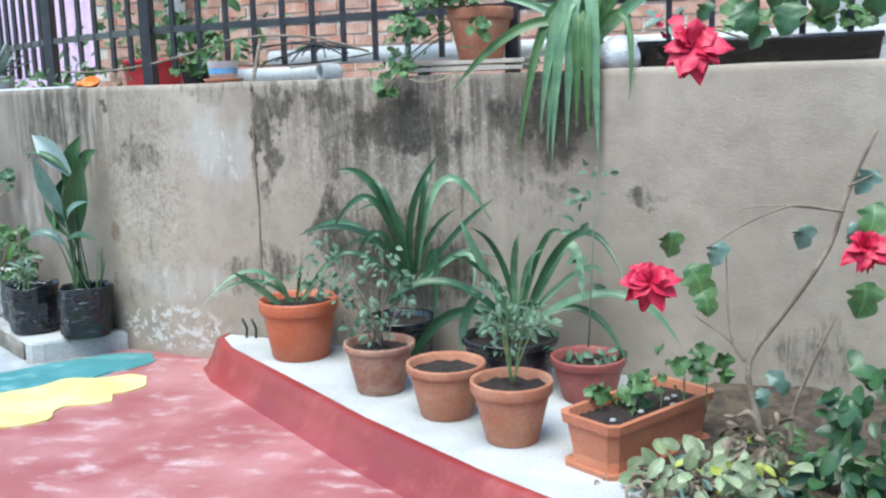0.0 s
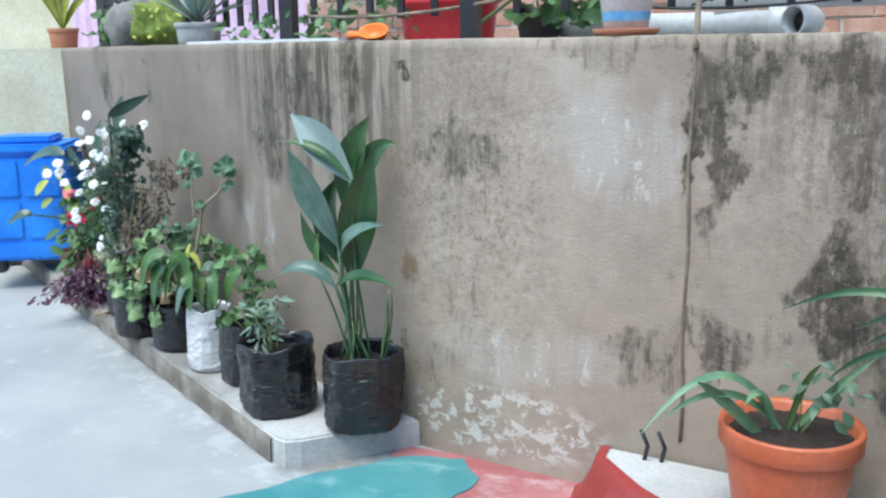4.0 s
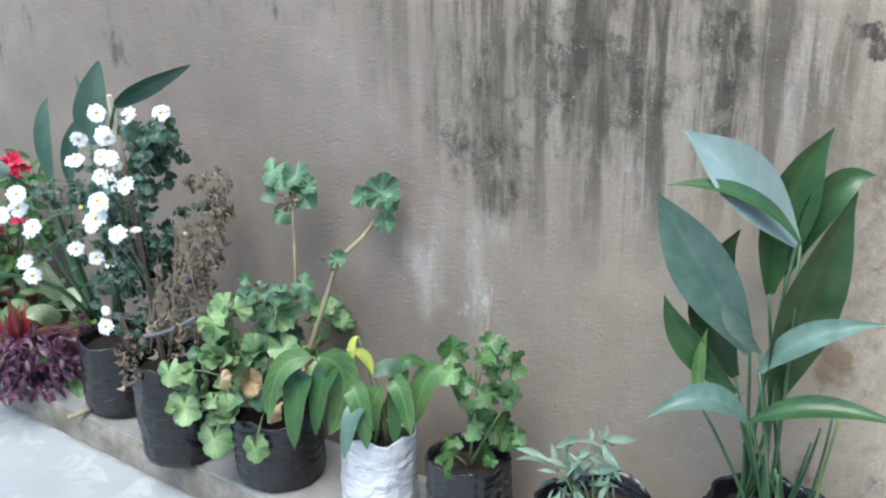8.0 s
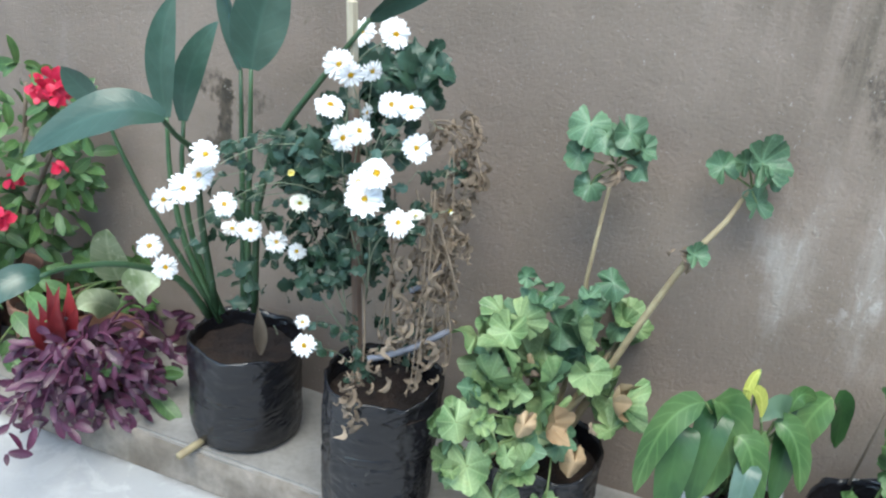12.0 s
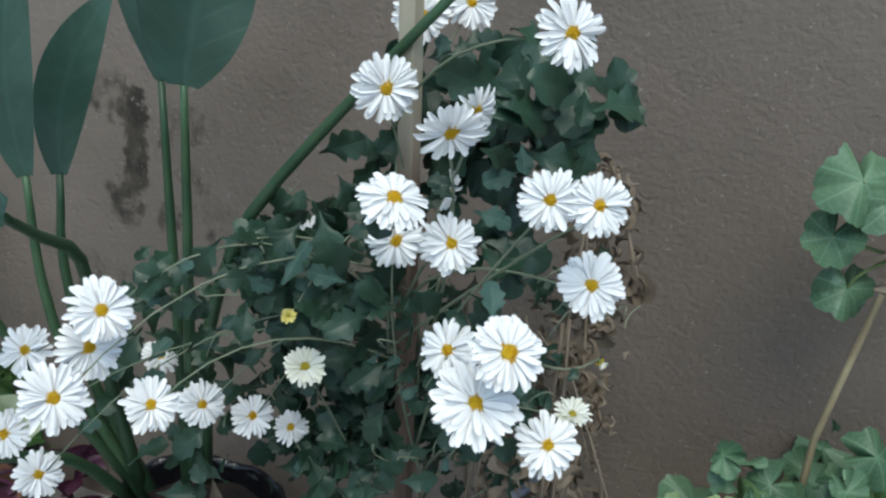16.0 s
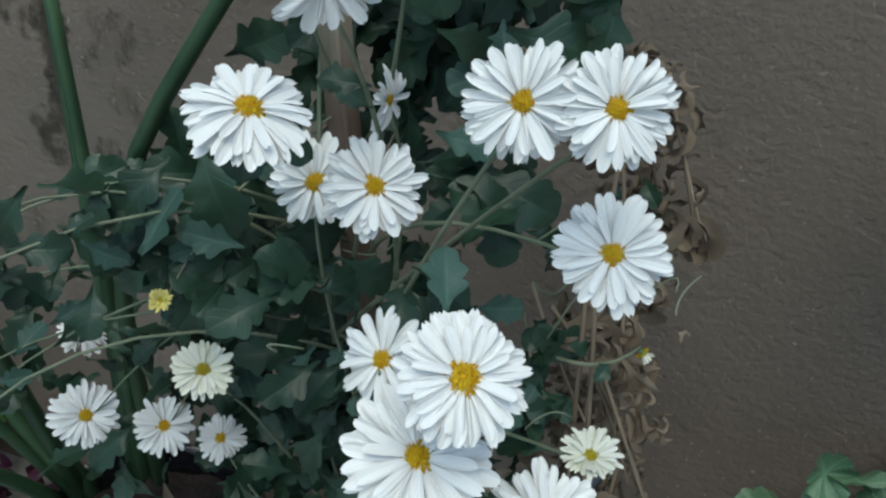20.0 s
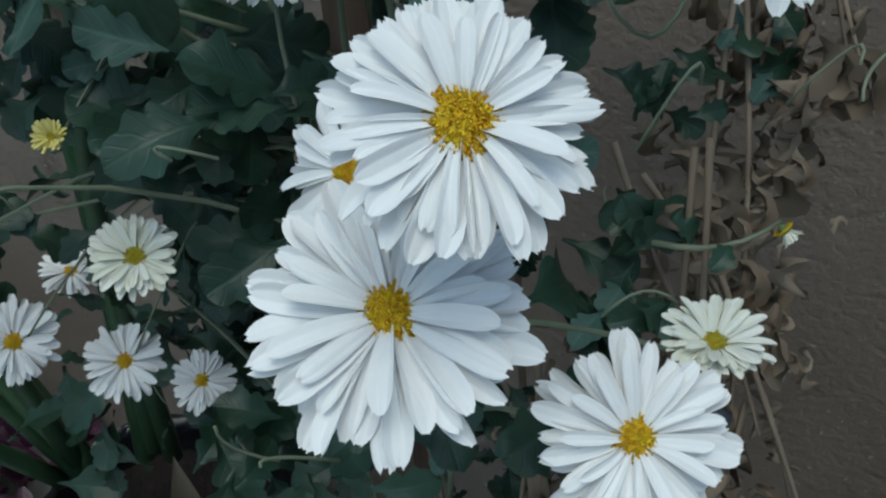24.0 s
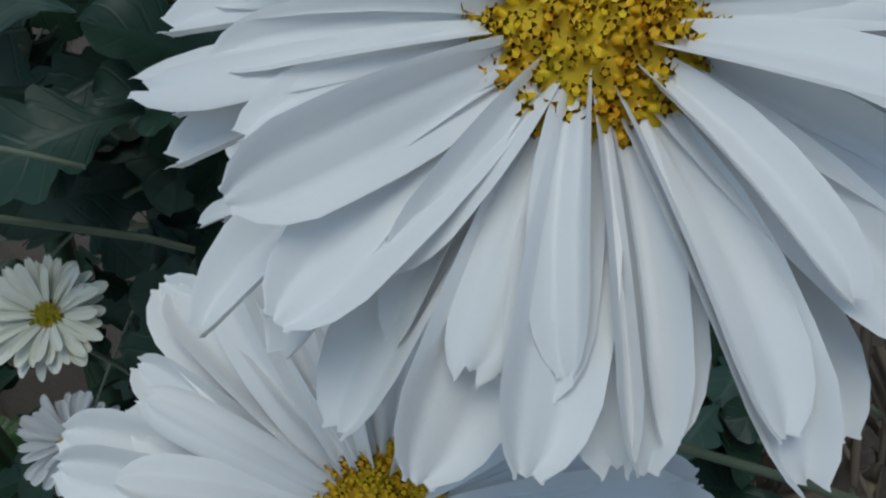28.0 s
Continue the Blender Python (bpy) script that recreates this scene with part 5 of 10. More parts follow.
def mum_cloud(c, r, n, size):
    """Leaves that fill the crown between the stems."""
    for _ in range(n):
        d = Vector((rnd(-1, 1), rnd(-1, 1), rnd(-1, 1)))
        p = Vector(c) + Vector((d.x * r[0], d.y * r[1], d.z * r[2]))
        mum_leaf(p, (rnd(-0.55, 0.55), rnd(-1.1, -0.15), rnd(-0.05, 0.9)), (rnd(-1, 1), rnd(-0.5, 0.3), rnd(-1, 0.5)), size * rnd(0.65, 1.3), RND.random() < 0.2)


mum_cloud((-2.871, 5.434, 1.005), (0.059, 0.06, 0.035), 32, 0.050)
mum_cloud((-2.904, 5.438, 0.952), (0.044, 0.06, 0.028), 22, 0.046)
mum_cloud((-2.905, 5.365, 0.911), (0.046, 0.06, 0.023), 20, 0.040)
mum_cloud((-3.033, 5.484, 0.871), (0.047, 0.06, 0.026), 22, 0.042)
mum_cloud((-3.004, 5.448, 0.830), (0.047, 0.06, 0.030), 25, 0.040)
mum_cloud((-3.091, 5.461, 0.841), (0.062, 0.06, 0.017), 20, 0.030)
mum_cloud((-2.937, 5.411, 0.848), (0.037, 0.06, 0.017), 12, 0.036)
mum_cloud((-2.970, 5.459, 0.746), (0.037, 0.06, 0.037), 22, 0.036)
mum_cloud((-2.981, 5.494, 0.656), (0.046, 0.06, 0.035), 22, 0.034)
mum_cloud((-2.820, 5.429, 1.026), (0.024, 0.06, 0.020), 10, 0.045)
mum_cloud((-2.900, 5.522, 1.012), (0.026, 0.06, 0.026), 10, 0.040)
mum_cloud((-3.142, 5.467, 0.862), (0.024, 0.06, 0.012), 6, 0.026)
mum_cloud((-2.932, 5.452, 0.678), (0.034, 0.06, 0.029), 17, 0.030)
mum_cloud((-2.885, 5.386, 0.796), (0.021, 0.06, 0.026), 10, 0.036)
mum_cloud((-2.820, 5.425, 0.761), (0.015, 0.015, 0.017), 9, 0.026)
mum_cloud((-2.800, 5.472, 0.804), (0.016, 0.015, 0.014), 9, 0.026)
mum_cloud((-2.753, 5.496, 0.815), (0.019, 0.015, 0.017), 9, 0.026)
mum_cloud((-2.838, 5.409, 0.731), (0.015, 0.015, 0.019), 9, 0.026)
crowd(mum, MUM_LEAVES, "inner_foliage", [((-2.841, 5.494, 0.980), (0.059, 0.035, 0.035), 26), ((-2.879, 5.497, 0.923), (0.044, 0.035, 0.028), 18), ((-2.879, 5.420, 0.876), (0.046, 0.035, 0.023), 16), ((-3.022, 5.544, 0.836), (0.047, 0.035, 0.026), 18), ((-2.990, 5.505, 0.790), (0.047, 0.035, 0.030), 20), ((-2.915, 5.465, 0.809), (0.037, 0.035, 0.017), 10), ((-2.954, 5.512, 0.702), (0.037, 0.035, 0.037), 18), ((-2.968, 5.545, 0.609), (0.046, 0.035, 0.035), 18), ((-2.913, 5.502, 0.630), (0.034, 0.035, 0.029), 14), ((-2.860, 5.436, 0.754), (0.021, 0.035, 0.026), 8), ((-2.997, 5.555, 0.708), (0.052, 0.035, 0.052), 36), ((-2.967, 5.572, 0.593), (0.058, 0.035, 0.047), 44), ((-2.904, 5.560, 0.650), (0.041, 0.035, 0.056), 30), ((-3.137, 5.697, 0.673), (0.046, 0.03, 0.046), 12), ((-3.161, 5.680, 0.564), (0.049, 0.03, 0.049), 8), ((-3.078, 5.633, 0.505), (0.084, 0.03, 0.030), 10), ((-3.080, 5.659, 0.586), (0.041, 0.03, 0.041), 12), ((-2.995, 5.661, 0.743), (0.029, 0.03, 0.039), 14), ((-3.02, 5.60, 0.80), (0.06, 0.03, 0.06), 34), ((-2.95, 5.55, 0.87), (0.05, 0.03, 0.05), 24), ((-2.89, 5.52, 0.72), (0.05, 0.03, 0.06), 30), ((-3.04, 5.61, 0.62), (0.05, 0.03, 0.06), 22), ((-2.88, 5.50, 0.90), (0.05, 0.03, 0.05), 20)], 0.04, skip=by_stake)


def dry_cluster(c, r, n):
    for _ in range(n):
        p = Vector(c) + Vector((rnd(-1, 1) * r[0], rnd(-1, 1) * r[1], rnd(-1, 1) * r[2]))
        place(RND.choice(OVAL_DRY), "dry_leaf", mum, p, (rnd(-1, 1), rnd(-1, 0.2), rnd(-0.4, 0.6)), (rnd(-0.5, 0.5), rnd(-0.4, 0.4), -1), rnd(0.018, 0.042))


dry_cluster((-2.708, 5.559, 0.813), (0.017, 0.04, 0.053), 12)
dry_cluster((-2.741, 5.510, 0.696), (0.032, 0.04, 0.064), 16)
dry_cluster((-2.774, 5.479, 0.617), (0.037, 0.04, 0.053), 18)
dry_cluster((-2.807, 5.439, 0.520), (0.053, 0.04, 0.053), 14)
dry_cluster((-2.947, 5.343, 0.441), (0.019, 0.04, 0.053), 8)
part("dry_stem", tube(bend((-2.692, 5.575, 0.852), (-2.770, 5.593, 0.851), 0.0, 8, (-0.004, 0.007, 0.013)), 0.0022, 5), "dry", mum)
part("dry_stem", tube(bend((-2.703, 5.549, 0.794), (-2.749, 5.593, 0.862), 0.0, 8, (0.009, 0.006, 0.016)), 0.0022, 5), "dry", mum)
part("dry_stem", tube(bend((-2.752, 5.503, 0.676), (-2.755, 5.429, 0.524), 0.0, 8, (0.005, -0.001, 0.000)), 0.0022, 5), "dry", mum)
part("dry_stem", tube(bend((-2.798, 5.521, 0.692), (-2.829, 5.406, 0.442), 0.0, 8, (0.004, 0.002, 0.005)), 0.0022, 5), "dry", mum)
part("dry_stem", tube(bend((-2.844, 5.563, 0.754), (-2.859, 5.417, 0.449), 0.0, 8, (-0.003, 0.003, 0.005)), 0.0022, 5), "dry", mum)
part("dry_stem", tube(bend((-2.908, 5.506, 0.607), (-2.911, 5.418, 0.426), 0.0, 8, (0.005, 0.002, 0.008)), 0.0022, 5), "dry", mum)

for foot, tip, bow in (((-2.784, 5.543, 0.885), (-2.713, 5.514, 0.860), 0.018), ((-2.79, 5.545, 0.87), (-2.717, 5.495, 0.800), 0.04), ((-2.728, 5.532, 0.896), (-2.714, 5.477, 0.783), 0.012),
                       ((-2.815, 5.463, 0.786), (-2.776, 5.406, 0.686), 0.0), ((-2.797, 5.438, 0.743), (-2.767, 5.371, 0.612), 0.006), ((-2.784, 5.408, 0.685), (-2.831, 5.374, 0.578), 0.01),
                       ((-2.853, 5.433, 0.695), (-2.871, 5.411, 0.520), 0.0), ((-2.80, 5.43, 0.80), (-2.83, 5.344, 0.45), -0.004), ((-2.767, 5.371, 0.612), (-2.757, 5.36, 0.47), 0.0), ((-2.76, 5.50, 0.86), (-2.79, 5.40, 0.52), 0.0)):
    for _ in range(2):
        shake = Vector((rnd(-0.012, 0.012), rnd(-0.012, 0.012), rnd(-0.01, 0.01)))
        part("dry_stem", tube(bend(Vector(foot) + shake, Vector(tip) + shake * 1.5, bow, 9, (rnd(-0.012, 0.012), rnd(-0.01, 0.01), 0)), [0.0018 - 0.0001 * k for k in range(10)], 5), "dry", mum)
dry_cluster((-2.745, 5.535, 0.880), (0.04, 0.03, 0.02), 14)
dry_cluster((-2.722, 5.500, 0.810), (0.018, 0.03, 0.05), 16)
dry_cluster((-2.790, 5.430, 0.730), (0.035, 0.03, 0.06), 26)
dry_cluster((-2.820, 5.400, 0.620), (0.05, 0.03, 0.07), 34)
dry_cluster((-2.850, 5.375, 0.500), (0.06, 0.03, 0.05), 26)
part("tie", tube(bend((-2.832, 5.420, 0.609), (-2.771, 5.428, 0.655), -0.01, 6), 0.006, 6), "cloth", mum, "grey cloth tie")
part("tie", tube(bend((-2.908, 5.382, 0.492), (-2.763, 5.375, 0.550), -0.01, 6), 0.006, 6), "cloth", mum, "grey cloth tie")
crowd(mum, OVAL_DRY, "dry_foliage", [((-2.707, 5.563, 0.867), (0.015, 0.05, 0.038), 26), ((-2.715, 5.532, 0.801), (0.023, 0.05, 0.052), 60), ((-2.746, 5.492, 0.704), (0.031, 0.05, 0.063), 80), ((-2.773, 5.461, 0.627), (0.038, 0.05, 0.063), 90), ((-2.800, 5.420, 0.531), (0.048, 0.05, 0.052), 60), ((-2.852, 5.403, 0.470), (0.073, 0.05, 0.031), 30), ((-2.942, 5.347, 0.451), (0.019, 0.05, 0.052), 26), ((-2.870, 5.485, 0.629), (0.031, 0.05, 0.063), 16)], 0.016, label="withered brown lower leaves", skip=by_stake)
crowd(mum, MUM_LEAVES, "lower_foliage", [((-2.910, 5.511, 0.663), (0.042, 0.05, 0.063), 40), ((-2.902, 5.459, 0.560), (0.042, 0.05, 0.063), 40), ((-2.893, 5.420, 0.486), (0.052, 0.05, 0.042), 34), ((-2.914, 5.411, 0.456), (0.031, 0.05, 0.026), 12), ((-2.850, 5.467, 0.602), (0.042, 0.05, 0.063), 24), ((-2.831, 5.417, 0.509), (0.063, 0.05, 0.052), 16), ((-2.993, 5.505, 0.609), (0.042, 0.05, 0.031), 16)], 0.027, skip=by_stake)
head(mum, (-2.775, 5.399, 0.775), 0.016, (0.5, -0.5, -0.6), 77, 12, False, cupped=1.0, heart="disc_green", heart_size=0.25, mat="cream_petal", label="closed yellow-green bud")
mum_branch((-2.83, 5.44, 0.76), (-2.775, 5.402, 0.777), 0.0, 3, 0.6, 0.022)

for _ in range(90):
    c = RND.choice(HEADS)[0]
    a = Vector(c) + Vector((rnd(-0.06, 0.06), rnd(0.03, 0.09), rnd(-0.09, 0.02)))
    b = a + Vector((rnd(-0.035, 0.035), rnd(-0.02, 0.02), rnd(-0.035, 0.03)))
    if c.z > 0.99 or c.x < -3.08:
        continue
    if on_bloom(a, 0.006) or on_bloom(b, 0.006) or on_bloom((a + b) / 2, 0.006):
        continue
    part("leaf_stalk", tube(bend(a, b, rnd(-0.015, 0.015), 6, (rnd(-0.01, 0.01), 0, 0)), 0.0006, 4), "mum_stem", mum)


# ---------------- strelitzia in its bag ----------------
strel = bag((-3.12, 5.743, 0.1), 0.125, 0.235, "black_bag", "strelitzia with paddle leaves in a black nursery bag", 5.0)
strel.name = "strelitzia"
tagged(strel, "strelitzia with grey-green paddle leaves in a black nursery bag", "potted plant")
leaf(strel, (-3.105, 5.692, 0.936), (-3.093, 5.692, 1.022), (-3.048, 5.690, 1.168), 0.105, (-0.15, -0.9, 0.35), "strel_leaf", "blade", 0.18, n=14)
part("leaf_stalk", tube([(-3.115, 5.743, 0.406), (-3.114, 5.737, 0.473), (-3.114, 5.732, 0.541), (-3.113, 5.726, 0.605), (-3.111, 5.720, 0.664), (-3.110, 5.715, 0.721), (-3.108, 5.709, 0.776), (-3.107, 5.704, 0.830), (-3.106, 5.698, 0.883), (-3.105, 5.692, 0.936)], [0.0085 - 0.0045 * i / 9 for i in range(10)], 8), "strel_stem", strel)
leaf(strel, (-3.123, 5.803, 0.903), (-3.141, 5.804, 0.998), (-3.168, 5.805, 1.131), 0.056, (-0.8, -0.5, 0.3), "strel_leaf", "blade", 0.18, n=14)
part("leaf_stalk", tube([(-3.124, 5.743, 0.396), (-3.123, 5.753, 0.491), (-3.123, 5.763, 0.586), (-3.123, 5.773, 0.676), (-3.123, 5.783, 0.755), (-3.123, 5.793, 0.829), (-3.123, 5.803, 0.903)], [0.0085 - 0.0045 * i / 6 for i in range(7)], 8), "strel_stem", strel)
leaf(strel, (-3.265, 5.769, 0.815), (-3.288, 5.770, 0.955), (-3.239, 5.768, 1.056), 0.057, (-0.15, -0.9, 0.35), "strel_leaf", "blade", 0.18, n=14)
part("leaf_stalk", tube([(-3.182, 5.746, 0.390), (-3.202, 5.749, 0.444), (-3.222, 5.752, 0.498), (-3.239, 5.755, 0.550), (-3.250, 5.757, 0.600), (-3.258, 5.760, 0.648), (-3.263, 5.762, 0.694), (-3.265, 5.765, 0.736), (-3.265, 5.767, 0.776), (-3.265, 5.769, 0.815)], [0.0085 - 0.0045 * i / 9 for i in range(10)], 8), "strel_stem", strel)
leaf(strel, (-3.237, 5.828, 0.789), (-3.236, 5.828, 0.910), (-3.164, 5.825, 0.993), 0.059, (-0.15, -0.9, 0.35), "strel_leaf", "blade", 0.18, n=14)
part("leaf_stalk", tube([(-3.169, 5.745, 0.389), (-3.188, 5.755, 0.439), (-3.207, 5.764, 0.488), (-3.223, 5.774, 0.539), (-3.232, 5.783, 0.590), (-3.238, 5.792, 0.642), (-3.242, 5.802, 0.689), (-3.242, 5.810, 0.726), (-3.239, 5.819, 0.758), (-3.237, 5.828, 0.789)], [0.0085 - 0.0045 * i / 9 for i in range(10)], 8), "strel_stem", strel)
leaf(strel, (-2.924, 5.434, 1.093), (-2.882, 5.458, 1.123), (-2.735, 5.477, 1.185), 0.056, (0.25, -0.8, -0.5), "strel_leaf", "blade", 0.18, n=14)
part("leaf_stalk", tube([(-3.101, 5.742, 0.394), (-3.100, 5.717, 0.489), (-3.098, 5.692, 0.584), (-3.094, 5.667, 0.669), (-3.084, 5.641, 0.735), (-3.072, 5.616, 0.790), (-3.057, 5.590, 0.843), (-3.035, 5.564, 0.890), (-3.011, 5.538, 0.934), (-2.987, 5.512, 0.977), (-2.966, 5.486, 1.017), (-2.945, 5.460, 1.055), (-2.924, 5.434, 1.093)], [0.0085 - 0.0045 * i / 12 for i in range(13)], 8), "strel_stem", strel)
leaf(strel, (-3.25, 5.497, 0.906), (-3.33, 5.48, 0.955), (-3.47, 5.47, 0.845), 0.09, (-0.1, -0.5, 0.85), "strel_leaf", "blade", 0.18, n=14)
part("leaf_stalk", tube([(-3.181, 5.746, 0.401), (-3.189, 5.725, 0.481), (-3.197, 5.705, 0.561), (-3.203, 5.684, 0.634), (-3.205, 5.663, 0.694), (-3.206, 5.642, 0.748), (-3.210, 5.622, 0.793), (-3.217, 5.601, 0.819), (-3.228, 5.581, 0.836), (-3.237, 5.560, 0.853), (-3.244, 5.540, 0.871), (-3.251, 5.519, 0.889), (-3.257, 5.499, 0.908)], [0.0085 - 0.0045 * i / 12 for i in range(13)], 8), "strel_stem", strel)
leaf(strel, (-3.471, 5.496, 0.614), (-3.496, 5.471, 0.644), (-3.584, 5.447, 0.567), 0.055, (0.1, -0.6, 0.7), "strel_leaf", "blade", 0.18, n=14)
part("leaf_stalk", tube([(-3.196, 5.744, 0.383), (-3.213, 5.723, 0.426), (-3.230, 5.702, 0.469), (-3.251, 5.682, 0.506), (-3.279, 5.661, 0.533), (-3.312, 5.641, 0.555), (-3.344, 5.620, 0.573), (-3.375, 5.599, 0.585), (-3.405, 5.579, 0.593), (-3.430, 5.558, 0.600), (-3.447, 5.538, 0.606), (-3.459, 5.517, 0.610), (-3.471, 5.496, 0.614)], [0.0085 - 0.0045 * i / 12 for i in range(13)], 8), "strel_stem", strel)
leaf(strel, (-3.380, 5.745, 0.842), (-3.421, 5.746, 0.889), (-3.446, 5.746, 0.918), 0.056, (-0.5, -0.8, 0.2), "strel_leaf", "blade", 0.18, n=14)
part("leaf_stalk", tube([(-3.173, 5.743, 0.368), (-3.218, 5.744, 0.460), (-3.264, 5.744, 0.553), (-3.302, 5.745, 0.633), (-3.326, 5.745, 0.688), (-3.343, 5.745, 0.731), (-3.357, 5.745, 0.769), (-3.366, 5.745, 0.797), (-3.373, 5.745, 0.819), (-3.380, 5.745, 0.842)], [0.0065 - 0.003 * i / 9 for i in range(10)], 8), "strel_stem", strel)
leaf(strel, (-3.090, 5.713, 0.300), (-3.090, 5.703, 0.360), (-3.095, 5.713, 0.420), 0.03, (0.1, -1, 0.1), "dry", "lance", 0.6, "sheath")
# ---------------- bags along the plinth ----------------

def leafy(root, meshes, c, r, n, size, face=(0, -0.7, 0.6), name="leaf", spread=0.8):
    """Leaves of one kind scattered in a crown of radii r about c."""
    for _ in range(n):
        d = Vector((rnd(-1, 1), rnd(-1, 1), rnd(-1, 1)))
        if d.length > 1:
            d.normalize()
        p = Vector(c) + Vector((d.x * r[0], d.y * r[1], d.z * r[2]))
        nrm = Vector(face) + Vector((rnd(-1, 1), rnd(-1, 1), rnd(-1, 1))) * spread
        ahead = Vector((d.x, d.y, rnd(-0.9, 0.5))) + Vector((rnd(-0.4, 0.4), -0.2, 0))
        place(RND.choice(meshes), name, root, p, nrm, ahead, size * rnd(0.55, 1.25))


def stalks(root, foot, tips, r, mat="stem", sag=0.02, name="stem"):
    for t in tips:
        part(name, tube(bend(foot, t, sag, 6, (rnd(-0.01, 0.01), rnd(-0.01, 0.01), 0)), [r * (1.25 - 0.08 * i) for i in range(7)], 6), mat, root)


broad = bag((-1.437, 4.80, 0.1), 0.137, 0.26, "black_bag", "x", 8.0, 1.0, 0.1)
broad.name = "cast_iron_plant"
tagged(broad, "tall plant with broad upright green leaves in a black nursery bag", "potted plant")
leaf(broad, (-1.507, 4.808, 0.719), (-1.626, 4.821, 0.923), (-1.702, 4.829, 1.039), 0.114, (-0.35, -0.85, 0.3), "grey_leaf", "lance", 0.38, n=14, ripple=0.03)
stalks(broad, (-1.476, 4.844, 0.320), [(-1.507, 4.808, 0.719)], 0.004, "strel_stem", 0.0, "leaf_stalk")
leaf(broad, (-1.448, 4.789, 0.947), (-1.572, 4.794, 1.092), (-1.666, 4.795, 1.160), 0.108, (-0.1, -0.8, 0.55), "sky_sheen_leaf", "lance", 0.38, n=14, ripple=0.03)
stalks(broad, (-1.478, 4.850, 0.320), [(-1.448, 4.789, 0.947)], 0.004, "strel_stem", 0.0, "leaf_stalk")
leaf(broad, (-1.447, 4.773, 0.952), (-1.542, 4.762, 1.087), (-1.707, 4.760, 1.071), 0.036, (0, -0.6, 0.75), "deep_leaf", "lance", 0.38, n=14, ripple=0.03)
stalks(broad, (-1.439, 4.813, 0.320), [(-1.447, 4.773, 0.952)], 0.004, "strel_stem", 0.0, "leaf_stalk")
leaf(broad, (-1.479, 4.817, 0.837), (-1.485, 4.826, 1.034), (-1.391, 4.825, 1.156), 0.103, (0.15, -0.95, 0.2), "deep_leaf", "lance", 0.38, n=14, ripple=0.03)
stalks(broad, (-1.400, 4.802, 0.320), [(-1.479, 4.817, 0.837)], 0.004, "strel_stem", 0.0, "leaf_stalk")
leaf(broad, (-1.449, 4.821, 0.875), (-1.401, 4.831, 1.083), (-1.300, 4.835, 1.064), 0.070, (0.3, -0.8, 0.4), "deep_leaf", "lance", 0.38, n=14, ripple=0.03)
stalks(broad, (-1.465, 4.763, 0.320), [(-1.449, 4.821, 0.875)], 0.004, "strel_stem", 0.0, "leaf_stalk")
leaf(broad, (-1.458, 4.794, 0.609), (-1.434, 4.786, 0.841), (-1.356, 4.771, 1.053), 0.130, (0.25, -0.95, 0.1), "deep_leaf", "lance", 0.38, n=14, ripple=0.03)
stalks(broad, (-1.496, 4.829, 0.320), [(-1.458, 4.794, 0.609)], 0.004, "strel_stem", 0.0, "leaf_stalk")
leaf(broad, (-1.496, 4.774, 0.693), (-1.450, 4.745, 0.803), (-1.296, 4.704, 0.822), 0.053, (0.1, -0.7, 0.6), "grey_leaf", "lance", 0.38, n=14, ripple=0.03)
stalks(broad, (-1.445, 4.759, 0.320), [(-1.496, 4.774, 0.693)], 0.004, "strel_stem", 0.0, "leaf_stalk")
leaf(broad, (-1.506, 4.767, 0.588), (-1.413, 4.727, 0.678), (-1.247, 4.678, 0.626), 0.046, (0.1, -0.6, 0.7), "deep_leaf", "lance", 0.38, n=14, ripple=0.03)
stalks(broad, (-1.384, 4.773, 0.320), [(-1.506, 4.767, 0.588)], 0.004, "strel_stem", 0.0, "leaf_stalk")
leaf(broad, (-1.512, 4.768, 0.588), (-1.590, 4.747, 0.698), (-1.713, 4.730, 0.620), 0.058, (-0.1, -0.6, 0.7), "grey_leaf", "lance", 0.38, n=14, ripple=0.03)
stalks(broad, (-1.449, 4.776, 0.320), [(-1.512, 4.768, 0.588)], 0.004, "strel_stem", 0.0, "leaf_stalk")
leaf(broad, (-1.523, 4.818, 0.625), (-1.642, 4.837, 0.730), (-1.671, 4.846, 0.825), 0.062, (-0.4, -0.8, 0.2), "deep_leaf", "lance", 0.38, n=14, ripple=0.03)
stalks(broad, (-1.419, 4.810, 0.320), [(-1.523, 4.818, 0.625)], 0.004, "strel_stem", 0.0, "leaf_stalk")
leaf(broad, (-1.522, 4.834, 0.653), (-1.626, 4.863, 0.815), (-1.528, 4.870, 0.951), 0.097, (-0.1, -0.95, 0.2), "deep_leaf", "lance", 0.38, n=14, ripple=0.03)
stalks(broad, (-1.423, 4.772, 0.320), [(-1.522, 4.834, 0.653)], 0.004, "strel_stem", 0.0, "leaf_stalk")
leaf(broad, (-1.593, 4.817, 0.602), (-1.610, 4.819, 0.687), (-1.589, 4.817, 0.769), 0.026, (-0.2, -0.9, 0.2), "fresh_leaf", "lance", 0.38, n=14, ripple=0.03)
stalks(broad, (-1.467, 4.770, 0.320), [(-1.593, 4.817, 0.602)], 0.004, "strel_stem", 0.0, "leaf_stalk")
leaf(broad, (-1.496, 4.782, 0.730), (-1.570, 4.772, 0.807), (-1.580, 4.755, 0.858), 0.036, (-0.3, -0.9, 0.2), "grey_leaf", "lance", 0.38, n=14, ripple=0.03)
stalks(broad, (-1.461, 4.757, 0.320), [(-1.496, 4.782, 0.730)], 0.004, "strel_stem", 0.0, "leaf_stalk")
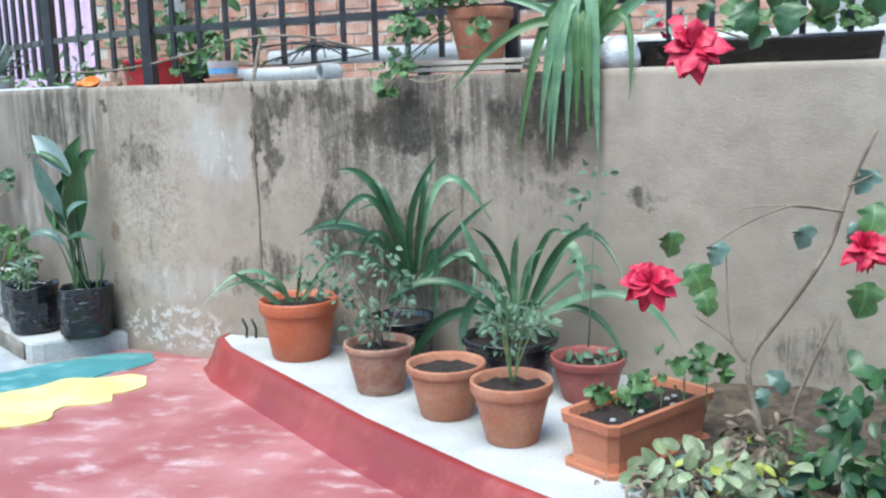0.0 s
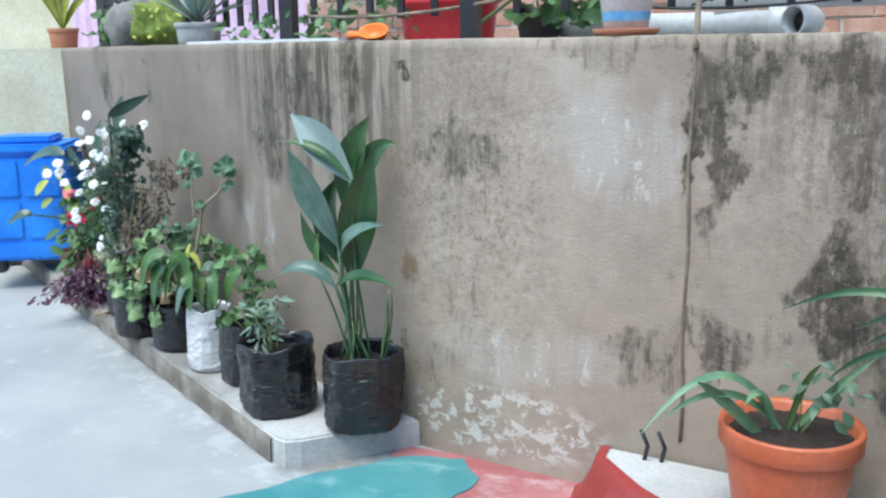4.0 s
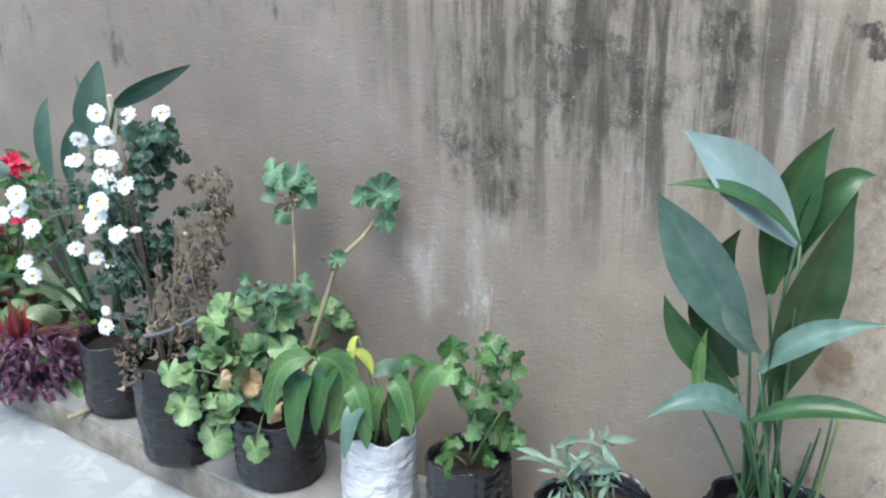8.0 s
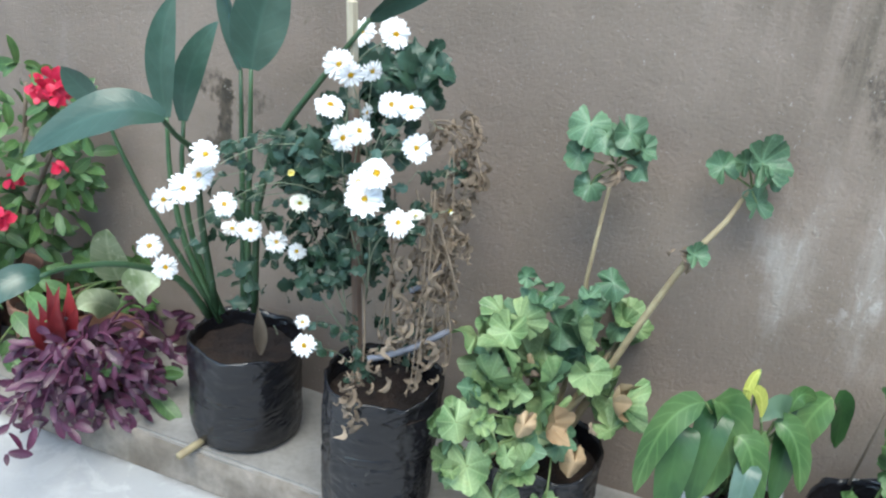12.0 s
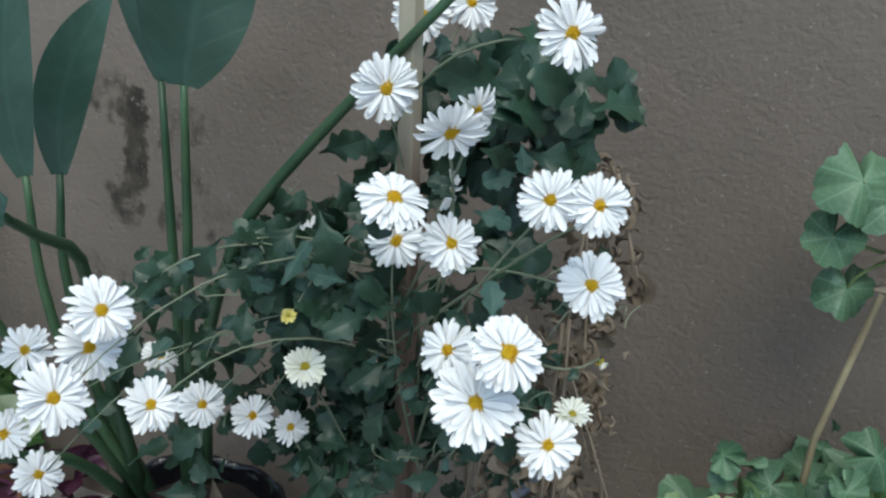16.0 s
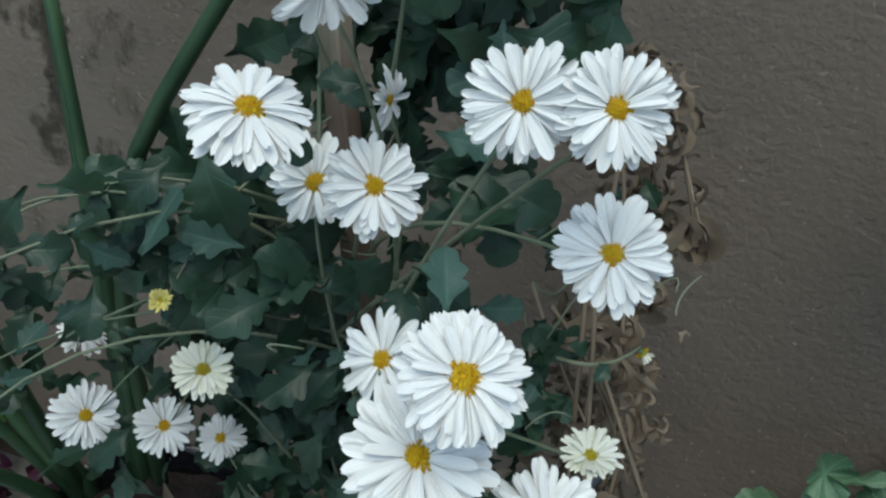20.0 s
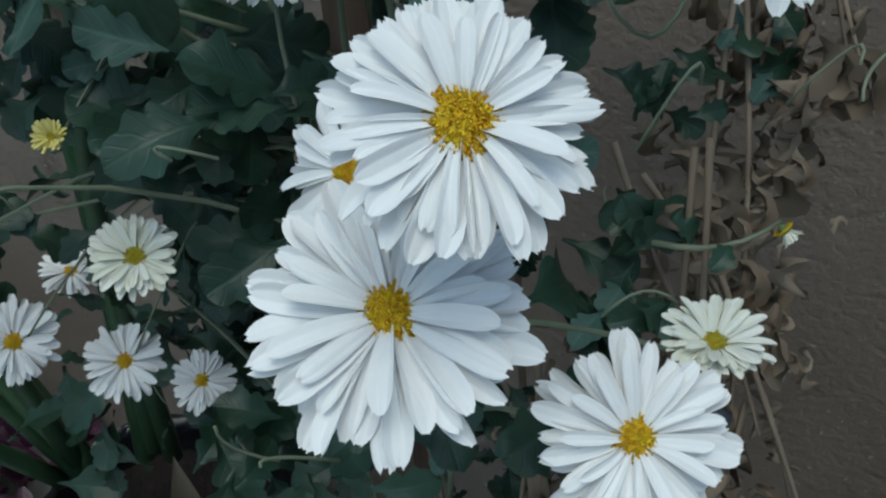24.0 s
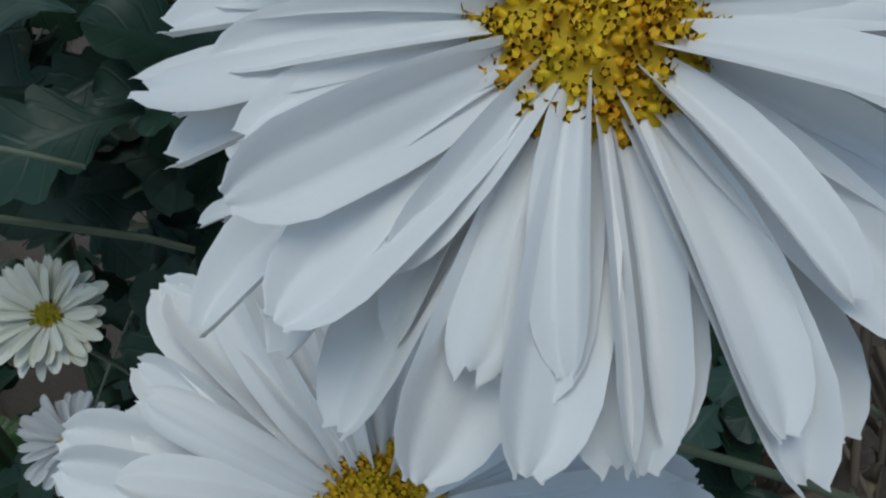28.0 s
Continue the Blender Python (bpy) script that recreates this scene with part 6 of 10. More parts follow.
stalks(broad, (-1.491, 4.856, 0.320), [(-1.444, 4.843, 0.474)], 0.0035, "stem", 0.0, "leaf_stalk")
stalks(broad, (-1.484, 4.824, 0.320), [(-1.452, 4.805, 0.557)], 0.0035, "strel_stem", 0.0, "leaf_stalk")
stalks(broad, (-1.517, 4.802, 0.320), [(-1.496, 4.821, 0.509)], 0.0035, "strel_stem", 0.0, "leaf_stalk")
stalks(broad, (-1.389, 4.844, 0.320), [(-1.345, 4.825, 0.540)], 0.0035, "strel_stem", 0.0, "leaf_stalk")
stalks(broad, (-1.360, 4.788, 0.320), [(-1.325, 4.790, 0.586)], 0.0035, "stem", 0.0, "leaf_stalk")
stalks(broad, (-1.439, 4.743, 0.320), [(-1.462, 4.728, 0.508)], 0.0035, "strel_stem", 0.0, "leaf_stalk")
stalks(broad, (-1.363, 4.816, 0.320), [(-1.327, 4.818, 0.565)], 0.0035, "strel_stem", 0.0, "leaf_stalk")
stalks(broad, (-1.387, 4.851, 0.320), [(-1.344, 4.864, 0.484)], 0.0035, "strel_stem", 0.0, "leaf_stalk")
stalks(broad, (-1.459, 4.744, 0.320), [(-1.446, 4.756, 0.478)], 0.0035, "stem", 0.0, "leaf_stalk")
sage = bag((-1.785, 4.83, 0.1), 0.13, 0.255, "black_bag", "x", 12.0, 1.04, 0.1)
sage.name = "herb"
tagged(sage, "small grey-leaved herb in a wide black nursery bag", "potted plant")
stalks(sage, (-1.804, 4.810, 0.320), [(-1.864, 4.825, 0.446)], 0.002)
leafy(sage, SAGE_LEAVES, (-1.864, 4.825, 0.446), (0.032, 0.035, 0.05), 15, 0.062, (0, -0.6, 0.6), "leaf", 0.9)
stalks(sage, (-1.793, 4.810, 0.320), [(-1.797, 4.829, 0.475)], 0.002)
leafy(sage, SAGE_LEAVES, (-1.797, 4.829, 0.475), (0.032, 0.035, 0.05), 15, 0.062, (0, -0.6, 0.6), "leaf", 0.9)
stalks(sage, (-1.800, 4.810, 0.320), [(-1.824, 4.828, 0.415)], 0.002)
leafy(sage, SAGE_LEAVES, (-1.824, 4.828, 0.415), (0.032, 0.035, 0.05), 15, 0.062, (0, -0.6, 0.6), "leaf", 0.9)
stalks(sage, (-1.767, 4.810, 0.320), [(-1.763, 4.831, 0.452)], 0.002)
leafy(sage, SAGE_LEAVES, (-1.763, 4.831, 0.452), (0.032, 0.035, 0.05), 15, 0.062, (0, -0.6, 0.6), "leaf", 0.9)
stalks(sage, (-1.794, 4.810, 0.320), [(-1.845, 4.826, 0.385)], 0.002)
leafy(sage, SAGE_LEAVES, (-1.845, 4.826, 0.385), (0.032, 0.035, 0.05), 15, 0.062, (0, -0.6, 0.6), "leaf", 0.9)
lobed = bag((-2.055, 5.06, 0.1), 0.1, 0.235, "black_bag", "x", 15.0, 1.0, 0.07)
lobed.name = "young_chrysanthemum"
tagged(lobed, "young plant with lobed green leaves in a black nursery bag", "potted plant")
leafy(lobed, LOBED_FRESH, (-1.980, 5.043, 0.457), (0.078, 0.06, 0.054), 14, 0.07)
stalks(lobed, (-2.055, 5.060, 0.300), [(-1.980, 5.043, 0.457)], 0.003)
leafy(lobed, LOBED_FRESH, (-2.039, 5.032, 0.588), (0.086, 0.06, 0.039), 14, 0.07)
stalks(lobed, (-2.055, 5.060, 0.300), [(-2.039, 5.032, 0.588)], 0.003)
leafy(lobed, LOBED_FRESH, (-1.975, 5.044, 0.375), (0.054, 0.06, 0.039), 7, 0.07)
stalks(lobed, (-2.055, 5.060, 0.300), [(-1.975, 5.044, 0.375)], 0.003)
leafy(lobed, LOBED_FRESH, (-2.108, 5.020, 0.359), (0.016, 0.06, 0.016), 3, 0.07)
stalks(lobed, (-2.055, 5.060, 0.300), [(-2.108, 5.020, 0.359)], 0.003)
part("bare_stem", tube([(-2.061, 5.110, 0.356), (-2.021, 5.117, 0.537), (-1.999, 5.121, 0.727)], [0.003, 0.0025, 0.0012], 6), "wood", lobed)
begonia = bag((-2.275, 5.15, 0.1), 0.097, 0.26, "white_bag", "x", 21.0, 0.98, 0.06)
begonia.name = "begonia"
tagged(begonia, "begonia with drooping leaves in a silvery white plastic bag", "potted plant")
leaf(begonia, (-2.394, 5.077, 0.583), (-2.295, 5.103, 0.542), (-2.385, 5.080, 0.372), 0.078, (-0.1, -0.85, 0.5), "fresh_leaf", "heart", 0.15, ripple=0.08)
stalks(begonia, (-2.267, 5.150, 0.320), [(-2.394, 5.077, 0.583)], 0.003, "stem", 0.02, "leaf_stalk")
leaf(begonia, (-2.409, 5.073, 0.582), (-2.502, 5.049, 0.606), (-2.515, 5.045, 0.431), 0.053, (-0.1, -0.85, 0.5), "fresh_leaf", "heart", 0.15, ripple=0.08)
stalks(begonia, (-2.270, 5.176, 0.320), [(-2.409, 5.073, 0.582)], 0.003, "stem", 0.02, "leaf_stalk")
leaf(begonia, (-2.306, 5.101, 0.620), (-2.331, 5.094, 0.615), (-2.321, 5.097, 0.508), 0.019, (-0.1, -0.85, 0.5), "yellow_leaf", "lance", 0.15, ripple=0.08)
stalks(begonia, (-2.248, 5.127, 0.320), [(-2.306, 5.101, 0.620)], 0.003, "stem", 0.02, "leaf_stalk")
for x, y, z, dx, drop, w, mat in ((-2.36, 5.10, 0.55, -0.05, 0.16, 0.06, "deep_leaf"), (-2.33, 5.09, 0.50, 0.04, 0.14, 0.055, "fresh_leaf"), (-2.43, 5.09, 0.53, -0.03, 0.17, 0.065, "deep_leaf"), (-2.24, 5.12, 0.50, 0.05, 0.12, 0.05, "fresh_leaf"),
                                   (-2.20, 5.13, 0.47, -0.03, 0.12, 0.05, "deep_leaf"), (-2.30, 5.07, 0.46, -0.04, 0.11, 0.045, "grey_leaf")):
    leaf(begonia, (x, y, z), (x + dx * 0.7, y - 0.03, z + 0.01), (x + dx, y - 0.05, z - drop), w, (-0.2 + 4 * dx, -0.85, 0.5), mat, "heart", 0.3, ripple=0.1)
    stalks(begonia, (-2.28, 5.15, 0.320), [(x, y, z)], 0.003, "stem", 0.02, "leaf_stalk")
leaf(begonia, (-2.257, 5.113, 0.485), (-2.296, 5.103, 0.447), (-2.279, 5.107, 0.369), 0.051, (-0.1, -0.85, 0.5), "fresh_leaf", "heart", 0.15, ripple=0.08)
stalks(begonia, (-2.254, 5.141, 0.320), [(-2.257, 5.113, 0.485)], 0.003, "stem", 0.02, "leaf_stalk")
leaf(begonia, (-2.115, 5.151, 0.520), (-2.175, 5.135, 0.502), (-2.182, 5.133, 0.375), 0.063, (-0.1, -0.85, 0.5), "fresh_leaf", "heart", 0.15, ripple=0.08)
stalks(begonia, (-2.299, 5.143, 0.320), [(-2.115, 5.151, 0.520)], 0.003, "stem", 0.02, "leaf_stalk")
leaf(begonia, (-2.108, 5.153, 0.511), (-2.071, 5.163, 0.512), (-2.068, 5.163, 0.397), 0.051, (-0.1, -0.85, 0.5), "deep_leaf", "heart", 0.15, ripple=0.08)
stalks(begonia, (-2.274, 5.178, 0.320), [(-2.108, 5.153, 0.511)], 0.003, "stem", 0.02, "leaf_stalk")
leaf(begonia, (-2.211, 5.125, 0.513), (-2.208, 5.126, 0.571), (-2.152, 5.141, 0.524), 0.033, (-0.1, -0.85, 0.5), "fresh_leaf", "heart", 0.15, ripple=0.08)
stalks(begonia, (-2.283, 5.121, 0.320), [(-2.211, 5.125, 0.513)], 0.003, "stem", 0.02, "leaf_stalk")
leaf(begonia, (-2.277, 5.108, 0.520), (-2.283, 5.107, 0.586), (-2.336, 5.092, 0.591), 0.025, (-0.1, -0.85, 0.5), "yellow_leaf", "lance", 0.15, ripple=0.08)
stalks(begonia, (-2.253, 5.127, 0.320), [(-2.277, 5.108, 0.520)], 0.003, "stem", 0.02, "leaf_stalk")
leaf(begonia, (-2.197, 5.129, 0.495), (-2.241, 5.118, 0.562), (-2.277, 5.108, 0.511), 0.043, (-0.1, -0.85, 0.5), "rose_leaf", "heart", 0.15, ripple=0.08)
stalks(begonia, (-2.276, 5.171, 0.320), [(-2.197, 5.129, 0.495)], 0.003, "stem", 0.02, "leaf_stalk")

geranium = bag((-2.565, 5.35, 0.1), 0.12, 0.205, "black_bag", "x", 30.0, 1.02, 0.05)
geranium.name = "geranium"
tagged(geranium, "leggy geranium with round scalloped leaves in a black nursery bag", "potted plant")
leafy(geranium, ROUND_LEAVES, (-2.625, 5.324, 0.528), (0.116, 0.07, 0.080), 22, 0.084, (-0.1, -0.6, 0.7), "leaf", 1.3)
leafy(geranium, ROUND_DARK, (-2.625, 5.354, 0.528), (0.116, 0.07, 0.080), 7, 0.07, (-0.1, -0.6, 0.7), "leaf", 1.0)
stalks(geranium, (-2.565, 5.350, 0.280), [(-2.623, 5.324, 0.524) for _ in range(2)], 0.006, "ger_stem")
leafy(geranium, ROUND_LEAVES, (-2.724, 5.235, 0.407), (0.087, 0.07, 0.101), 11, 0.06, (-0.1, -0.6, 0.7), "leaf", 1.3)
leafy(geranium, ROUND_DARK, (-2.724, 5.265, 0.407), (0.087, 0.07, 0.101), 4, 0.07, (-0.1, -0.6, 0.7), "leaf", 1.0)
stalks(geranium, (-2.565, 5.350, 0.280), [(-2.700, 5.235, 0.379) for _ in range(2)], 0.006, "ger_stem")
leafy(geranium, ROUND_LEAVES, (-2.424, 5.383, 0.519), (0.072, 0.07, 0.065), 11, 0.06, (-0.1, -0.6, 0.7), "leaf", 1.3)
leafy(geranium, ROUND_DARK, (-2.424, 5.413, 0.519), (0.072, 0.07, 0.065), 4, 0.07, (-0.1, -0.6, 0.7), "leaf", 1.0)
stalks(geranium, (-2.565, 5.350, 0.280), [(-2.418, 5.383, 0.514) for _ in range(2)], 0.006, "ger_stem")
leafy(geranium, ROUND_LEAVES, (-2.542, 5.302, 0.436), (0.130, 0.07, 0.072), 17, 0.084, (-0.1, -0.6, 0.7), "leaf", 1.3)
leafy(geranium, ROUND_DARK, (-2.542, 5.332, 0.436), (0.130, 0.07, 0.072), 6, 0.07, (-0.1, -0.6, 0.7), "leaf", 1.0)
stalks(geranium, (-2.565, 5.350, 0.280), [(-2.503, 5.302, 0.454) for _ in range(2)], 0.006, "ger_stem")
leafy(geranium, ROUND_LEAVES, (-2.645, 5.242, 0.376), (0.087, 0.07, 0.058), 9, 0.06, (-0.1, -0.6, 0.7), "leaf", 1.3)
leafy(geranium, ROUND_DARK, (-2.645, 5.272, 0.376), (0.087, 0.07, 0.058), 3, 0.07, (-0.1, -0.6, 0.7), "leaf", 1.0)
stalks(geranium, (-2.565, 5.350, 0.280), [(-2.681, 5.242, 0.357) for _ in range(2)], 0.006, "ger_stem")
place(ROUND_LEAVES[1], "leaf", geranium, (-2.695, 5.198, 0.294), (-0.1, -0.85, 0.4), (0.2, 0, -1), 0.1)
stalks(geranium, (-2.565, 5.300, 0.320), [(-2.695, 5.198, 0.294)], 0.0022, "stem", 0.05, "leaf_stalk")
place(ROUND_LEAVES[2], "leaf", geranium, (-2.757, 5.192, 0.387), (-0.1, -0.85, 0.4), (0.2, 0, -1), 0.09)
stalks(geranium, (-2.565, 5.300, 0.320), [(-2.757, 5.192, 0.387)], 0.0022, "stem", 0.05, "leaf_stalk")
place(ROUND_LEAVES[1], "leaf", geranium, (-2.596, 5.207, 0.261), (-0.1, -0.85, 0.4), (0.2, 0, -1), 0.075)
stalks(geranium, (-2.565, 5.300, 0.320), [(-2.596, 5.207, 0.261)], 0.0022, "stem", 0.05, "leaf_stalk")
place(ROUND_LEAVES[1], "leaf", geranium, (-2.785, 5.189, 0.484), (-0.1, -0.85, 0.4), (0.2, 0, -1), 0.07)
stalks(geranium, (-2.565, 5.300, 0.320), [(-2.785, 5.189, 0.484)], 0.0022, "stem", 0.05, "leaf_stalk")
for p, turn, size in (((-2.60, 5.235, 0.435), 0.3, 0.07), ((-2.66, 5.20, 0.46), -0.4, 0.05), ((-2.47, 5.27, 0.45), 0.8, 0.075), ((-2.55, 5.215, 0.36), -0.2, 0.06), ((-2.44, 5.30, 0.40), 0.5, 0.05)):
    place(ROUND_DRY[0 if turn > 0 else 1], "dry_leaf", geranium, p, (turn, -0.8, 0.4), (turn, -0.2, -1), size)
leafy(geranium, OVAL_DRY, (-2.56, 5.27, 0.46), (0.09, 0.03, 0.06), 7, 0.036, name="dry_leaf")
leafy(geranium, ROUND_DARK, (-2.56, 5.36, 0.64), (0.10, 0.05, 0.03), 9, 0.06, (-0.1, -0.5, 0.9))
part("stem", tube(bend((-2.545, 5.370, 0.300), (-2.501, 5.406, 0.636), 0.0, 6, (0.01, 0, 0)) + [Vector((-2.490, 5.390, 0.860))], [0.0055, 0.005, 0.0048, 0.0046, 0.0042, 0.004, 0.004, 0.003], 7), "ger_stem", geranium)
part("stem", tube(bend((-2.525, 5.350, 0.300), (-2.369, 5.284, 0.738), 0.0, 6, (0.0, 0.01, 0.0)) + [Vector((-2.306, 5.302, 0.794)), Vector((-2.262, 5.320, 0.850))], [0.008, 0.008, 0.0076, 0.0072, 0.0068, 0.0064, 0.0064, 0.0052, 0.004], 8), "ger_stem", geranium, "thick bare woody stem")
place(ROUND_DARK[1], "leaf", geranium, (-2.538, 5.411, 0.931), (-0.2, -0.8, 0.65), (-0.2, -0.3, -0.6), 0.079)
stalks(geranium, (-2.490, 5.390, 0.860), [(-2.538, 5.411, 0.931)], 0.0016, "stem", 0.0, "leaf_stalk")
place(ROUND_DARK[1], "leaf", geranium, (-2.509, 5.398, 0.916), (0, -0.8, 0.65), (0, -0.3, -0.6), 0.069)
stalks(geranium, (-2.490, 5.390, 0.860), [(-2.509, 5.398, 0.916)], 0.0016, "stem", 0.0, "leaf_stalk")
place(ROUND_DARK[2], "leaf", geranium, (-2.475, 5.383, 0.926), (0.2, -0.8, 0.65), (0.2, -0.3, -0.6), 0.074)
stalks(geranium, (-2.490, 5.390, 0.860), [(-2.475, 5.383, 0.926)], 0.0016, "stem", 0.0, "leaf_stalk")
place(ROUND_DARK[2], "leaf", geranium, (-2.548, 5.416, 0.873), (-0.5, -0.8, 0.65), (-0.5, -0.3, -0.6), 0.059)
stalks(geranium, (-2.490, 5.390, 0.860), [(-2.548, 5.416, 0.873)], 0.0016, "stem", 0.0, "leaf_stalk")
place(ROUND_DARK[1], "leaf", geranium, (-2.450, 5.372, 0.874), (0.3, -0.8, 0.65), (0.3, -0.3, -0.6), 0.064)
stalks(geranium, (-2.490, 5.390, 0.860), [(-2.450, 5.372, 0.874)], 0.0016, "stem", 0.0, "leaf_stalk")
place(ROUND_DARK[1], "leaf", geranium, (-2.523, 5.405, 0.822), (-0.2, -0.8, 0.65), (-0.2, -0.3, -0.6), 0.061)
stalks(geranium, (-2.490, 5.390, 0.860), [(-2.523, 5.405, 0.822)], 0.0016, "stem", 0.0, "leaf_stalk")
place(ROUND_DARK[2], "leaf", geranium, (-2.485, 5.388, 0.904), (0.1, -0.8, 0.65), (0.1, -0.3, -0.6), 0.059)
stalks(geranium, (-2.490, 5.390, 0.860), [(-2.485, 5.388, 0.904)], 0.0016, "stem", 0.0, "leaf_stalk")
place(ROUND_DARK[0], "leaf", geranium, (-2.449, 5.372, 0.900), (0.4, -0.8, 0.65), (0.4, -0.3, -0.6), 0.049)
stalks(geranium, (-2.490, 5.390, 0.860), [(-2.449, 5.372, 0.900)], 0.0016, "stem", 0.0, "leaf_stalk")
place(ROUND_DARK[0], "leaf", geranium, (-2.259, 5.307, 0.900), (0.1, -0.9, 0.45), (0.1, -0.2, 0.7), 0.094)
stalks(geranium, (-2.262, 5.320, 0.850), [(-2.259, 5.307, 0.900)], 0.0018, "stem", 0.0, "leaf_stalk")
place(ROUND_DARK[2], "leaf", geranium, (-2.312, 5.340, 0.880), (-0.4, -0.9, 0.45), (-0.4, -0.2, 0.7), 0.059)
stalks(geranium, (-2.262, 5.320, 0.850), [(-2.312, 5.340, 0.880)], 0.0018, "stem", 0.0, "leaf_stalk")
place(ROUND_DARK[2], "leaf", geranium, (-2.254, 5.303, 0.828), (0, -0.9, 0.45), (0, -0.2, 0.7), 0.059)
stalks(geranium, (-2.262, 5.320, 0.850), [(-2.254, 5.303, 0.828)], 0.0018, "stem", 0.0, "leaf_stalk")
place(ROUND_DARK[1], "leaf", geranium, (-2.237, 5.292, 0.885), (0.4, -0.9, 0.45), (0.4, -0.2, 0.7), 0.059)
stalks(geranium, (-2.262, 5.320, 0.850), [(-2.237, 5.292, 0.885)], 0.0018, "stem", 0.0, "leaf_stalk")
place(ROUND_DARK[0], "leaf", geranium, (-2.282, 5.321, 0.894), (-0.2, -0.9, 0.45), (-0.2, -0.2, 0.7), 0.049)
stalks(geranium, (-2.262, 5.320, 0.850), [(-2.282, 5.321, 0.894)], 0.0018, "stem", 0.0, "leaf_stalk")
place(ROUND_DARK[0], "leaf", geranium, (-2.368, 5.272, 0.745), (0, -0.9, 0.45), (0, -0.2, 0.7), 0.047)
stalks(geranium, (-2.369, 5.284, 0.738), [(-2.368, 5.272, 0.745)], 0.0018, "stem", 0.0, "leaf_stalk")
leafy(geranium, OVAL_DRY, (-2.393, 5.286, 0.741), (0.01, 0.01, 0.012), 5, 0.035, name="dry_leaf")
leafy(geranium, OVAL_DRY, (-2.485, 5.377, 0.851), (0.01, 0.01, 0.012), 5, 0.035, name="dry_leaf")

# ---------------- purple and red plants at the far end of the plinth ----------------
purple = pot((-3.45, 5.97, 0.1), 0.095, 0.075, 0.12, "dark_clay", "x")
purple.name = "purple_plant"
tagged(purple, "trailing plant with dark purple leaves in a dark clay pot", "potted plant")
leafy(purple, OVAL_PURPLE, (-3.480, 5.906, 0.207), (0.137, 0.07, 0.069), 75, 0.042, (-0.1, -0.7, 0.6))
stalks(purple, (-3.470, 5.930, 0.230), [(-3.480, 5.906, 0.207)], 0.003, "purple_leaf", 0.05)
leafy(purple, OVAL_PURPLE, (-3.471, 5.804, 0.179), (0.163, 0.07, 0.086), 90, 0.042, (-0.1, -0.7, 0.6))
stalks(purple, (-3.470, 5.930, 0.230), [(-3.471, 5.804, 0.179)], 0.003, "purple_leaf", 0.05)
leafy(purple, OVAL_PURPLE, (-3.551, 5.739, 0.168), (0.086, 0.07, 0.060), 45, 0.042, (-0.1, -0.7, 0.6))
stalks(purple, (-3.470, 5.930, 0.230), [(-3.551, 5.739, 0.168)], 0.003, "purple_leaf", 0.05)
leafy(purple, OVAL_PURPLE, (-3.384, 5.852, 0.184), (0.086, 0.07, 0.086), 39, 0.042, (-0.1, -0.7, 0.6))
stalks(purple, (-3.470, 5.930, 0.230), [(-3.384, 5.852, 0.184)], 0.003, "purple_leaf", 0.05)
leafy(purple, OVAL_PURPLE, (-3.612, 5.678, 0.157), (0.034, 0.07, 0.026), 9, 0.042, (-0.1, -0.7, 0.6))
stalks(purple, (-3.470, 5.930, 0.230), [(-3.612, 5.678, 0.157)], 0.003, "purple_leaf", 0.05)
leafy(purple, OVAL_PURPLE, (-3.34, 5.97, 0.19), (0.1, 0.1, 0.08), 60, 0.045, (0.1, -0.7, 0.7))
leafy(purple, OVAL_PURPLE, (-3.36, 6.12, 0.17), (0.1, 0.08, 0.06), 40, 0.045, (0.1, -0.7, 0.7))
stalks(purple, (-3.45, 5.97, 0.21), [(-3.34, 5.97, 0.2), (-3.3, 6.0, 0.17), (-3.36, 6.12, 0.18)], 0.003, "purple_leaf", 0.05)
leafy(purple, OVAL_PURPLE, (-3.50, 5.87, 0.21), (0.12, 0.07, 0.06), 90, 0.048, (-0.1, -0.6, 0.8))
leafy(purple, OVAL_PURPLE, (-3.43, 5.84, 0.15), (0.12, 0.06, 0.06), 70, 0.045, (-0.1, -0.7, 0.6))
leafy(purple, OVAL_PURPLE, (-3.56, 5.88, 0.13), (0.08, 0.05, 0.05), 50, 0.045, (-0.1, -0.7, 0.6))
leafy(purple, OVAL_FRESH, (-3.349, 5.841, 0.163), (0.05, 0.04, 0.05), 7, 0.09)
red_bract = pot((-3.59, 6.1, 0.1), 0.09, 0.075, 0.15, "dark_clay", "x")
red_bract.name = "bromeliad"
tagged(red_bract, "plant with red and green leaves in a dark clay pot", "potted plant")
leaf(red_bract, (-3.548, 5.979, 0.146), (-3.585, 5.930, 0.220), (-3.601, 5.961, 0.295), 0.042, (-0.1, -0.9, 0.3), "red_leaf", "lance", 0.3)
leaf(red_bract, (-3.548, 5.979, 0.146), (-3.547, 5.927, 0.231), (-3.580, 5.955, 0.315), 0.042, (-0.1, -0.9, 0.3), "red_leaf", "lance", 0.3)
leaf(red_bract, (-3.548, 5.979, 0.146), (-3.528, 5.922, 0.257), (-3.556, 5.945, 0.369), 0.042, (-0.1, -0.9, 0.3), "red_leaf", "lance", 0.3)
leaf(red_bract, (-3.548, 5.979, 0.146), (-3.539, 5.909, 0.243), (-3.533, 5.919, 0.340), 0.042, (-0.1, -0.9, 0.3), "red_leaf", "lance", 0.3)
leaf(red_bract, (-3.548, 5.979, 0.146), (-3.564, 5.942, 0.241), (-3.536, 5.985, 0.336), 0.042, (-0.1, -0.9, 0.3), "red_leaf", "lance", 0.3)
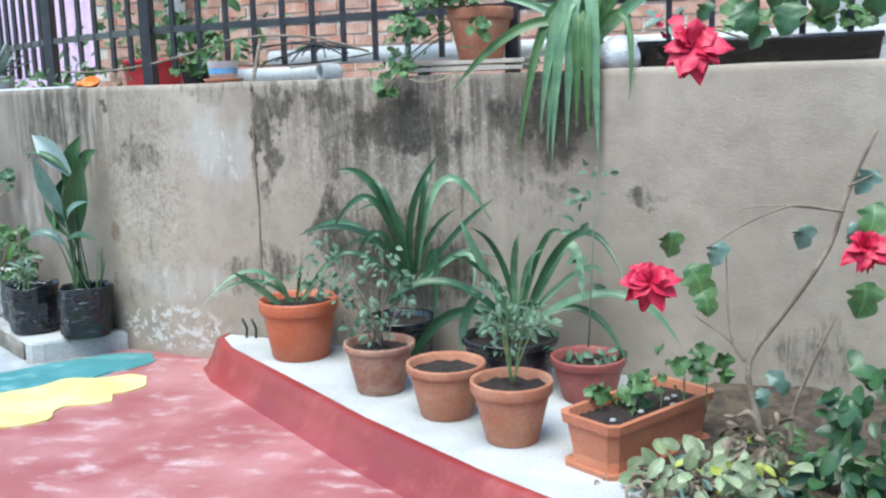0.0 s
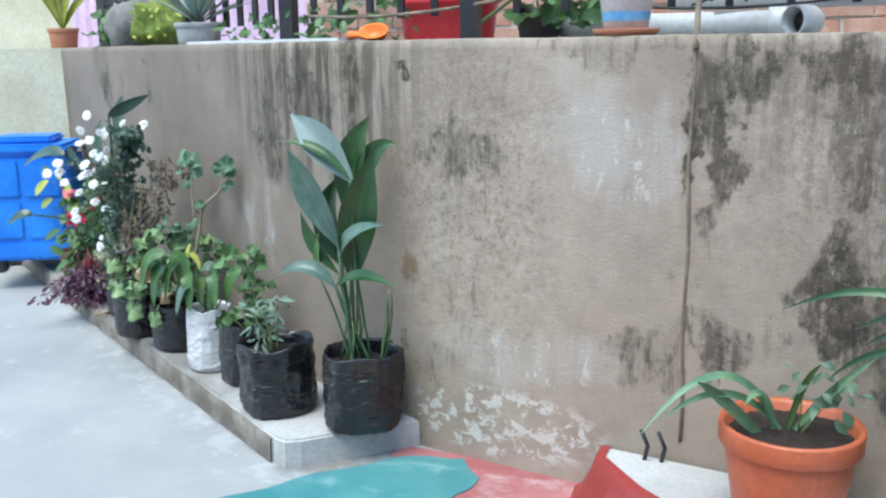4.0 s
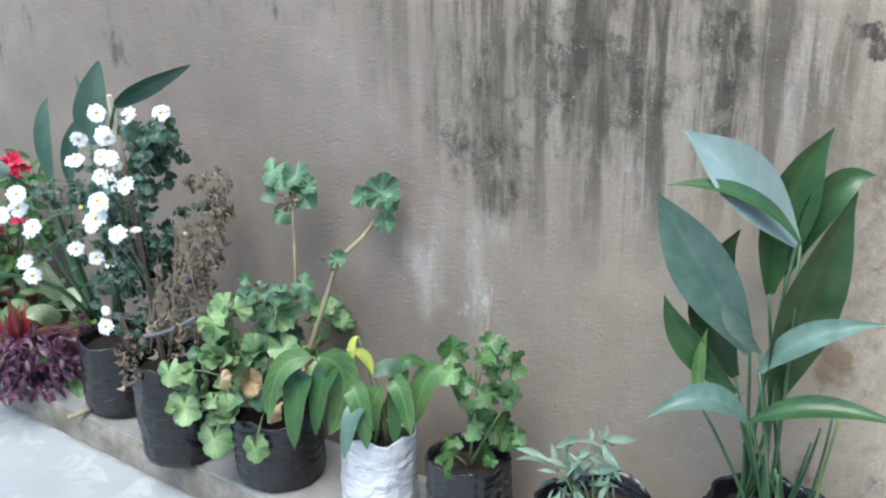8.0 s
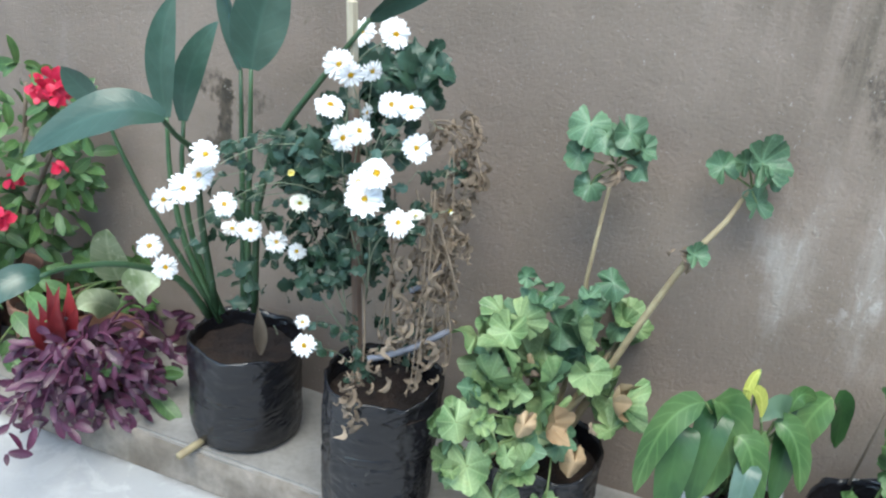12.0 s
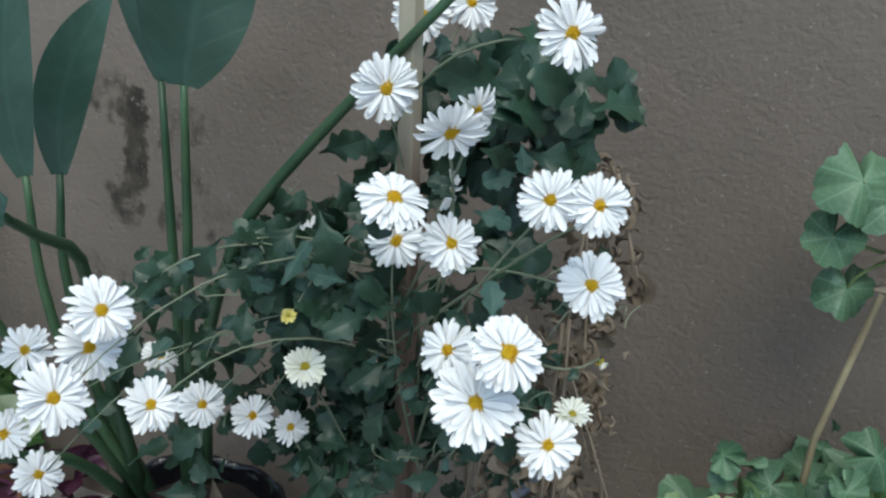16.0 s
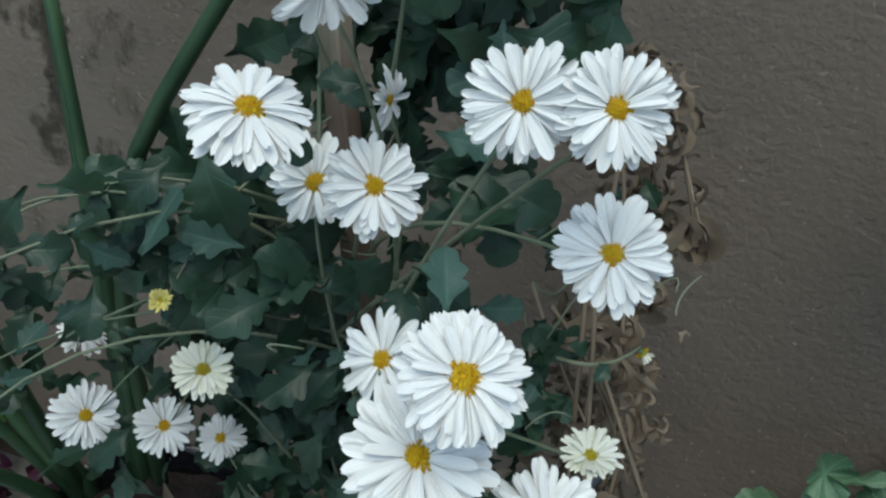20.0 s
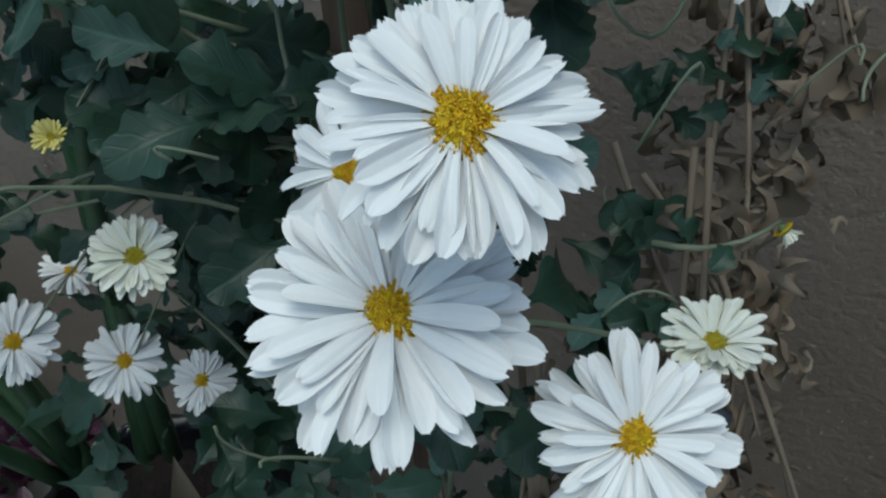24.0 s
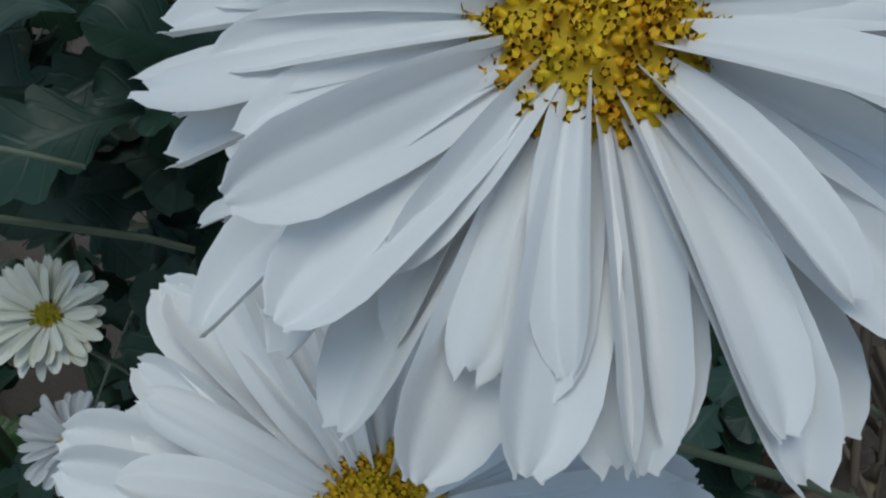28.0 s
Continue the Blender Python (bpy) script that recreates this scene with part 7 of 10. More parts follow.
leaf(red_bract, (-3.548, 5.979, 0.146), (-3.503, 5.939, 0.247), (-3.516, 5.980, 0.348), 0.042, (-0.1, -0.9, 0.3), "red_leaf", "lance", 0.3)
leaf(red_bract, (-3.548, 5.979, 0.146), (-3.515, 5.925, 0.227), (-3.494, 5.951, 0.309), 0.042, (-0.1, -0.9, 0.3), "red_leaf", "lance", 0.3)
leafy(red_bract, OVAL_FRESH, (-3.676, 6.062, 0.294), (0.125, 0.06, 0.072), 26, 0.085)
stalks(red_bract, (-3.620, 6.060, 0.230), [(-3.676, 6.062, 0.294)], 0.003)
leafy(red_bract, LOBED_FRESH, (-3.432, 6.146, 0.263), (0.090, 0.06, 0.107), 12, 0.12)
stalks(red_bract, (-3.620, 6.060, 0.230), [(-3.432, 6.146, 0.263)], 0.003)
leafy(red_bract, LOBED_FRESH, (-3.332, 6.180, 0.220), (0.072, 0.06, 0.072), 8, 0.1)
stalks(red_bract, (-3.620, 6.060, 0.230), [(-3.332, 6.180, 0.220)], 0.003)
for a, m, b, w in (((-3.41, 6.02, 0.33), (-3.43, 5.99, 0.42), (-3.42, 5.96, 0.49), 0.085), ((-3.38, 6.0, 0.30), (-3.34, 5.96, 0.37), (-3.31, 5.93, 0.36), 0.095), ((-3.42, 6.0, 0.26), (-3.46, 5.95, 0.33), (-3.49, 5.92, 0.31), 0.07)):
    leaf(red_bract, a, m, b, w, (-0.1, -0.85, 0.45), "pale_leaf", "heart", 0.25, n=12, label="pale arrow-shaped leaf")
    stalks(red_bract, (-3.55, 6.06, 0.23), [a], 0.0028)
leafy(red_bract, OVAL_FRESH, (-3.705, 6.052, 0.141), (0.054, 0.06, 0.036), 10, 0.07)
stalks(red_bract, (-3.620, 6.060, 0.230), [(-3.705, 6.052, 0.141)], 0.003)
thorn = pot((-3.70, 6.27, 0.1), 0.075, 0.06, 0.15, "dark_clay", "x")
thorn.name = "crown_of_thorns"
tagged(thorn, "crown of thorns with red flower clusters in a dark clay pot", "potted plant", "crown of thorns pots")
for c, rr, n in (((-3.60, 6.15, 0.66), (0.08, 0.06, 0.08), 40), ((-3.53, 6.10, 0.60), (0.08, 0.06, 0.07), 40), ((-3.49, 6.07, 0.72), (0.06, 0.05, 0.05), 22), ((-3.57, 6.13, 0.49), (0.09, 0.06, 0.07), 40), ((-3.59, 6.14, 0.77), (0.05, 0.05, 0.05), 16), ((-3.63, 6.17, 0.40), (0.08, 0.06, 0.07), 26)):
    leafy(thorn, RND.choice((OVAL_FRESH, OVAL_DEEP)), c, rr, n, 0.06)
    stalks(thorn, (-3.70, 6.27, 0.22), [c], 0.006, "wood")
leafy(thorn, OVAL_RED, (-3.525, 6.075, 0.770), (0.040, 0.03, 0.032), 50, 0.026, (-0.2, -0.9, 0.3), "bract")
leafy(thorn, OVAL_RED, (-3.64, 6.12, 0.545), (0.012, 0.02, 0.011), 7, 0.024, (-0.2, -0.9, 0.3), "bract")
leafy(thorn, OVAL_RED, (-3.51, 6.04, 0.605), (0.012, 0.02, 0.010), 7, 0.024, (-0.2, -0.9, 0.3), "bract")
thorn_two = pot((-3.78, 6.13, 0.1), 0.08, 0.065, 0.15, "dark_clay", "x")
thorn_two.name = "crown_of_thorns"
tagged(thorn_two, "crown of thorns with a round red cluster in clay pot", "potted plant", "crown of thorns pots")
leafy(thorn_two, OVAL_FRESH, (-3.726, 6.144, 0.440), (0.106, 0.07, 0.091), 56, 0.065)
stalks(thorn_two, (-3.780, 6.130, 0.220), [(-3.726, 6.144, 0.440)], 0.007, "wood")
leafy(thorn_two, OVAL_FRESH, (-3.769, 6.133, 0.521), (0.060, 0.07, 0.091), 34, 0.065)
stalks(thorn_two, (-3.780, 6.130, 0.220), [(-3.769, 6.133, 0.521)], 0.007, "wood")
leafy(thorn_two, OVAL_FRESH, (-3.760, 6.135, 0.350), (0.091, 0.07, 0.060), 24, 0.065)
stalks(thorn_two, (-3.780, 6.130, 0.220), [(-3.760, 6.135, 0.350)], 0.007, "wood")
leafy(thorn_two, OVAL_RED, (-3.681, 6.032, 0.500), (0.042, 0.03, 0.030), 48, 0.026, (-0.2, -0.9, 0.3), "bract")
leafy(thorn_two, OVAL_PINK, (-3.699, 6.027, 0.637), (0.024, 0.03, 0.017), 18, 0.026, (-0.2, -0.9, 0.3), "bract")
yellowing = pot((-3.99, 6.31, 0.1), 0.068, 0.052, 0.15, "dark_clay", "x")
yellowing.name = "yellowing_shrub"
tagged(yellowing, "thin shrub with yellow-green oval leaves in a clay pot", "potted plant")
stalks(yellowing, (-3.990, 6.310, 0.220), [(-3.998, 6.274, 0.727)], 0.004, "wood", 0.0)
place(OVAL_YELLOW[0], "leaf", yellowing, (-4.052, 6.250, 0.658), (-0.1, -0.9, 0.4), (-0.27, -0.2, -0.27), 0.117)
stalks(yellowing, (-3.997, 6.281, 0.628), [(-4.052, 6.250, 0.658)], 0.0018, "stem", 0.0)
place(OVAL_YELLOW[1], "leaf", yellowing, (-3.953, 6.294, 0.634), (-0.1, -0.9, 0.4), (0.23, -0.2, -0.39), 0.117)
stalks(yellowing, (-3.996, 6.282, 0.604), [(-3.953, 6.294, 0.634)], 0.0018, "stem", 0.0)
place(OVAL_YELLOW[0], "leaf", yellowing, (-3.960, 6.291, 0.513), (-0.1, -0.9, 0.4), (0.55, -0.2, -0.05), 0.155)
stalks(yellowing, (-3.994, 6.291, 0.483), [(-3.960, 6.291, 0.513)], 0.0018, "stem", 0.0)
place(OVAL_YELLOW[1], "leaf", yellowing, (-4.040, 6.255, 0.552), (-0.1, -0.9, 0.4), (-0.48, -0.2, -0.34), 0.087)
stalks(yellowing, (-3.995, 6.288, 0.522), [(-4.040, 6.255, 0.552)], 0.0018, "stem", 0.0)
place(OVAL_YELLOW[0], "leaf", yellowing, (-3.999, 6.273, 0.718), (-0.1, -0.9, 0.4), (0.04, -0.2, 0.01), 0.078)
stalks(yellowing, (-3.997, 6.276, 0.688), [(-3.999, 6.273, 0.718)], 0.0018, "stem", 0.0)
place(OVAL_FRESH[0], "leaf", yellowing, (-4.030, 6.260, 0.721), (-0.1, -0.9, 0.4), (-0.35, -0.2, 0.10), 0.078)
stalks(yellowing, (-3.998, 6.276, 0.691), [(-4.030, 6.260, 0.721)], 0.0018, "stem", 0.0)
place(OVAL_FRESH[0], "leaf", yellowing, (-3.953, 6.294, 0.382), (-0.1, -0.9, 0.4), (0.32, -0.2, -0.68), 0.136)
stalks(yellowing, (-3.992, 6.301, 0.352), [(-3.953, 6.294, 0.382)], 0.0018, "stem", 0.0)
place(OVAL_FRESH[0], "leaf", yellowing, (-4.018, 6.265, 0.372), (-0.1, -0.9, 0.4), (-0.64, -0.2, -0.39), 0.117)
stalks(yellowing, (-3.992, 6.301, 0.342), [(-4.018, 6.265, 0.372)], 0.0018, "stem", 0.0)
place(OVAL_FRESH[0], "leaf", yellowing, (-3.884, 6.324, 0.413), (-0.1, -0.9, 0.4), (0.51, -0.2, 0.31), 0.117)
stalks(yellowing, (-3.993, 6.298, 0.383), [(-3.884, 6.324, 0.413)], 0.0018, "stem", 0.0)
place(OVAL_FRESH[0], "leaf", yellowing, (-3.945, 6.297, 0.289), (-0.1, -0.9, 0.4), (0.41, -0.2, 0.25), 0.117)
stalks(yellowing, (-3.991, 6.306, 0.271), [(-3.945, 6.297, 0.289)], 0.0018, "stem", 0.0)
place(OVAL_FRESH[1], "leaf", yellowing, (-3.835, 6.346, 0.506), (-0.1, -0.9, 0.4), (0.57, -0.2, -0.60), 0.117)
stalks(yellowing, (-3.994, 6.292, 0.476), [(-3.835, 6.346, 0.506)], 0.0018, "stem", 0.0)
place(OVAL_FRESH[0], "leaf", yellowing, (-3.838, 6.344, 0.366), (-0.1, -0.9, 0.4), (0.14, -0.2, -0.38), 0.097)
stalks(yellowing, (-3.992, 6.302, 0.336), [(-3.838, 6.344, 0.366)], 0.0018, "stem", 0.0)
# ---------------- pots on the pale ledge ----------------
amaryllis = pot((-0.06, 4.44, 0.15), 0.178, 0.13, 0.27, "orange_pot", "x", 0.06)
amaryllis.name = "amaryllis"
tagged(amaryllis, "strap-leaved bulb plant in a large orange plastic pot", "potted plant")
leaf(amaryllis, (-0.095, 4.427, 0.412), (-0.223, 4.370, 0.698), (-0.412, 4.205, 0.426), 0.021, (-0.007, -0.884, 0.718), "strap_pale", "strap", 0.25, n=14, ripple=0.02)
leaf(amaryllis, (-0.084, 4.431, 0.400), (-0.215, 4.373, 0.587), (-0.363, 4.223, 0.469), 0.019, (0.374, -0.888, 0.456), "strap_pale", "strap", 0.25, n=14, ripple=0.02)
leaf(amaryllis, (-0.129, 4.415, 0.379), (-0.235, 4.365, 0.502), (-0.283, 4.252, 0.568), 0.031, (0.087, -0.892, 0.506), "strap_pale", "strap", 0.25, n=14, ripple=0.02)
leaf(amaryllis, (-0.052, 4.443, 0.398), (0.039, 4.466, 0.527), (0.128, 4.402, 0.625), 0.021, (0.246, -0.918, 0.518), "strap_pale", "strap", 0.25, n=14, ripple=0.02)
leaf(amaryllis, (-0.067, 4.437, 0.399), (-0.040, 4.437, 0.543), (0.001, 4.356, 0.609), 0.017, (-0.003, -0.911, 0.588), "fresh_leaf", "strap", 0.25, n=14, ripple=0.02)
leaf(amaryllis, (-0.102, 4.425, 0.401), (-0.131, 4.404, 0.559), (-0.172, 4.292, 0.504), 0.024, (0.089, -0.898, 0.974), "strap_pale", "strap", 0.25, n=14, ripple=0.02)
leafy(amaryllis, ROSE_LEAVES, (0.016, 4.436, 0.485), (0.06, 0.05, 0.05), 9, 0.045)
stalks(amaryllis, (-0.040, 4.440, 0.380), [(0.016, 4.436, 0.485)], 0.002)
leafy(amaryllis, ROSE_LEAVES, (0.060, 4.452, 0.518), (0.06, 0.05, 0.05), 9, 0.045)
stalks(amaryllis, (-0.040, 4.440, 0.380), [(0.060, 4.452, 0.518)], 0.002)
leafy(amaryllis, ROSE_LEAVES, (-0.025, 4.421, 0.546), (0.06, 0.05, 0.05), 9, 0.045)
stalks(amaryllis, (-0.040, 4.440, 0.380), [(-0.025, 4.421, 0.546)], 0.002)
rose = pot((0.465, 4.02, 0.15), 0.142, 0.095, 0.2, "old_clay", "x", 0.03, 0.012)
rose.name = "rose"
tagged(rose, "twiggy rose bush in a weathered clay pot", "potted plant", "small clay pots")
stalks(rose, (0.437, 4.032, 0.320), [(0.242, 4.039, 0.700)], 0.0028, "wood", 0.03)
leafy(rose, ROSE_LEAVES, (0.242, 4.039, 0.700), (0.06, 0.06, 0.05), 20, 0.036)
stalks(rose, (0.489, 4.030, 0.320), [(0.353, 4.004, 0.620)], 0.0028, "wood", 0.03)
leafy(rose, ROSE_LEAVES, (0.353, 4.004, 0.620), (0.06, 0.06, 0.05), 20, 0.036)
stalks(rose, (0.477, 4.013, 0.320), [(0.490, 4.034, 0.702)], 0.0028, "wood", 0.03)
leafy(rose, ROSE_LEAVES, (0.490, 4.034, 0.702), (0.06, 0.06, 0.05), 20, 0.036)
stalks(rose, (0.484, 4.018, 0.320), [(0.383, 4.032, 0.532)], 0.0028, "wood", 0.03)
leafy(rose, ROSE_LEAVES, (0.383, 4.032, 0.532), (0.06, 0.06, 0.05), 20, 0.036)
stalks(rose, (0.483, 4.049, 0.320), [(0.548, 4.113, 0.506)], 0.0028, "wood", 0.03)
leafy(rose, ROSE_LEAVES, (0.548, 4.113, 0.506), (0.06, 0.06, 0.05), 20, 0.036)
stalks(rose, (0.466, 4.047, 0.320), [(0.449, 3.962, 0.475)], 0.0028, "wood", 0.03)
leafy(rose, ROSE_LEAVES, (0.449, 3.962, 0.475), (0.06, 0.06, 0.05), 20, 0.036)
stalks(rose, (0.487, 4.048, 0.320), [(0.308, 4.006, 0.536)], 0.0028, "wood", 0.03)
leafy(rose, ROSE_LEAVES, (0.308, 4.006, 0.536), (0.06, 0.06, 0.05), 20, 0.036)
stalks(rose, (0.450, 4.042, 0.320), [(0.538, 3.986, 0.631)], 0.0028, "wood", 0.03)
leafy(rose, ROSE_LEAVES, (0.538, 3.986, 0.631), (0.06, 0.06, 0.05), 20, 0.036)
stalks(rose, (0.480, 4.011, 0.320), [(0.360, 4.061, 0.409)], 0.0028, "wood", 0.03)
leafy(rose, ROSE_LEAVES, (0.360, 4.061, 0.409), (0.06, 0.06, 0.05), 20, 0.036)
stalks(rose, (0.472, 4.020, 0.320), [(0.464, 4.014, 0.398)], 0.0028, "wood", 0.03)
leafy(rose, ROSE_LEAVES, (0.464, 4.014, 0.398), (0.06, 0.06, 0.05), 20, 0.036)
bare = pot((0.80, 3.79, 0.15), 0.145, 0.097, 0.2, "clay", "terracotta pot of bare soil with a scalloped rim", 0.035, 0.015)
tagged(bare, group="small clay pots")
seedling = pot((1.085, 3.58, 0.15), 0.14, 0.09, 0.215, "clay", "x", 0.045)
seedling.name = "young_rose"
tagged(seedling, "young rose with pale leaves in a terracotta pot", "potted plant", "small clay pots")
stalks(seedling, (1.085, 3.580, 0.330), [(1.078, 3.577, 0.641)], 0.0028, "stem", 0.02)
leafy(seedling, ROSE_LEAVES, (1.078, 3.577, 0.641), (0.055, 0.055, 0.04), 14, 0.032)
stalks(seedling, (1.085, 3.580, 0.330), [(1.132, 3.575, 0.611)], 0.0028, "stem", 0.02)
leafy(seedling, ROSE_LEAVES, (1.132, 3.575, 0.611), (0.055, 0.055, 0.04), 14, 0.032)
stalks(seedling, (1.085, 3.580, 0.330), [(1.042, 3.622, 0.541)], 0.0028, "stem", 0.02)
leafy(seedling, ROSE_LEAVES, (1.042, 3.622, 0.541), (0.055, 0.055, 0.04), 14, 0.032)
stalks(seedling, (1.085, 3.580, 0.330), [(1.185, 3.548, 0.573)], 0.0028, "stem", 0.02)
leafy(seedling, ROSE_LEAVES, (1.185, 3.548, 0.573), (0.055, 0.055, 0.04), 14, 0.032)
stalks(seedling, (1.085, 3.580, 0.330), [(1.091, 3.603, 0.516)], 0.0028, "stem", 0.02)
leafy(seedling, ROSE_LEAVES, (1.091, 3.603, 0.516), (0.055, 0.055, 0.04), 14, 0.032)
stalks(seedling, (1.085, 3.580, 0.330), [(1.021, 3.601, 0.681)], 0.0028, "stem", 0.02)
leafy(seedling, ROSE_LEAVES, (1.021, 3.601, 0.681), (0.055, 0.055, 0.04), 14, 0.032)
stalks(seedling, (1.085, 3.580, 0.330), [(1.049, 3.629, 0.470)], 0.0028, "stem", 0.02)
leafy(seedling, ROSE_LEAVES, (1.049, 3.629, 0.470), (0.055, 0.055, 0.04), 14, 0.032)
spindly = pot((1.29, 4.06, 0.15), 0.143, 0.1, 0.17, "red_clay", "x", 0.035)
spindly.name = "spindly_rose"
tagged(spindly, "tall thin stem with few leaves in a dark red pot", "potted plant", "small clay pots")
part("stem", tube([(1.29, 4.06, 0.353), (1.305, 4.06, 0.659), (1.312, 4.06, 0.845), (1.322, 4.06, 1.038)], [0.004, 0.0035, 0.003, 0.002], 6), "mum_stem", spindly)
leafy(spindly, ROSE_LEAVES, (1.300, 4.060, 0.928), (0.081, 0.04, 0.03), 10, 0.045)
leafy(spindly, ROSE_LEAVES, (1.325, 4.059, 1.028), (0.061, 0.04, 0.03), 6, 0.045)
leafy(spindly, ROSE_LEAVES, (1.265, 4.060, 0.695), (0.044, 0.04, 0.03), 5, 0.045)
leafy(spindly, ROSE_LEAVES, (1.291, 4.060, 0.620), (0.051, 0.04, 0.03), 5, 0.045)
leafy(spindly, ROSE_LEAVES, (1.256, 4.061, 0.807), (0.030, 0.04, 0.03), 3, 0.045)
leafy(spindly, ROSE_LEAVES, (1.237, 4.061, 0.321), (0.142, 0.04, 0.03), 16, 0.045)
leafy(spindly, ROSE_LEAVES, (1.360, 4.059, 0.320), (0.081, 0.04, 0.03), 8, 0.045)
agap1 = pot((0.450, 4.360, 0.150), 0.155, 0.13, 0.22, "black_bag", "x", 0.03)
agap1.name = "agapanthus"
tagged(agap1, "tall arching strap-leaved plant in a black plastic tub", "potted plant", "strap-leaved plants in black tubs")
leaf(agap1, (0.486, 4.368, 0.554), (0.373, 4.374, 1.077), (0.199, 4.313, 0.998), 0.036, (0.216, -0.951, 0.324), "strap_leaf", "strap", 0.25, n=14, ripple=0.02)
leaf(agap1, (0.475, 4.366, 0.554), (0.398, 4.242, 1.172), (0.127, 4.337, 0.673), 0.030, (-0.016, -0.940, 0.425), "strap_leaf", "strap", 0.25, n=14, ripple=0.02)
leaf(agap1, (0.508, 4.373, 0.575), (0.462, 4.346, 0.853), (0.631, 4.426, 1.072), 0.030, (0.425, -0.967, 0.460), "strap_leaf", "strap", 0.25, n=14, ripple=0.02)
leaf(agap1, (0.529, 4.378, 0.575), (0.632, 4.313, 1.246), (0.856, 4.394, 0.774), 0.034, (-0.089, -0.965, 0.555), "strap_pale", "strap", 0.25, n=14, ripple=0.02)
leaf(agap1, (0.548, 4.382, 0.530), (0.670, 4.433, 0.744), (0.864, 4.406, 0.878), 0.025, (-0.082, -0.967, 0.458), "strap_leaf", "strap", 0.25, n=14, ripple=0.02)
leaf(agap1, (0.492, 4.369, 0.531), (0.296, 4.405, 0.846), (0.057, 4.224, 0.738), 0.028, (0.332, -0.938, 0.671), "strap_leaf", "strap", 0.25, n=14, ripple=0.02)
leaf(agap1, (0.527, 4.378, 0.530), (0.706, 4.482, 0.712), (0.873, 4.445, 0.609), 0.025, (-0.011, -0.960, 1.020), "strap_leaf", "strap", 0.25, n=14, ripple=0.02)
leaf(agap1, (0.464, 4.363, 0.532), (0.409, 4.260, 0.916), (0.265, 4.322, 0.602), 0.028, (0.231, -0.941, 0.469), "strap_leaf", "strap", 0.25, n=14, ripple=0.02)
leaf(agap1, (0.548, 4.382, 0.508), (0.627, 4.450, 0.889), (0.607, 4.316, 0.265), 0.028, (-0.138, -0.940, 0.733), "strap_leaf", "strap", 0.25, n=14, ripple=0.02)
leaf(agap1, (0.453, 4.361, 0.510), (0.267, 4.218, 0.781), (0.145, 4.265, 0.568), 0.022, (-0.077, -0.934, 0.903), "strap_leaf", "strap", 0.25, n=14, ripple=0.02)
leaf(agap1, (0.559, 4.385, 0.530), (0.814, 4.448, 0.772), (0.782, 4.307, 0.494), 0.022, (0.490, -0.953, 0.721), "strap_pale", "strap", 0.25, n=14, ripple=0.02)
leaf(agap1, (0.517, 4.375, 0.553), (0.600, 4.268, 1.040), (0.592, 4.454, 1.000), 0.025, (0.224, -0.965, 0.468), "strap_leaf", "strap", 0.25, n=14, ripple=0.02)
leaf(agap1, (0.496, 4.371, 0.553), (0.441, 4.288, 0.977), (0.330, 4.382, 0.956), 0.028, (0.220, -0.955, 0.967), "strap_leaf", "strap", 0.25, n=14, ripple=0.02)
leaf(agap1, (0.506, 4.373, 0.531), (0.536, 4.524, 0.745), (0.724, 4.332, 0.847), 0.025, (0.190, -0.962, 0.666), "strap_leaf", "strap", 0.25, n=14, ripple=0.02)
agap2 = pot((0.960, 4.200, 0.150), 0.195, 0.16, 0.2, "black_bag", "x", 0.03)
agap2.name = "agapanthus"
tagged(agap2, "wide strap-leaved plant in a low black plastic tub", "potted plant", "strap-leaved plants in black tubs")
leaf(agap2, (0.972, 4.201, 0.387), (0.817, 4.106, 0.763), (0.780, 4.144, 0.821), 0.030, (0.350, -0.963, 0.633), "strap_pale", "strap", 0.25, n=14, ripple=0.02)
leaf(agap2, (0.991, 4.203, 0.408), (0.922, 4.301, 0.725), (0.823, 4.108, 0.799), 0.026, (0.433, -0.963, 0.742), "strap_leaf", "strap", 0.25, n=14, ripple=0.02)
leaf(agap2, (0.991, 4.203, 0.408), (0.951, 4.236, 0.706), (1.053, 4.042, 0.811), 0.028, (0.250, -0.966, 0.843), "strap_pale", "strap", 0.25, n=14, ripple=0.02)
leaf(agap2, (1.030, 4.206, 0.409), (1.220, 4.352, 0.956), (1.260, 4.154, 0.493), 0.051, (0.173, -0.956, 0.981), "strap_pale", "strap", 0.25, n=14, ripple=0.02)
leaf(agap2, (0.972, 4.201, 0.387), (0.677, 4.150, 0.737), (0.411, 4.111, 0.432), 0.035, (-0.047, -0.941, 0.893), "strap_leaf", "strap", 0.25, n=14, ripple=0.02)
leaf(agap2, (1.030, 4.206, 0.450), (1.247, 4.299, 1.005), (1.430, 4.034, 0.605), 0.030, (0.312, -0.961, 0.431), "strap_leaf", "strap", 0.25, n=14, ripple=0.02)
leaf(agap2, (1.020, 4.205, 0.409), (1.293, 4.340, 0.710), (1.347, 4.098, 0.609), 0.023, (0.148, -0.961, 0.575), "strap_pale", "strap", 0.25, n=14, ripple=0.02)
leaf(agap2, (1.029, 4.206, 0.389), (1.435, 4.215, 0.697), (1.634, 4.151, 0.334), 0.035, (-0.055, -0.949, 0.886), "strap_pale", "strap", 0.25, n=14, ripple=0.02)
leaf(agap2, (0.971, 4.201, 0.367), (0.639, 4.300, 0.573), (0.502, 4.125, 0.105), 0.043, (0.461, -0.928, 0.462), "strap_leaf", "strap", 0.25, n=14, ripple=0.02)
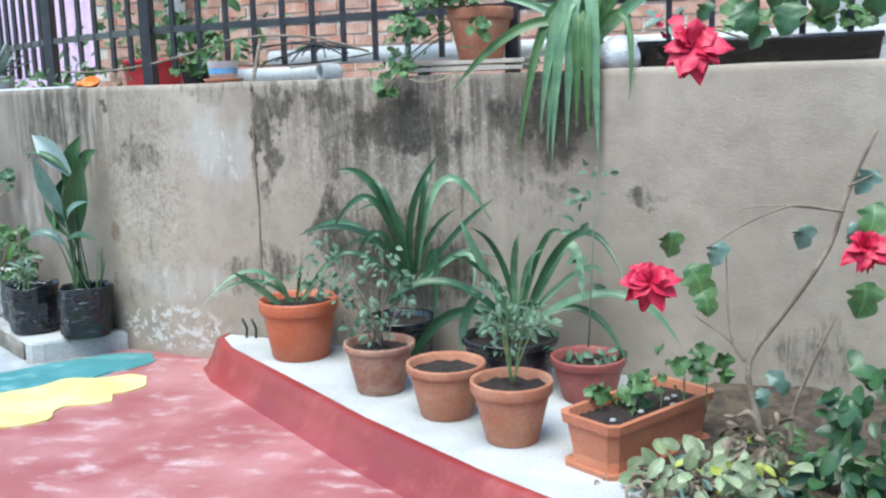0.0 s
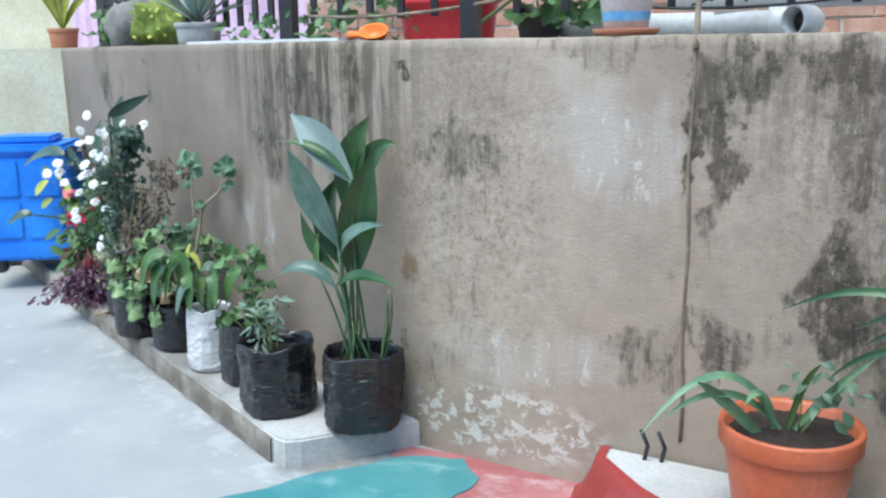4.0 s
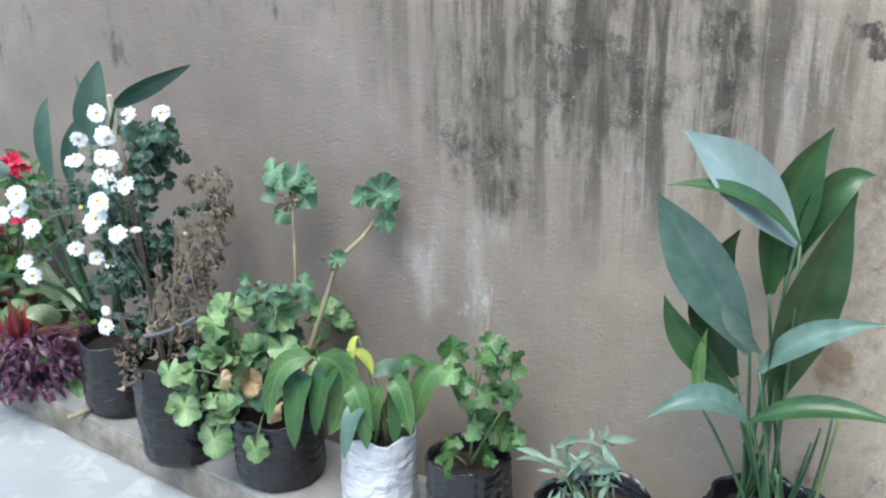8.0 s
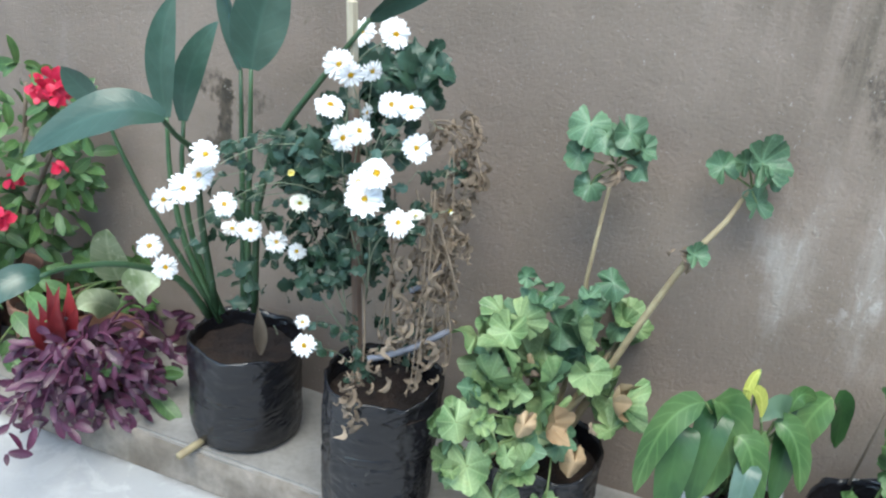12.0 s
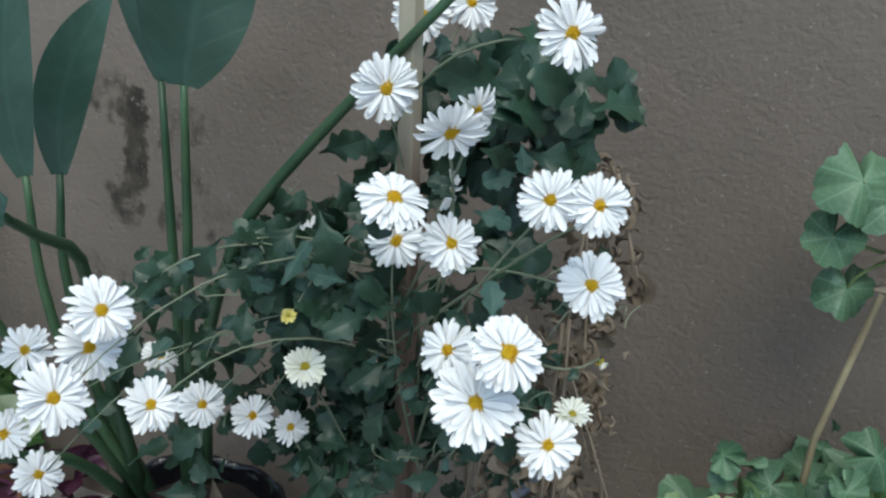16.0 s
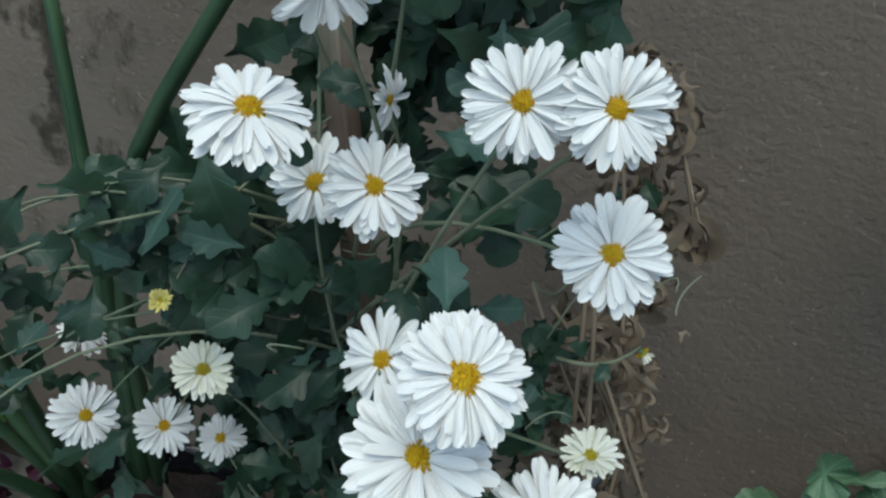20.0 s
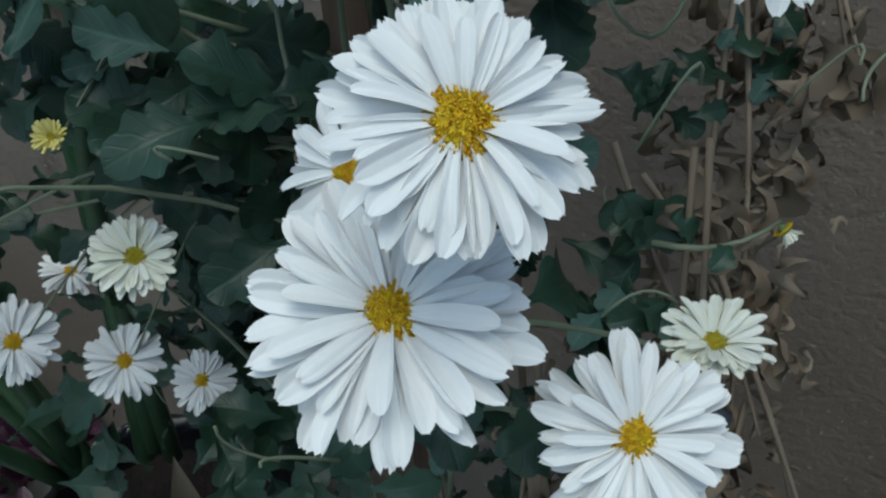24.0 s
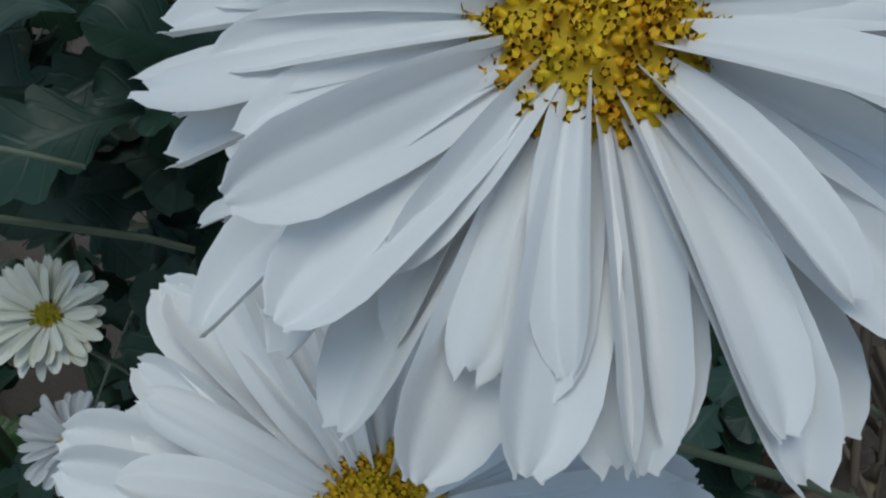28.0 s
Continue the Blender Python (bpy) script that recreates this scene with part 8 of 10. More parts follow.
leaf(agap2, (0.837, 4.190, 0.508), (0.769, 4.212, 0.451), (0.773, 4.118, 0.290), 0.043, (0.011, -0.944, 0.800), "strap_leaf", "strap", 0.25, n=14, ripple=0.02)
leaf(agap2, (1.001, 4.203, 0.409), (1.085, 4.284, 0.825), (1.185, 4.139, 0.780), 0.026, (-0.040, -0.967, 0.448), "strap_leaf", "strap", 0.25, n=14, ripple=0.02)
leaf(agap2, (0.981, 4.202, 0.398), (0.889, 4.304, 0.619), (0.739, 4.077, 0.695), 0.026, (0.418, -0.957, 0.772), "strap_leaf", "strap", 0.25, n=14, ripple=0.02)
leaf(agap2, (1.039, 4.207, 0.399), (1.271, 4.367, 0.551), (1.443, 4.003, 0.308), 0.030, (0.194, -0.946, 0.564), "strap_leaf", "strap", 0.25, n=14, ripple=0.02)
leaf(agap2, (0.991, 4.203, 0.388), (0.899, 4.259, 0.544), (0.875, 4.053, 0.646), 0.030, (-0.201, -0.957, 0.942), "strap_pale", "strap", 0.25, n=14, ripple=0.02)
leaf(agap2, (1.010, 4.204, 0.409), (1.000, 4.292, 0.653), (1.111, 4.129, 0.713), 0.033, (0.218, -0.964, 0.883), "strap_pale", "strap", 0.25, n=14, ripple=0.02)
leaf(agap1, (0.470, 4.370, 0.500), (0.250, 4.500, 0.900), (-0.100, 4.560, 0.680), 0.026, (0.1, -0.9, 0.5), "strap_leaf", "strap", 0.25, n=14, ripple=0.02)
leaf(agap1, (0.460, 4.360, 0.500), (0.200, 4.450, 0.750), (0.020, 4.500, 0.520), 0.024, (0.1, -0.9, 0.5), "strap_leaf", "strap", 0.25, n=14, ripple=0.02)
leaf(agap1, (0.450, 4.380, 0.500), (0.300, 4.500, 0.800), (0.100, 4.550, 0.600), 0.022, (0.1, -0.9, 0.5), "strap_leaf", "strap", 0.25, n=14, ripple=0.02)
leaf(agap1, (0.500, 4.380, 0.500), (0.450, 4.500, 0.950), (0.200, 4.540, 0.800), 0.026, (0.1, -0.9, 0.5), "strap_leaf", "strap", 0.25, n=14, ripple=0.02)
leafy(agap2, ROSE_LEAVES, (1.0, 4.12, 0.43), (0.15, 0.09, 0.07), 70, 0.045)
stalks(agap2, (0.98, 4.17, 0.33), [(0.9 + 0.04 * k, 4.08 + 0.02 * (k % 3), 0.44 + 0.02 * (k % 2)) for k in range(6)], 0.002)


def long_planter():
    root = thing("planter_box", (1.51, 3.55, 0.15), "long terracotta-coloured plastic planter with seedlings on a tray", "planter")
    m = Matrix.Translation((1.51, 3.55, 0.15)) @ Matrix.Rotation(math.atan2(0.421, 0.294), 4, 'Z')

    def shell(x, y, z0, z1, flare, t):
        bm = bmesh.new()
        rings = []
        for k, z, off in ((0, z0, 0), (1, z1 - 0.03, flare * 0.85), (2, z1 - 0.03, flare + 0.006), (3, z1, flare + 0.01), (4, z1, flare - t), (5, z0 + 0.05, -t)):
            a, b, c = x + off, y + off, 0.025
            ring = [bm.verts.new((px, py, z)) for px, py in ((a - c, b), (-a + c, b), (-a, b - c), (-a, -b + c), (-a + c, -b), (a - c, -b), (a, -b + c), (a, b - c))]
            rings.append(ring)
        for r, q in zip(rings, rings[1:]):
            for i in range(8):
                bm.faces.new((r[i], r[(i + 1) % 8], q[(i + 1) % 8], q[i]))
        bm.faces.new(rings[0][::-1])
        bm.faces.new(rings[-1])
        bmesh.ops.recalc_face_normals(bm, faces=bm.faces[:])
        bmesh.ops.transform(bm, matrix=m, verts=bm.verts[:])
        return bm
    part("box", shell(0.235, 0.088, 0.014, 0.175, 0.022, 0.008), "planter", root, "", False)
    part("tray", shell(0.245, 0.098, 0.0, 0.016, 0.004, 0.006), "planter", root, "", False)
    s = bmesh.new()
    bmesh.ops.create_grid(s, x_segments=26, y_segments=12, size=1.0)
    for v in s.verts:
        v.co = m @ Vector((v.co.x * 0.245, v.co.y * 0.098, 0.145 + 0.012 * noise.noise((v.co.x * 14, v.co.y * 6, 2))))
    part("soil", s, "soil", root, "dark crumbly soil")
    for _ in range(5):
        st = bmesh.new()
        bmesh.ops.create_icosphere(st, subdivisions=1, radius=1)
        c = Vector((rnd(-0.2, 0.2), rnd(-0.07, 0.07), 0.152))
        for v in st.verts:
            v.co = m @ (c + Vector((v.co.x * 0.014, v.co.y * 0.011, v.co.z * 0.007)))
        part("pebble", st, "grey_cement", root)
    return root


planter = long_planter()

leafy(planter, LOBED_FRESH, (1.436, 3.546, 0.357), (0.089, 0.05, 0.04), 9, 0.07)
stalks(planter, (1.436, 3.546, 0.290), [(1.436, 3.546, 0.357)], 0.0025)
leafy(planter, LOBED_FRESH, (1.579, 3.554, 0.381), (0.089, 0.05, 0.04), 8, 0.07)
stalks(planter, (1.579, 3.554, 0.290), [(1.579, 3.554, 0.381)], 0.0025)
leafy(planter, LOBED_FRESH, (1.648, 3.558, 0.468), (0.107, 0.05, 0.04), 12, 0.07)
stalks(planter, (1.648, 3.558, 0.290), [(1.648, 3.558, 0.468)], 0.0025)
leafy(planter, LOBED_FRESH, (1.718, 3.562, 0.442), (0.071, 0.05, 0.04), 8, 0.07)
stalks(planter, (1.718, 3.562, 0.290), [(1.718, 3.562, 0.442)], 0.0025)
leafy(planter, IVY_LEAVES, (1.472, 3.548, 0.310), (0.071, 0.05, 0.04), 6, 0.07)
stalks(planter, (1.472, 3.548, 0.290), [(1.472, 3.548, 0.310)], 0.0025)

# ---------------- poinsettia shrub and the bed at its foot ----------------
shrub = thing("poinsettia", (1.95, 3.45, 0.0), "leggy poinsettia with bright red blooms on bare grey stems", "shrub")
part("branch", tube([(1.896, 3.455, 0.214), (1.884, 3.459, 0.260), (1.872, 3.462, 0.306), (1.860, 3.465, 0.352), (1.850, 3.469, 0.399), (1.839, 3.472, 0.445), (1.842, 3.474, 0.495), (1.872, 3.474, 0.552), (1.914, 3.472, 0.612), (1.954, 3.471, 0.672), (1.991, 3.470, 0.730), (2.025, 3.469, 0.788), (2.054, 3.469, 0.845), (2.073, 3.470, 0.900), (2.086, 3.471, 0.955), (2.102, 3.472, 1.011), (2.123, 3.472, 1.069), (2.146, 3.472, 1.128), (2.170, 3.473, 1.187)], [0.012 - 0.0066 * i / 18 for i in range(19)], 8), "wood", shrub)
part("branch", tube([(1.968, 3.448, 0.222), (1.967, 3.453, 0.262), (1.966, 3.457, 0.302), (1.971, 3.461, 0.346), (1.985, 3.463, 0.396), (2.005, 3.466, 0.449), (2.025, 3.468, 0.501), (2.044, 3.471, 0.549), (2.064, 3.473, 0.595), (2.083, 3.475, 0.641)], [0.008 - 0.0044 * i / 9 for i in range(10)], 8), "wood", shrub)
part("branch", tube([(1.828, 3.461, 0.495), (1.813, 3.468, 0.516), (1.797, 3.475, 0.537), (1.784, 3.482, 0.576), (1.777, 3.488, 0.651), (1.773, 3.494, 0.743), (1.768, 3.500, 0.835)], [0.005 - 0.0028 * i / 6 for i in range(7)], 8), "wood", shrub)
part("branch", tube([(1.832, 3.461, 0.495), (1.815, 3.468, 0.516), (1.798, 3.475, 0.537), (1.777, 3.483, 0.558), (1.748, 3.491, 0.579), (1.714, 3.500, 0.599), (1.681, 3.508, 0.619)], [0.004 - 0.0022 * i / 6 for i in range(7)], 8), "wood", shrub)
part("branch", tube([(2.089, 3.437, 0.958), (2.042, 3.446, 0.964), (1.994, 3.454, 0.971), (1.947, 3.463, 0.971), (1.900, 3.471, 0.954), (1.854, 3.480, 0.930), (1.811, 3.488, 0.906), (1.775, 3.495, 0.882), (1.743, 3.503, 0.857), (1.711, 3.510, 0.833)], [0.004 - 0.0022 * i / 9 for i in range(10)], 8), "wood", shrub)
part("branch", tube([(2.082, 3.438, 0.957), (2.026, 3.449, 0.963), (1.971, 3.459, 0.968), (1.921, 3.469, 0.971), (1.879, 3.479, 0.968), (1.843, 3.488, 0.962), (1.806, 3.497, 0.957)], [0.003 - 0.0017 * i / 6 for i in range(7)], 8), "wood", shrub)
part("branch", tube([(2.094, 3.437, 1.030), (2.128, 3.442, 1.046), (2.161, 3.447, 1.061), (2.195, 3.452, 1.077)], [0.004 - 0.0022 * i / 3 for i in range(4)], 8), "wood", shrub)
leaf(shrub, (1.661, 3.376, 1.431), (1.707, 3.358, 1.446), (1.743, 3.373, 1.431), 0.049, (0.646, -0.761, 0.649), "red_petal", "lance", 0.15, "bract", 0.4, n=8)
leaf(shrub, (1.661, 3.376, 1.431), (1.700, 3.355, 1.461), (1.729, 3.368, 1.461), 0.051, (-0.193, -0.984, 0.674), "red_petal", "lance", 0.15, "bract", 0.4, n=8)
leaf(shrub, (1.661, 3.376, 1.431), (1.671, 3.365, 1.483), (1.671, 3.389, 1.505), 0.070, (0.635, -0.764, 0.649), "red_petal", "lance", 0.15, "bract", 0.4, n=8)
leaf(shrub, (1.661, 3.376, 1.431), (1.639, 3.364, 1.467), (1.607, 3.385, 1.474), 0.056, (0.554, -0.786, 0.651), "red_petal", "lance", 0.15, "bract", 0.4, n=8)
leaf(shrub, (1.661, 3.376, 1.431), (1.627, 3.348, 1.442), (1.583, 3.354, 1.423), 0.051, (0.419, -0.822, 0.656), "red_petal", "lance", 0.15, "bract", 0.4, n=8)
leaf(shrub, (1.661, 3.376, 1.431), (1.633, 3.347, 1.429), (1.595, 3.352, 1.397), 0.046, (0.140, -0.896, 0.664), "red_petal", "lance", 0.15, "bract", 0.4, n=8)
leaf(shrub, (1.661, 3.376, 1.431), (1.650, 3.347, 1.402), (1.630, 3.352, 1.344), 0.061, (0.178, -0.886, 0.663), "red_petal", "lance", 0.15, "bract", 0.4, n=8)
leaf(shrub, (1.661, 3.376, 1.431), (1.681, 3.340, 1.409), (1.691, 3.338, 1.358), 0.051, (-0.098, -0.959, 0.671), "red_petal", "lance", 0.15, "bract", 0.4, n=8)
leaf(shrub, (1.661, 3.376, 1.431), (1.704, 3.347, 1.424), (1.736, 3.352, 1.387), 0.049, (0.582, -0.779, 0.651), "red_petal", "lance", 0.15, "bract", 0.4, n=8)
leaf(shrub, (1.661, 3.376, 1.431), (1.724, 3.352, 1.442), (1.776, 3.362, 1.423), 0.066, (0.140, -0.896, 0.664), "red_petal", "lance", 0.15, "bract", 0.4, n=8)
leaf(shrub, (1.661, 3.376, 1.431), (1.697, 3.384, 1.472), (1.722, 3.425, 1.484), 0.072, (0.030, -0.925, 0.667), "red_petal", "lance", 0.15, "bract", 0.4, n=8)
leaf(shrub, (1.661, 3.376, 1.431), (1.670, 3.376, 1.468), (1.668, 3.409, 1.476), 0.051, (-0.186, -0.982, 0.674), "red_petal", "lance", 0.15, "bract", 0.4, n=8)
leaf(shrub, (1.661, 3.376, 1.431), (1.643, 3.338, 1.468), (1.616, 3.333, 1.475), 0.054, (0.089, -0.909, 0.666), "red_petal", "lance", 0.15, "bract", 0.4, n=8)
leaf(shrub, (1.661, 3.376, 1.431), (1.630, 3.341, 1.443), (1.590, 3.339, 1.425), 0.049, (0.051, -0.919, 0.667), "red_petal", "lance", 0.15, "bract", 0.4, n=8)
leaf(shrub, (1.661, 3.376, 1.431), (1.629, 3.352, 1.419), (1.588, 3.362, 1.377), 0.055, (0.207, -0.878, 0.662), "red_petal", "lance", 0.15, "bract", 0.4, n=8)
leaf(shrub, (1.661, 3.376, 1.431), (1.648, 3.332, 1.403), (1.625, 3.321, 1.346), 0.067, (-0.223, -0.992, 0.675), "red_petal", "lance", 0.15, "bract", 0.4, n=8)
leaf(shrub, (1.661, 3.376, 1.431), (1.677, 3.353, 1.393), (1.683, 3.363, 1.325), 0.072, (0.053, -0.919, 0.667), "red_petal", "lance", 0.15, "bract", 0.4, n=8)
leaf(shrub, (1.661, 3.376, 1.431), (1.704, 3.348, 1.421), (1.737, 3.355, 1.381), 0.052, (0.021, -0.927, 0.668), "red_petal", "lance", 0.15, "bract", 0.4, n=8)
leaf(shrub, (1.661, 3.376, 1.431), (1.718, 3.365, 1.447), (1.765, 3.388, 1.433), 0.065, (0.426, -0.820, 0.655), "red_petal", "lance", 0.15, "bract", 0.4, n=8)
leaf(shrub, (1.661, 3.376, 1.431), (1.701, 3.366, 1.464), (1.731, 3.389, 1.467), 0.059, (-0.207, -0.988, 0.675), "red_petal", "lance", 0.15, "bract", 0.4, n=8)
leaf(shrub, (1.661, 3.376, 1.431), (1.675, 3.356, 1.486), (1.679, 3.370, 1.511), 0.072, (0.712, -0.744, 0.647), "red_petal", "lance", 0.15, "bract", 0.4, n=8)
leaf(shrub, (1.661, 3.376, 1.431), (1.637, 3.347, 1.476), (1.604, 3.351, 1.490), 0.067, (0.349, -0.840, 0.658), "red_petal", "lance", 0.15, "bract", 0.4, n=8)
leaf(shrub, (1.661, 3.376, 1.431), (1.626, 3.358, 1.448), (1.581, 3.374, 1.436), 0.052, (0.255, -0.865, 0.661), "red_petal", "lance", 0.15, "bract", 0.4, n=8)
leaf(shrub, (1.661, 3.376, 1.431), (1.632, 3.344, 1.426), (1.592, 3.347, 1.390), 0.051, (0.275, -0.860, 0.660), "red_petal", "lance", 0.15, "bract", 0.4, n=8)
leaf(shrub, (1.661, 3.376, 1.431), (1.655, 3.337, 1.403), (1.639, 3.332, 1.345), 0.062, (0.350, -0.840, 0.658), "red_petal", "lance", 0.15, "bract", 0.4, n=8)
leaf(shrub, (1.661, 3.376, 1.431), (1.681, 3.348, 1.406), (1.691, 3.353, 1.351), 0.055, (0.491, -0.803, 0.653), "red_petal", "lance", 0.15, "bract", 0.4, n=8)
leaf(shrub, (1.548, 3.387, 0.749), (1.601, 3.375, 0.767), (1.643, 3.396, 0.755), 0.060, (0.564, -0.783, 0.651), "red_petal", "lance", 0.15, "bract", 0.4, n=8)
leaf(shrub, (1.548, 3.387, 0.749), (1.587, 3.386, 0.779), (1.617, 3.420, 0.779), 0.059, (0.429, -0.819, 0.655), "red_petal", "lance", 0.15, "bract", 0.4, n=8)
leaf(shrub, (1.548, 3.387, 0.749), (1.551, 3.370, 0.787), (1.544, 3.388, 0.795), 0.047, (0.719, -0.742, 0.646), "red_petal", "lance", 0.15, "bract", 0.4, n=8)
leaf(shrub, (1.548, 3.387, 0.749), (1.528, 3.364, 0.788), (1.498, 3.376, 0.798), 0.058, (0.071, -0.914, 0.666), "red_petal", "lance", 0.15, "bract", 0.4, n=8)
leaf(shrub, (1.548, 3.387, 0.749), (1.518, 3.346, 0.764), (1.478, 3.339, 0.749), 0.051, (-0.018, -0.938, 0.669), "red_petal", "lance", 0.15, "bract", 0.4, n=8)
leaf(shrub, (1.548, 3.387, 0.749), (1.519, 3.349, 0.738), (1.479, 3.346, 0.697), 0.057, (0.532, -0.792, 0.652), "red_petal", "lance", 0.15, "bract", 0.4, n=8)
leaf(shrub, (1.548, 3.387, 0.749), (1.543, 3.360, 0.720), (1.527, 3.367, 0.662), 0.059, (0.460, -0.811, 0.654), "red_petal", "lance", 0.15, "bract", 0.4, n=8)
leaf(shrub, (1.548, 3.387, 0.749), (1.572, 3.364, 0.721), (1.585, 3.375, 0.662), 0.060, (0.205, -0.879, 0.662), "red_petal", "lance", 0.15, "bract", 0.4, n=8)
leaf(shrub, (1.548, 3.387, 0.749), (1.583, 3.366, 0.739), (1.608, 3.379, 0.700), 0.045, (0.278, -0.859, 0.660), "red_petal", "lance", 0.15, "bract", 0.4, n=8)
leaf(shrub, (1.548, 3.387, 0.749), (1.587, 3.386, 0.761), (1.616, 3.419, 0.742), 0.046, (-0.052, -0.947, 0.670), "red_petal", "lance", 0.15, "bract", 0.4, n=8)
leaf(shrub, (1.548, 3.387, 0.749), (1.575, 3.385, 0.775), (1.591, 3.417, 0.771), 0.044, (0.467, -0.809, 0.654), "red_petal", "lance", 0.15, "bract", 0.4, n=8)
leaf(shrub, (1.548, 3.387, 0.749), (1.548, 3.381, 0.781), (1.537, 3.410, 0.783), 0.041, (0.043, -0.922, 0.667), "red_petal", "lance", 0.15, "bract", 0.4, n=8)
leaf(shrub, (1.548, 3.387, 0.749), (1.524, 3.357, 0.790), (1.490, 3.361, 0.800), 0.063, (0.424, -0.820, 0.655), "red_petal", "lance", 0.15, "bract", 0.4, n=8)
leaf(shrub, (1.548, 3.387, 0.749), (1.510, 3.339, 0.767), (1.461, 3.325, 0.756), 0.063, (0.116, -0.902, 0.665), "red_petal", "lance", 0.15, "bract", 0.4, n=8)
leaf(shrub, (1.548, 3.387, 0.749), (1.530, 3.336, 0.745), (1.503, 3.319, 0.711), 0.046, (0.153, -0.892, 0.664), "red_petal", "lance", 0.15, "bract", 0.4, n=8)
leaf(shrub, (1.548, 3.387, 0.749), (1.539, 3.359, 0.724), (1.520, 3.365, 0.669), 0.056, (0.608, -0.772, 0.650), "red_petal", "lance", 0.15, "bract", 0.4, n=8)
leaf(shrub, (1.548, 3.387, 0.749), (1.572, 3.372, 0.725), (1.586, 3.391, 0.671), 0.054, (0.043, -0.922, 0.667), "red_petal", "lance", 0.15, "bract", 0.4, n=8)
leaf(shrub, (1.548, 3.387, 0.749), (1.593, 3.369, 0.742), (1.628, 3.384, 0.705), 0.053, (-0.089, -0.956, 0.671), "red_petal", "lance", 0.15, "bract", 0.4, n=8)
leaf(shrub, (1.548, 3.387, 0.749), (1.585, 3.383, 0.761), (1.612, 3.413, 0.743), 0.043, (0.333, -0.845, 0.658), "red_petal", "lance", 0.15, "bract", 0.4, n=8)
leaf(shrub, (1.548, 3.387, 0.749), (1.581, 3.358, 0.781), (1.603, 3.362, 0.783), 0.044, (0.451, -0.813, 0.655), "red_petal", "lance", 0.15, "bract", 0.4, n=8)
leaf(shrub, (1.548, 3.387, 0.749), (1.552, 3.367, 0.795), (1.546, 3.382, 0.811), 0.059, (0.377, -0.833, 0.657), "red_petal", "lance", 0.15, "bract", 0.4, n=8)
leaf(shrub, (1.548, 3.387, 0.749), (1.535, 3.358, 0.788), (1.511, 3.364, 0.798), 0.054, (0.412, -0.824, 0.656), "red_petal", "lance", 0.15, "bract", 0.4, n=8)
leaf(shrub, (1.548, 3.387, 0.749), (1.524, 3.339, 0.770), (1.490, 3.325, 0.761), 0.047, (0.031, -0.925, 0.667), "red_petal", "lance", 0.15, "bract", 0.4, n=8)
leaf(shrub, (1.548, 3.387, 0.749), (1.526, 3.349, 0.743), (1.493, 3.346, 0.708), 0.046, (0.609, -0.771, 0.650), "red_petal", "lance", 0.15, "bract", 0.4, n=8)
leaf(shrub, (2.129, 3.333, 0.870), (2.162, 3.319, 0.883), (2.184, 3.339, 0.865), 0.035, (0.147, -0.894, 0.664), "red_petal", "lance", 0.15, "bract", 0.4, n=8)
leaf(shrub, (2.129, 3.333, 0.870), (2.151, 3.318, 0.896), (2.162, 3.336, 0.892), 0.035, (0.715, -0.743, 0.647), "red_petal", "lance", 0.15, "bract", 0.4, n=8)
leaf(shrub, (2.129, 3.333, 0.870), (2.144, 3.308, 0.910), (2.149, 3.317, 0.920), 0.049, (-0.132, -0.968, 0.672), "red_petal", "lance", 0.15, "bract", 0.4, n=8)
leaf(shrub, (2.129, 3.333, 0.870), (2.114, 3.318, 0.901), (2.088, 3.336, 0.901), 0.044, (0.668, -0.756, 0.648), "red_petal", "lance", 0.15, "bract", 0.4, n=8)
leaf(shrub, (2.129, 3.333, 0.870), (2.112, 3.290, 0.885), (2.084, 3.280, 0.869), 0.036, (0.045, -0.921, 0.667), "red_petal", "lance", 0.15, "bract", 0.4, n=8)
leaf(shrub, (2.129, 3.333, 0.870), (2.103, 3.298, 0.866), (2.067, 3.297, 0.832), 0.047, (0.284, -0.858, 0.660), "red_petal", "lance", 0.15, "bract", 0.4, n=8)
leaf(shrub, (2.129, 3.333, 0.870), (2.129, 3.302, 0.853), (2.119, 3.304, 0.805), 0.042, (-0.047, -0.945, 0.670), "red_petal", "lance", 0.15, "bract", 0.4, n=8)
leaf(shrub, (2.129, 3.333, 0.870), (2.139, 3.319, 0.848), (2.140, 3.339, 0.795), 0.045, (0.421, -0.821, 0.656), "red_petal", "lance", 0.15, "bract", 0.4, n=8)
leaf(shrub, (2.129, 3.333, 0.870), (2.168, 3.303, 0.863), (2.196, 3.307, 0.825), 0.045, (0.438, -0.817, 0.655), "red_petal", "lance", 0.15, "bract", 0.4, n=8)
leaf(shrub, (2.129, 3.333, 0.870), (2.172, 3.326, 0.880), (2.205, 3.352, 0.861), 0.049, (0.646, -0.762, 0.649), "red_petal", "lance", 0.15, "bract", 0.4, n=8)
leaf(shrub, (2.129, 3.333, 0.870), (2.161, 3.321, 0.899), (2.183, 3.344, 0.898), 0.047, (-0.183, -0.981, 0.674), "red_petal", "lance", 0.15, "bract", 0.4, n=8)
leaf(shrub, (2.129, 3.333, 0.870), (2.137, 3.315, 0.908), (2.136, 3.332, 0.916), 0.047, (0.672, -0.755, 0.648), "red_petal", "lance", 0.15, "bract", 0.4, n=8)
leaf(shrub, (2.129, 3.333, 0.870), (2.116, 3.304, 0.907), (2.093, 3.309, 0.914), 0.050, (0.110, -0.904, 0.665), "red_petal", "lance", 0.15, "bract", 0.4, n=8)
